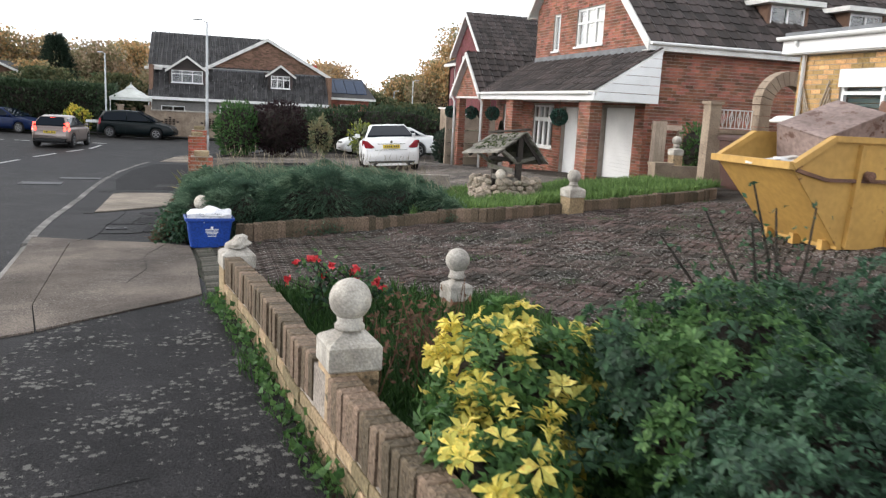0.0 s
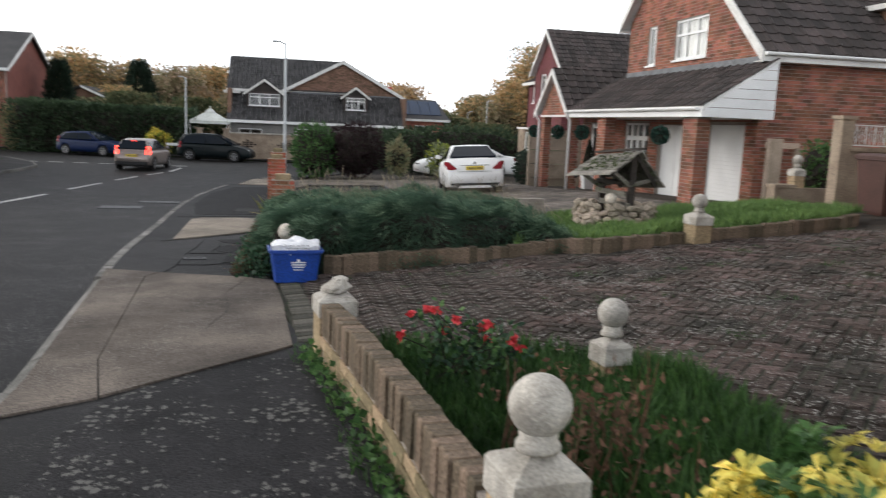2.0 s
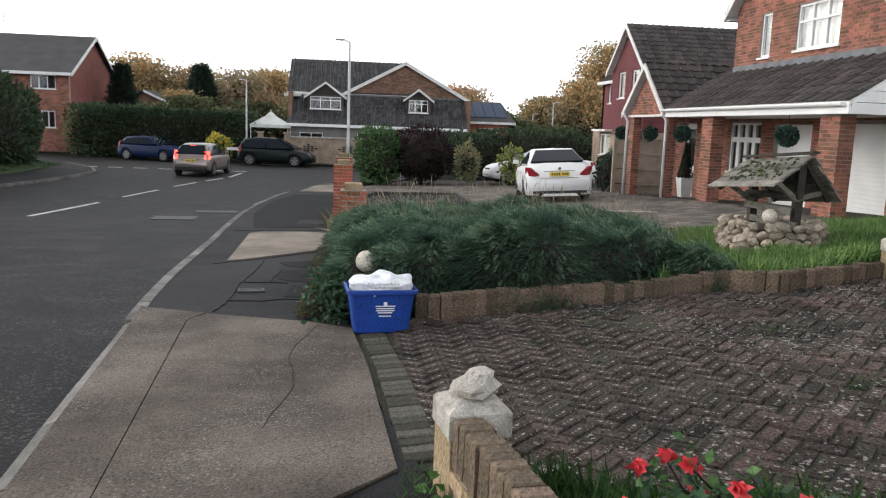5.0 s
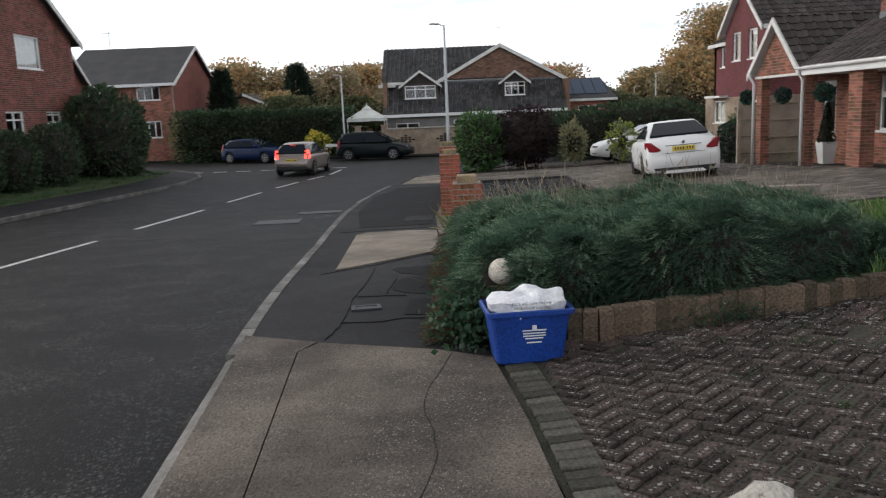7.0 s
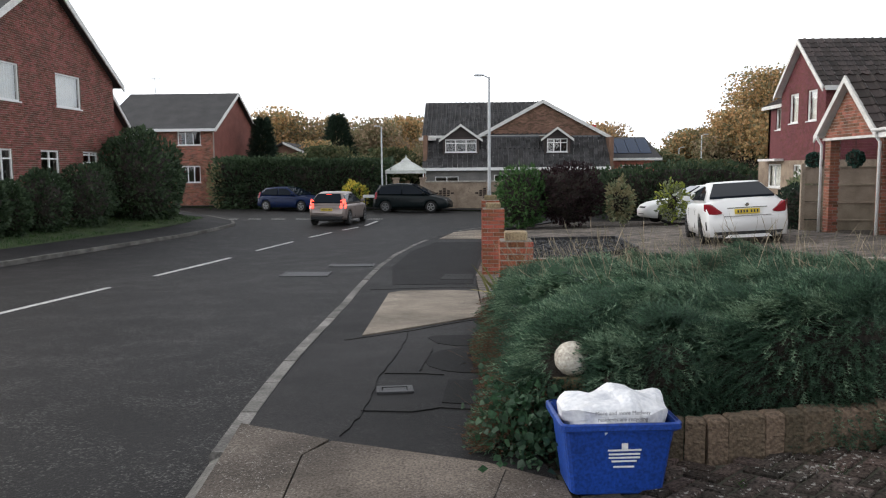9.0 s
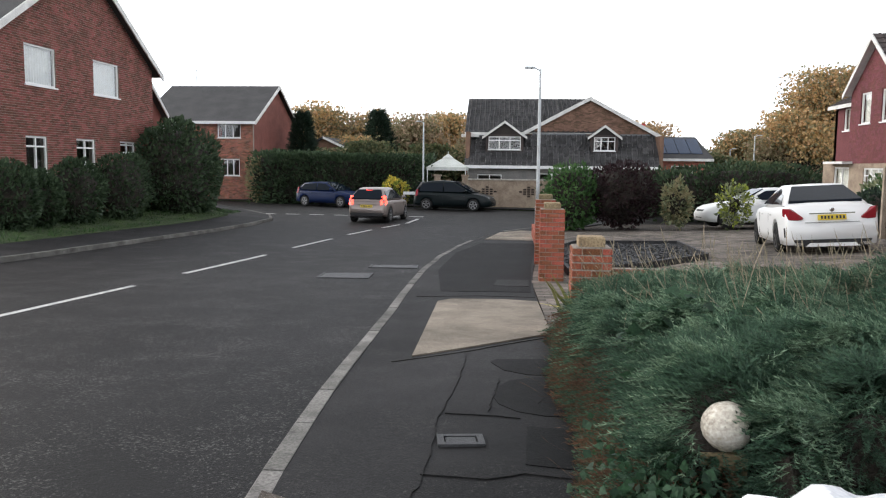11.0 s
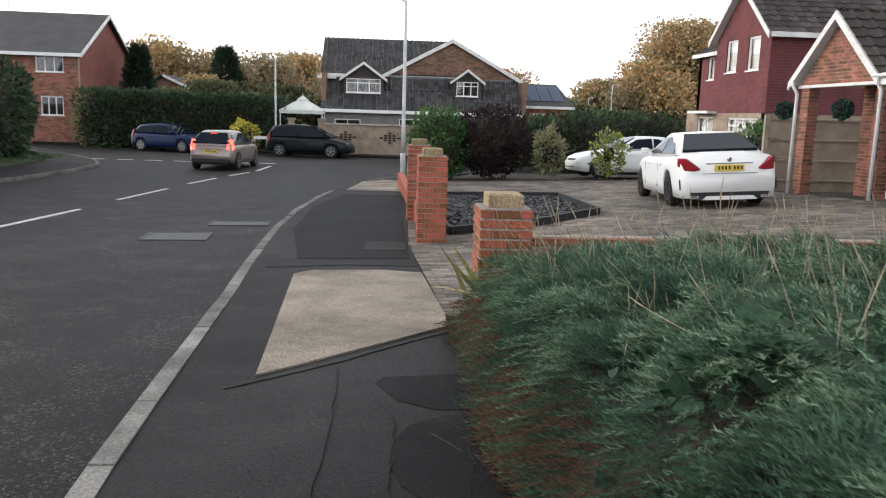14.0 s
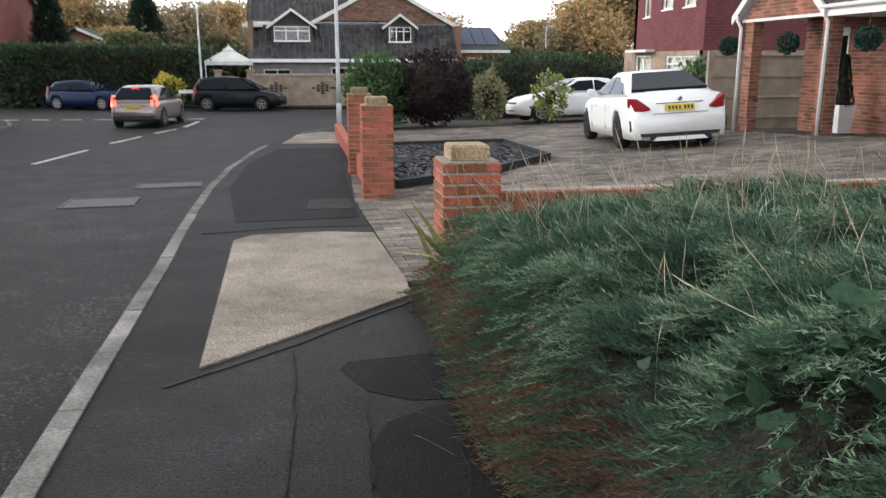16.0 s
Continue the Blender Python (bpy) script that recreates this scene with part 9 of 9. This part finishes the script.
tree(22.4, 74, -1.2, 8.8, 8.0, [OLIVE, ORANGE, ORANGE], "orange and olive autumn tree beside a taller one", 11000, 0.22, 0.25)
tree(20.4, 75, -1.2, 6.6, 6.5, [OLIVE, RUSSET, OLIVE], "olive autumn tree in the thicket", 7000, 0.22, 0.2)
tree(24.6, 76, -1.2, 11.8, 9.5, [ORANGE, OLIVE, ORANGE, RUSSET], "tall orange autumn tree behind the tile-hung house", 22000, 0.22, 0.3)
bush("woodland_shrub", (22.0, 73, 0.6), (4.5, 1.6, 2.4), 6500, 0.22, OLIVE, "olive brown thicket under the tall trees", second=RUSSET, frac=0.5, rough=0.35)
tree(27.5, 80, -1.2, 9.6, 8.0, [ORANGE, RUSSET], "tall orange autumn tree behind the tile-hung house", 10000, 0.24, 0.3)
tree(18.3, 79, -1.2, 6.6, 6.0, [OLIVE, ORANGE], "olive and orange autumn tree", 7000, 0.22, 0.2)
tree(14.5, 82, -1.2, 5.2, 5.0, [OLIVE, RUSSET], "olive autumn tree behind the annex", 5000, 0.22, 0.2)
for x, y, h, mm in ((-15.2, 67, 4.6, 0), (-12.2, 69, 5.4, 1), (-9.6, 66, 4.4, 0), (-7.4, 68.5, 5.0, 1), (-5.4, 67, 4.2, 0), (14.2, 68, 4.4, 0), (16.4, 66, 4.0, 1), (12.6, 72, 4.6, 1)):
    tree(x, y, -1.2, h, 5.0, [[FARGREEN, FARGREEN, OLIVE], [FARGREEN, FAROLIVE]][mm], "dull green broadleaf tree behind the hedge", 6500, 0.22, 0.14)
xs_t = [-46, -41, -36, -32, -28.5, -25.5, -22.5, -19.5, -16.5, -13.8, -11, -8.5, -6.0, -3.5, 1.0, 6.0, 9.5, 12.5]
for i, x in enumerate(xs_t):
    h = 8.2 + 1.6 * math.sin(i * 1.9) - (0 if x < 0 else 1.2)
    tree(x + random.uniform(-0.8, 0.8), 88 + 7 * math.sin(i * 2.3), -1.2, h, h * 0.8, [[RUSSET, OLIVE, ORANGE], [ORANGE, RUSSET], [OLIVE, RUSSET], [ORANGE, ORANGE, OLIVE]][i % 4], "russet and orange autumn tree in the far wood", 7500, 0.25, 0.2)
for i in range(24):
    x = -58 + i * 3.05
    tree(x + random.uniform(-1, 1), 80 + 3 * math.sin(i * 1.7), -1.2, 5.6 + 1.2 * math.sin(i * 2.9), 5.5, [[OLIVE, RUSSET], [RUSSET, ORANGE], [OLIVE, OLIVE, ORANGE]][i % 3], "low russet autumn tree at the wood's edge", 4600, 0.25, 0.14)
# dense undergrowth of the wood
n = 26000
q = np.stack([rng.uniform(-70, 40, n), rng.uniform(76, 100, n), np.zeros(n)], 1)
top = np.array([2.6 + 1.6 * noise.noise(Vector((a * 0.25, b * 0.25, 0))) for a, b in q[:, :2]])
q[:, 2] = -1.2 + top * rng.random(n) ** 0.6
sel = rng.random(n)
for k, mt in enumerate((HEDGE, OLIVE, RUSSET)):
    w_ = (sel > k / 3) & (sel <= (k + 1) / 3) if k else sel <= 0.34
    scatter("undergrowth", *BROAD, q[w_], rng.normal(size=(int(w_.sum()), 3)) + np.array([0, -0.3, 0.3]), rng.uniform(0.4, 0.9, int(w_.sum())), mt, label="dense undergrowth at the edge of the far wood", category="undergrowth")
m = Mesh()
for i in range(60):
    x = -75 + i * 2.1
    m.v += [(x, 101, -1.5), (x, 101, 2.9 + 0.8 * noise.noise(Vector((x * 0.2, 0, 0))))]
for i in range(59):
    m.f.append((2 * i, 2 * i + 2, 2 * i + 3, 2 * i + 1))
lone("backdrop", m, HEDGE, "dark depth of the wood behind the trees", "backdrop", "structure")

# ---- topiary balls and cone at the entrance ----
def topiary_ball(x, y, z, r, hang=None, stem=None):
    t = thing("topiary_ball", (x, y, z - r), "round green artificial topiary ball by the entrance", "topiary", "topiary balls")
    core_mass(t, (x, y, z), (r, r, r), 1, 0.02, 0.9)
    foliage(t, "leaves", (x, y, z), (r, r, r), 700, 0.05, TOPI, BROAD, rough=0.03, lift=0)
    if hang:
        part("chain", Mesh().tube([(x, y, z + r * 0.9), (x, y, hang)], 0.006, 5), TRIM, t)
    if stem is not None:
        part("stem", Mesh().tube([(x, y, z - r * 0.9), (x, y, stem)], 0.014, 6), TWIG, t)
        part("pot", Mesh().lathe((x, y, stem - 0.02), [(0.10, 0), (0.14, 0.22), (0.12, 0.2)], 14), BLACK, t)


topiary_ball(8.48, 25.48, 1.45, 0.19, 1.92), topiary_ball(8.34, 22.98, 1.47, 0.19, 1.90), topiary_ball(8.40, 27.62, 1.44, 0.19, 1.95), topiary_ball(8.34, 18.11, 1.49, 0.19, 1.90, None)
pl = thing("planter", (9.3, 24.75, land(9.3, 24.75)), "tall white square planter with a green topiary cone", "planter")
z = land(9.3, 24.75) - 0.02
part("tub", Mesh().rings([[(9.3 + a * h, 24.75 + c_ * h, zz) for a, c_ in ((-1, -1), (1, -1), (1, 1), (-1, 1))] for h, zz in ((0.13, z), (0.19, z + 0.55), (0.17, z + 0.55), (0.16, z + 0.5))]), WHITE, pl)
n = 1400
f = rng.random(n)
a = rng.uniform(0, 2 * math.pi, n)
rr = 0.19 * (1 - f) * rng.uniform(0.8, 1.05, n) + 0.015
scatter("topiary_cone", *LEAF, np.stack([9.3 + rr * np.cos(a), 24.75 + rr * np.sin(a), z + 0.5 + f * 1.0], 1), np.stack([np.cos(a), np.sin(a), np.full(n, 0.8)], 1), 0.05, CONIF, pl)
# dark cone inside the leaves, coloured as their inner shade
part("cone_core", Mesh().lathe((9.3, 24.75, z), [(0.16, 0.48), (0.01, 1.46)], 12), TWIG, pl)

# ---- garden gazebo beyond the wall ----
gzb = thing("gazebo", (-5.1, 58.2, -1.1), "white fabric garden gazebo with pointed roof", "gazebo")
FAB = mat("white_fabric", (0.62, 0.64, 0.60), (0.52, 0.54, 0.50), 0.8, 2.0, 0.1)
part("canopy", Mesh().rings([[(-5.1 + a * h, 58.2 + c_ * h, zz) for a, c_ in ((-1, -1), (1, -1), (1, 1), (-1, 1))] for h, zz in ((1.25, 0.95), (1.25, 1.15), (0.6, 1.55), (0.25, 1.75))]), FAB, gzb)
part("vent_cap", Mesh().rings([[(-5.1 + a * h, 58.2 + c_ * h, zz) for a, c_ in ((-1, -1), (1, -1), (1, 1), (-1, 1))] for h, zz in ((0.34, 1.74), (0.03, 2.0), (0.02, 2.15))]), FAB, gzb)
for a, c_ in ((-1, -1), (1, -1), (1, 1), (-1, 1)):
    part("pole", Mesh().tube([(-5.1 + a * 1.2, 58.2 + c_ * 1.2, -1.3), (-5.1 + a * 1.2, 58.2 + c_ * 1.2, 1.0)], 0.03, 6), WHITE, gzb)
# street sign by the golden shrub
sg = thing("street_sign", (-6.9, 53.3, -1.2), "low white street name sign on two posts", "sign")
part("board", Mesh().box(-7.3, -6.5, 53.28, 53.31, -0.45, -0.28), WHITE, sg)
for x in (-7.15, -6.65):
    part("post", Mesh().box(x - 0.03, x + 0.03, 53.31, 53.37, -1.3, -0.3), BLACK, sg)
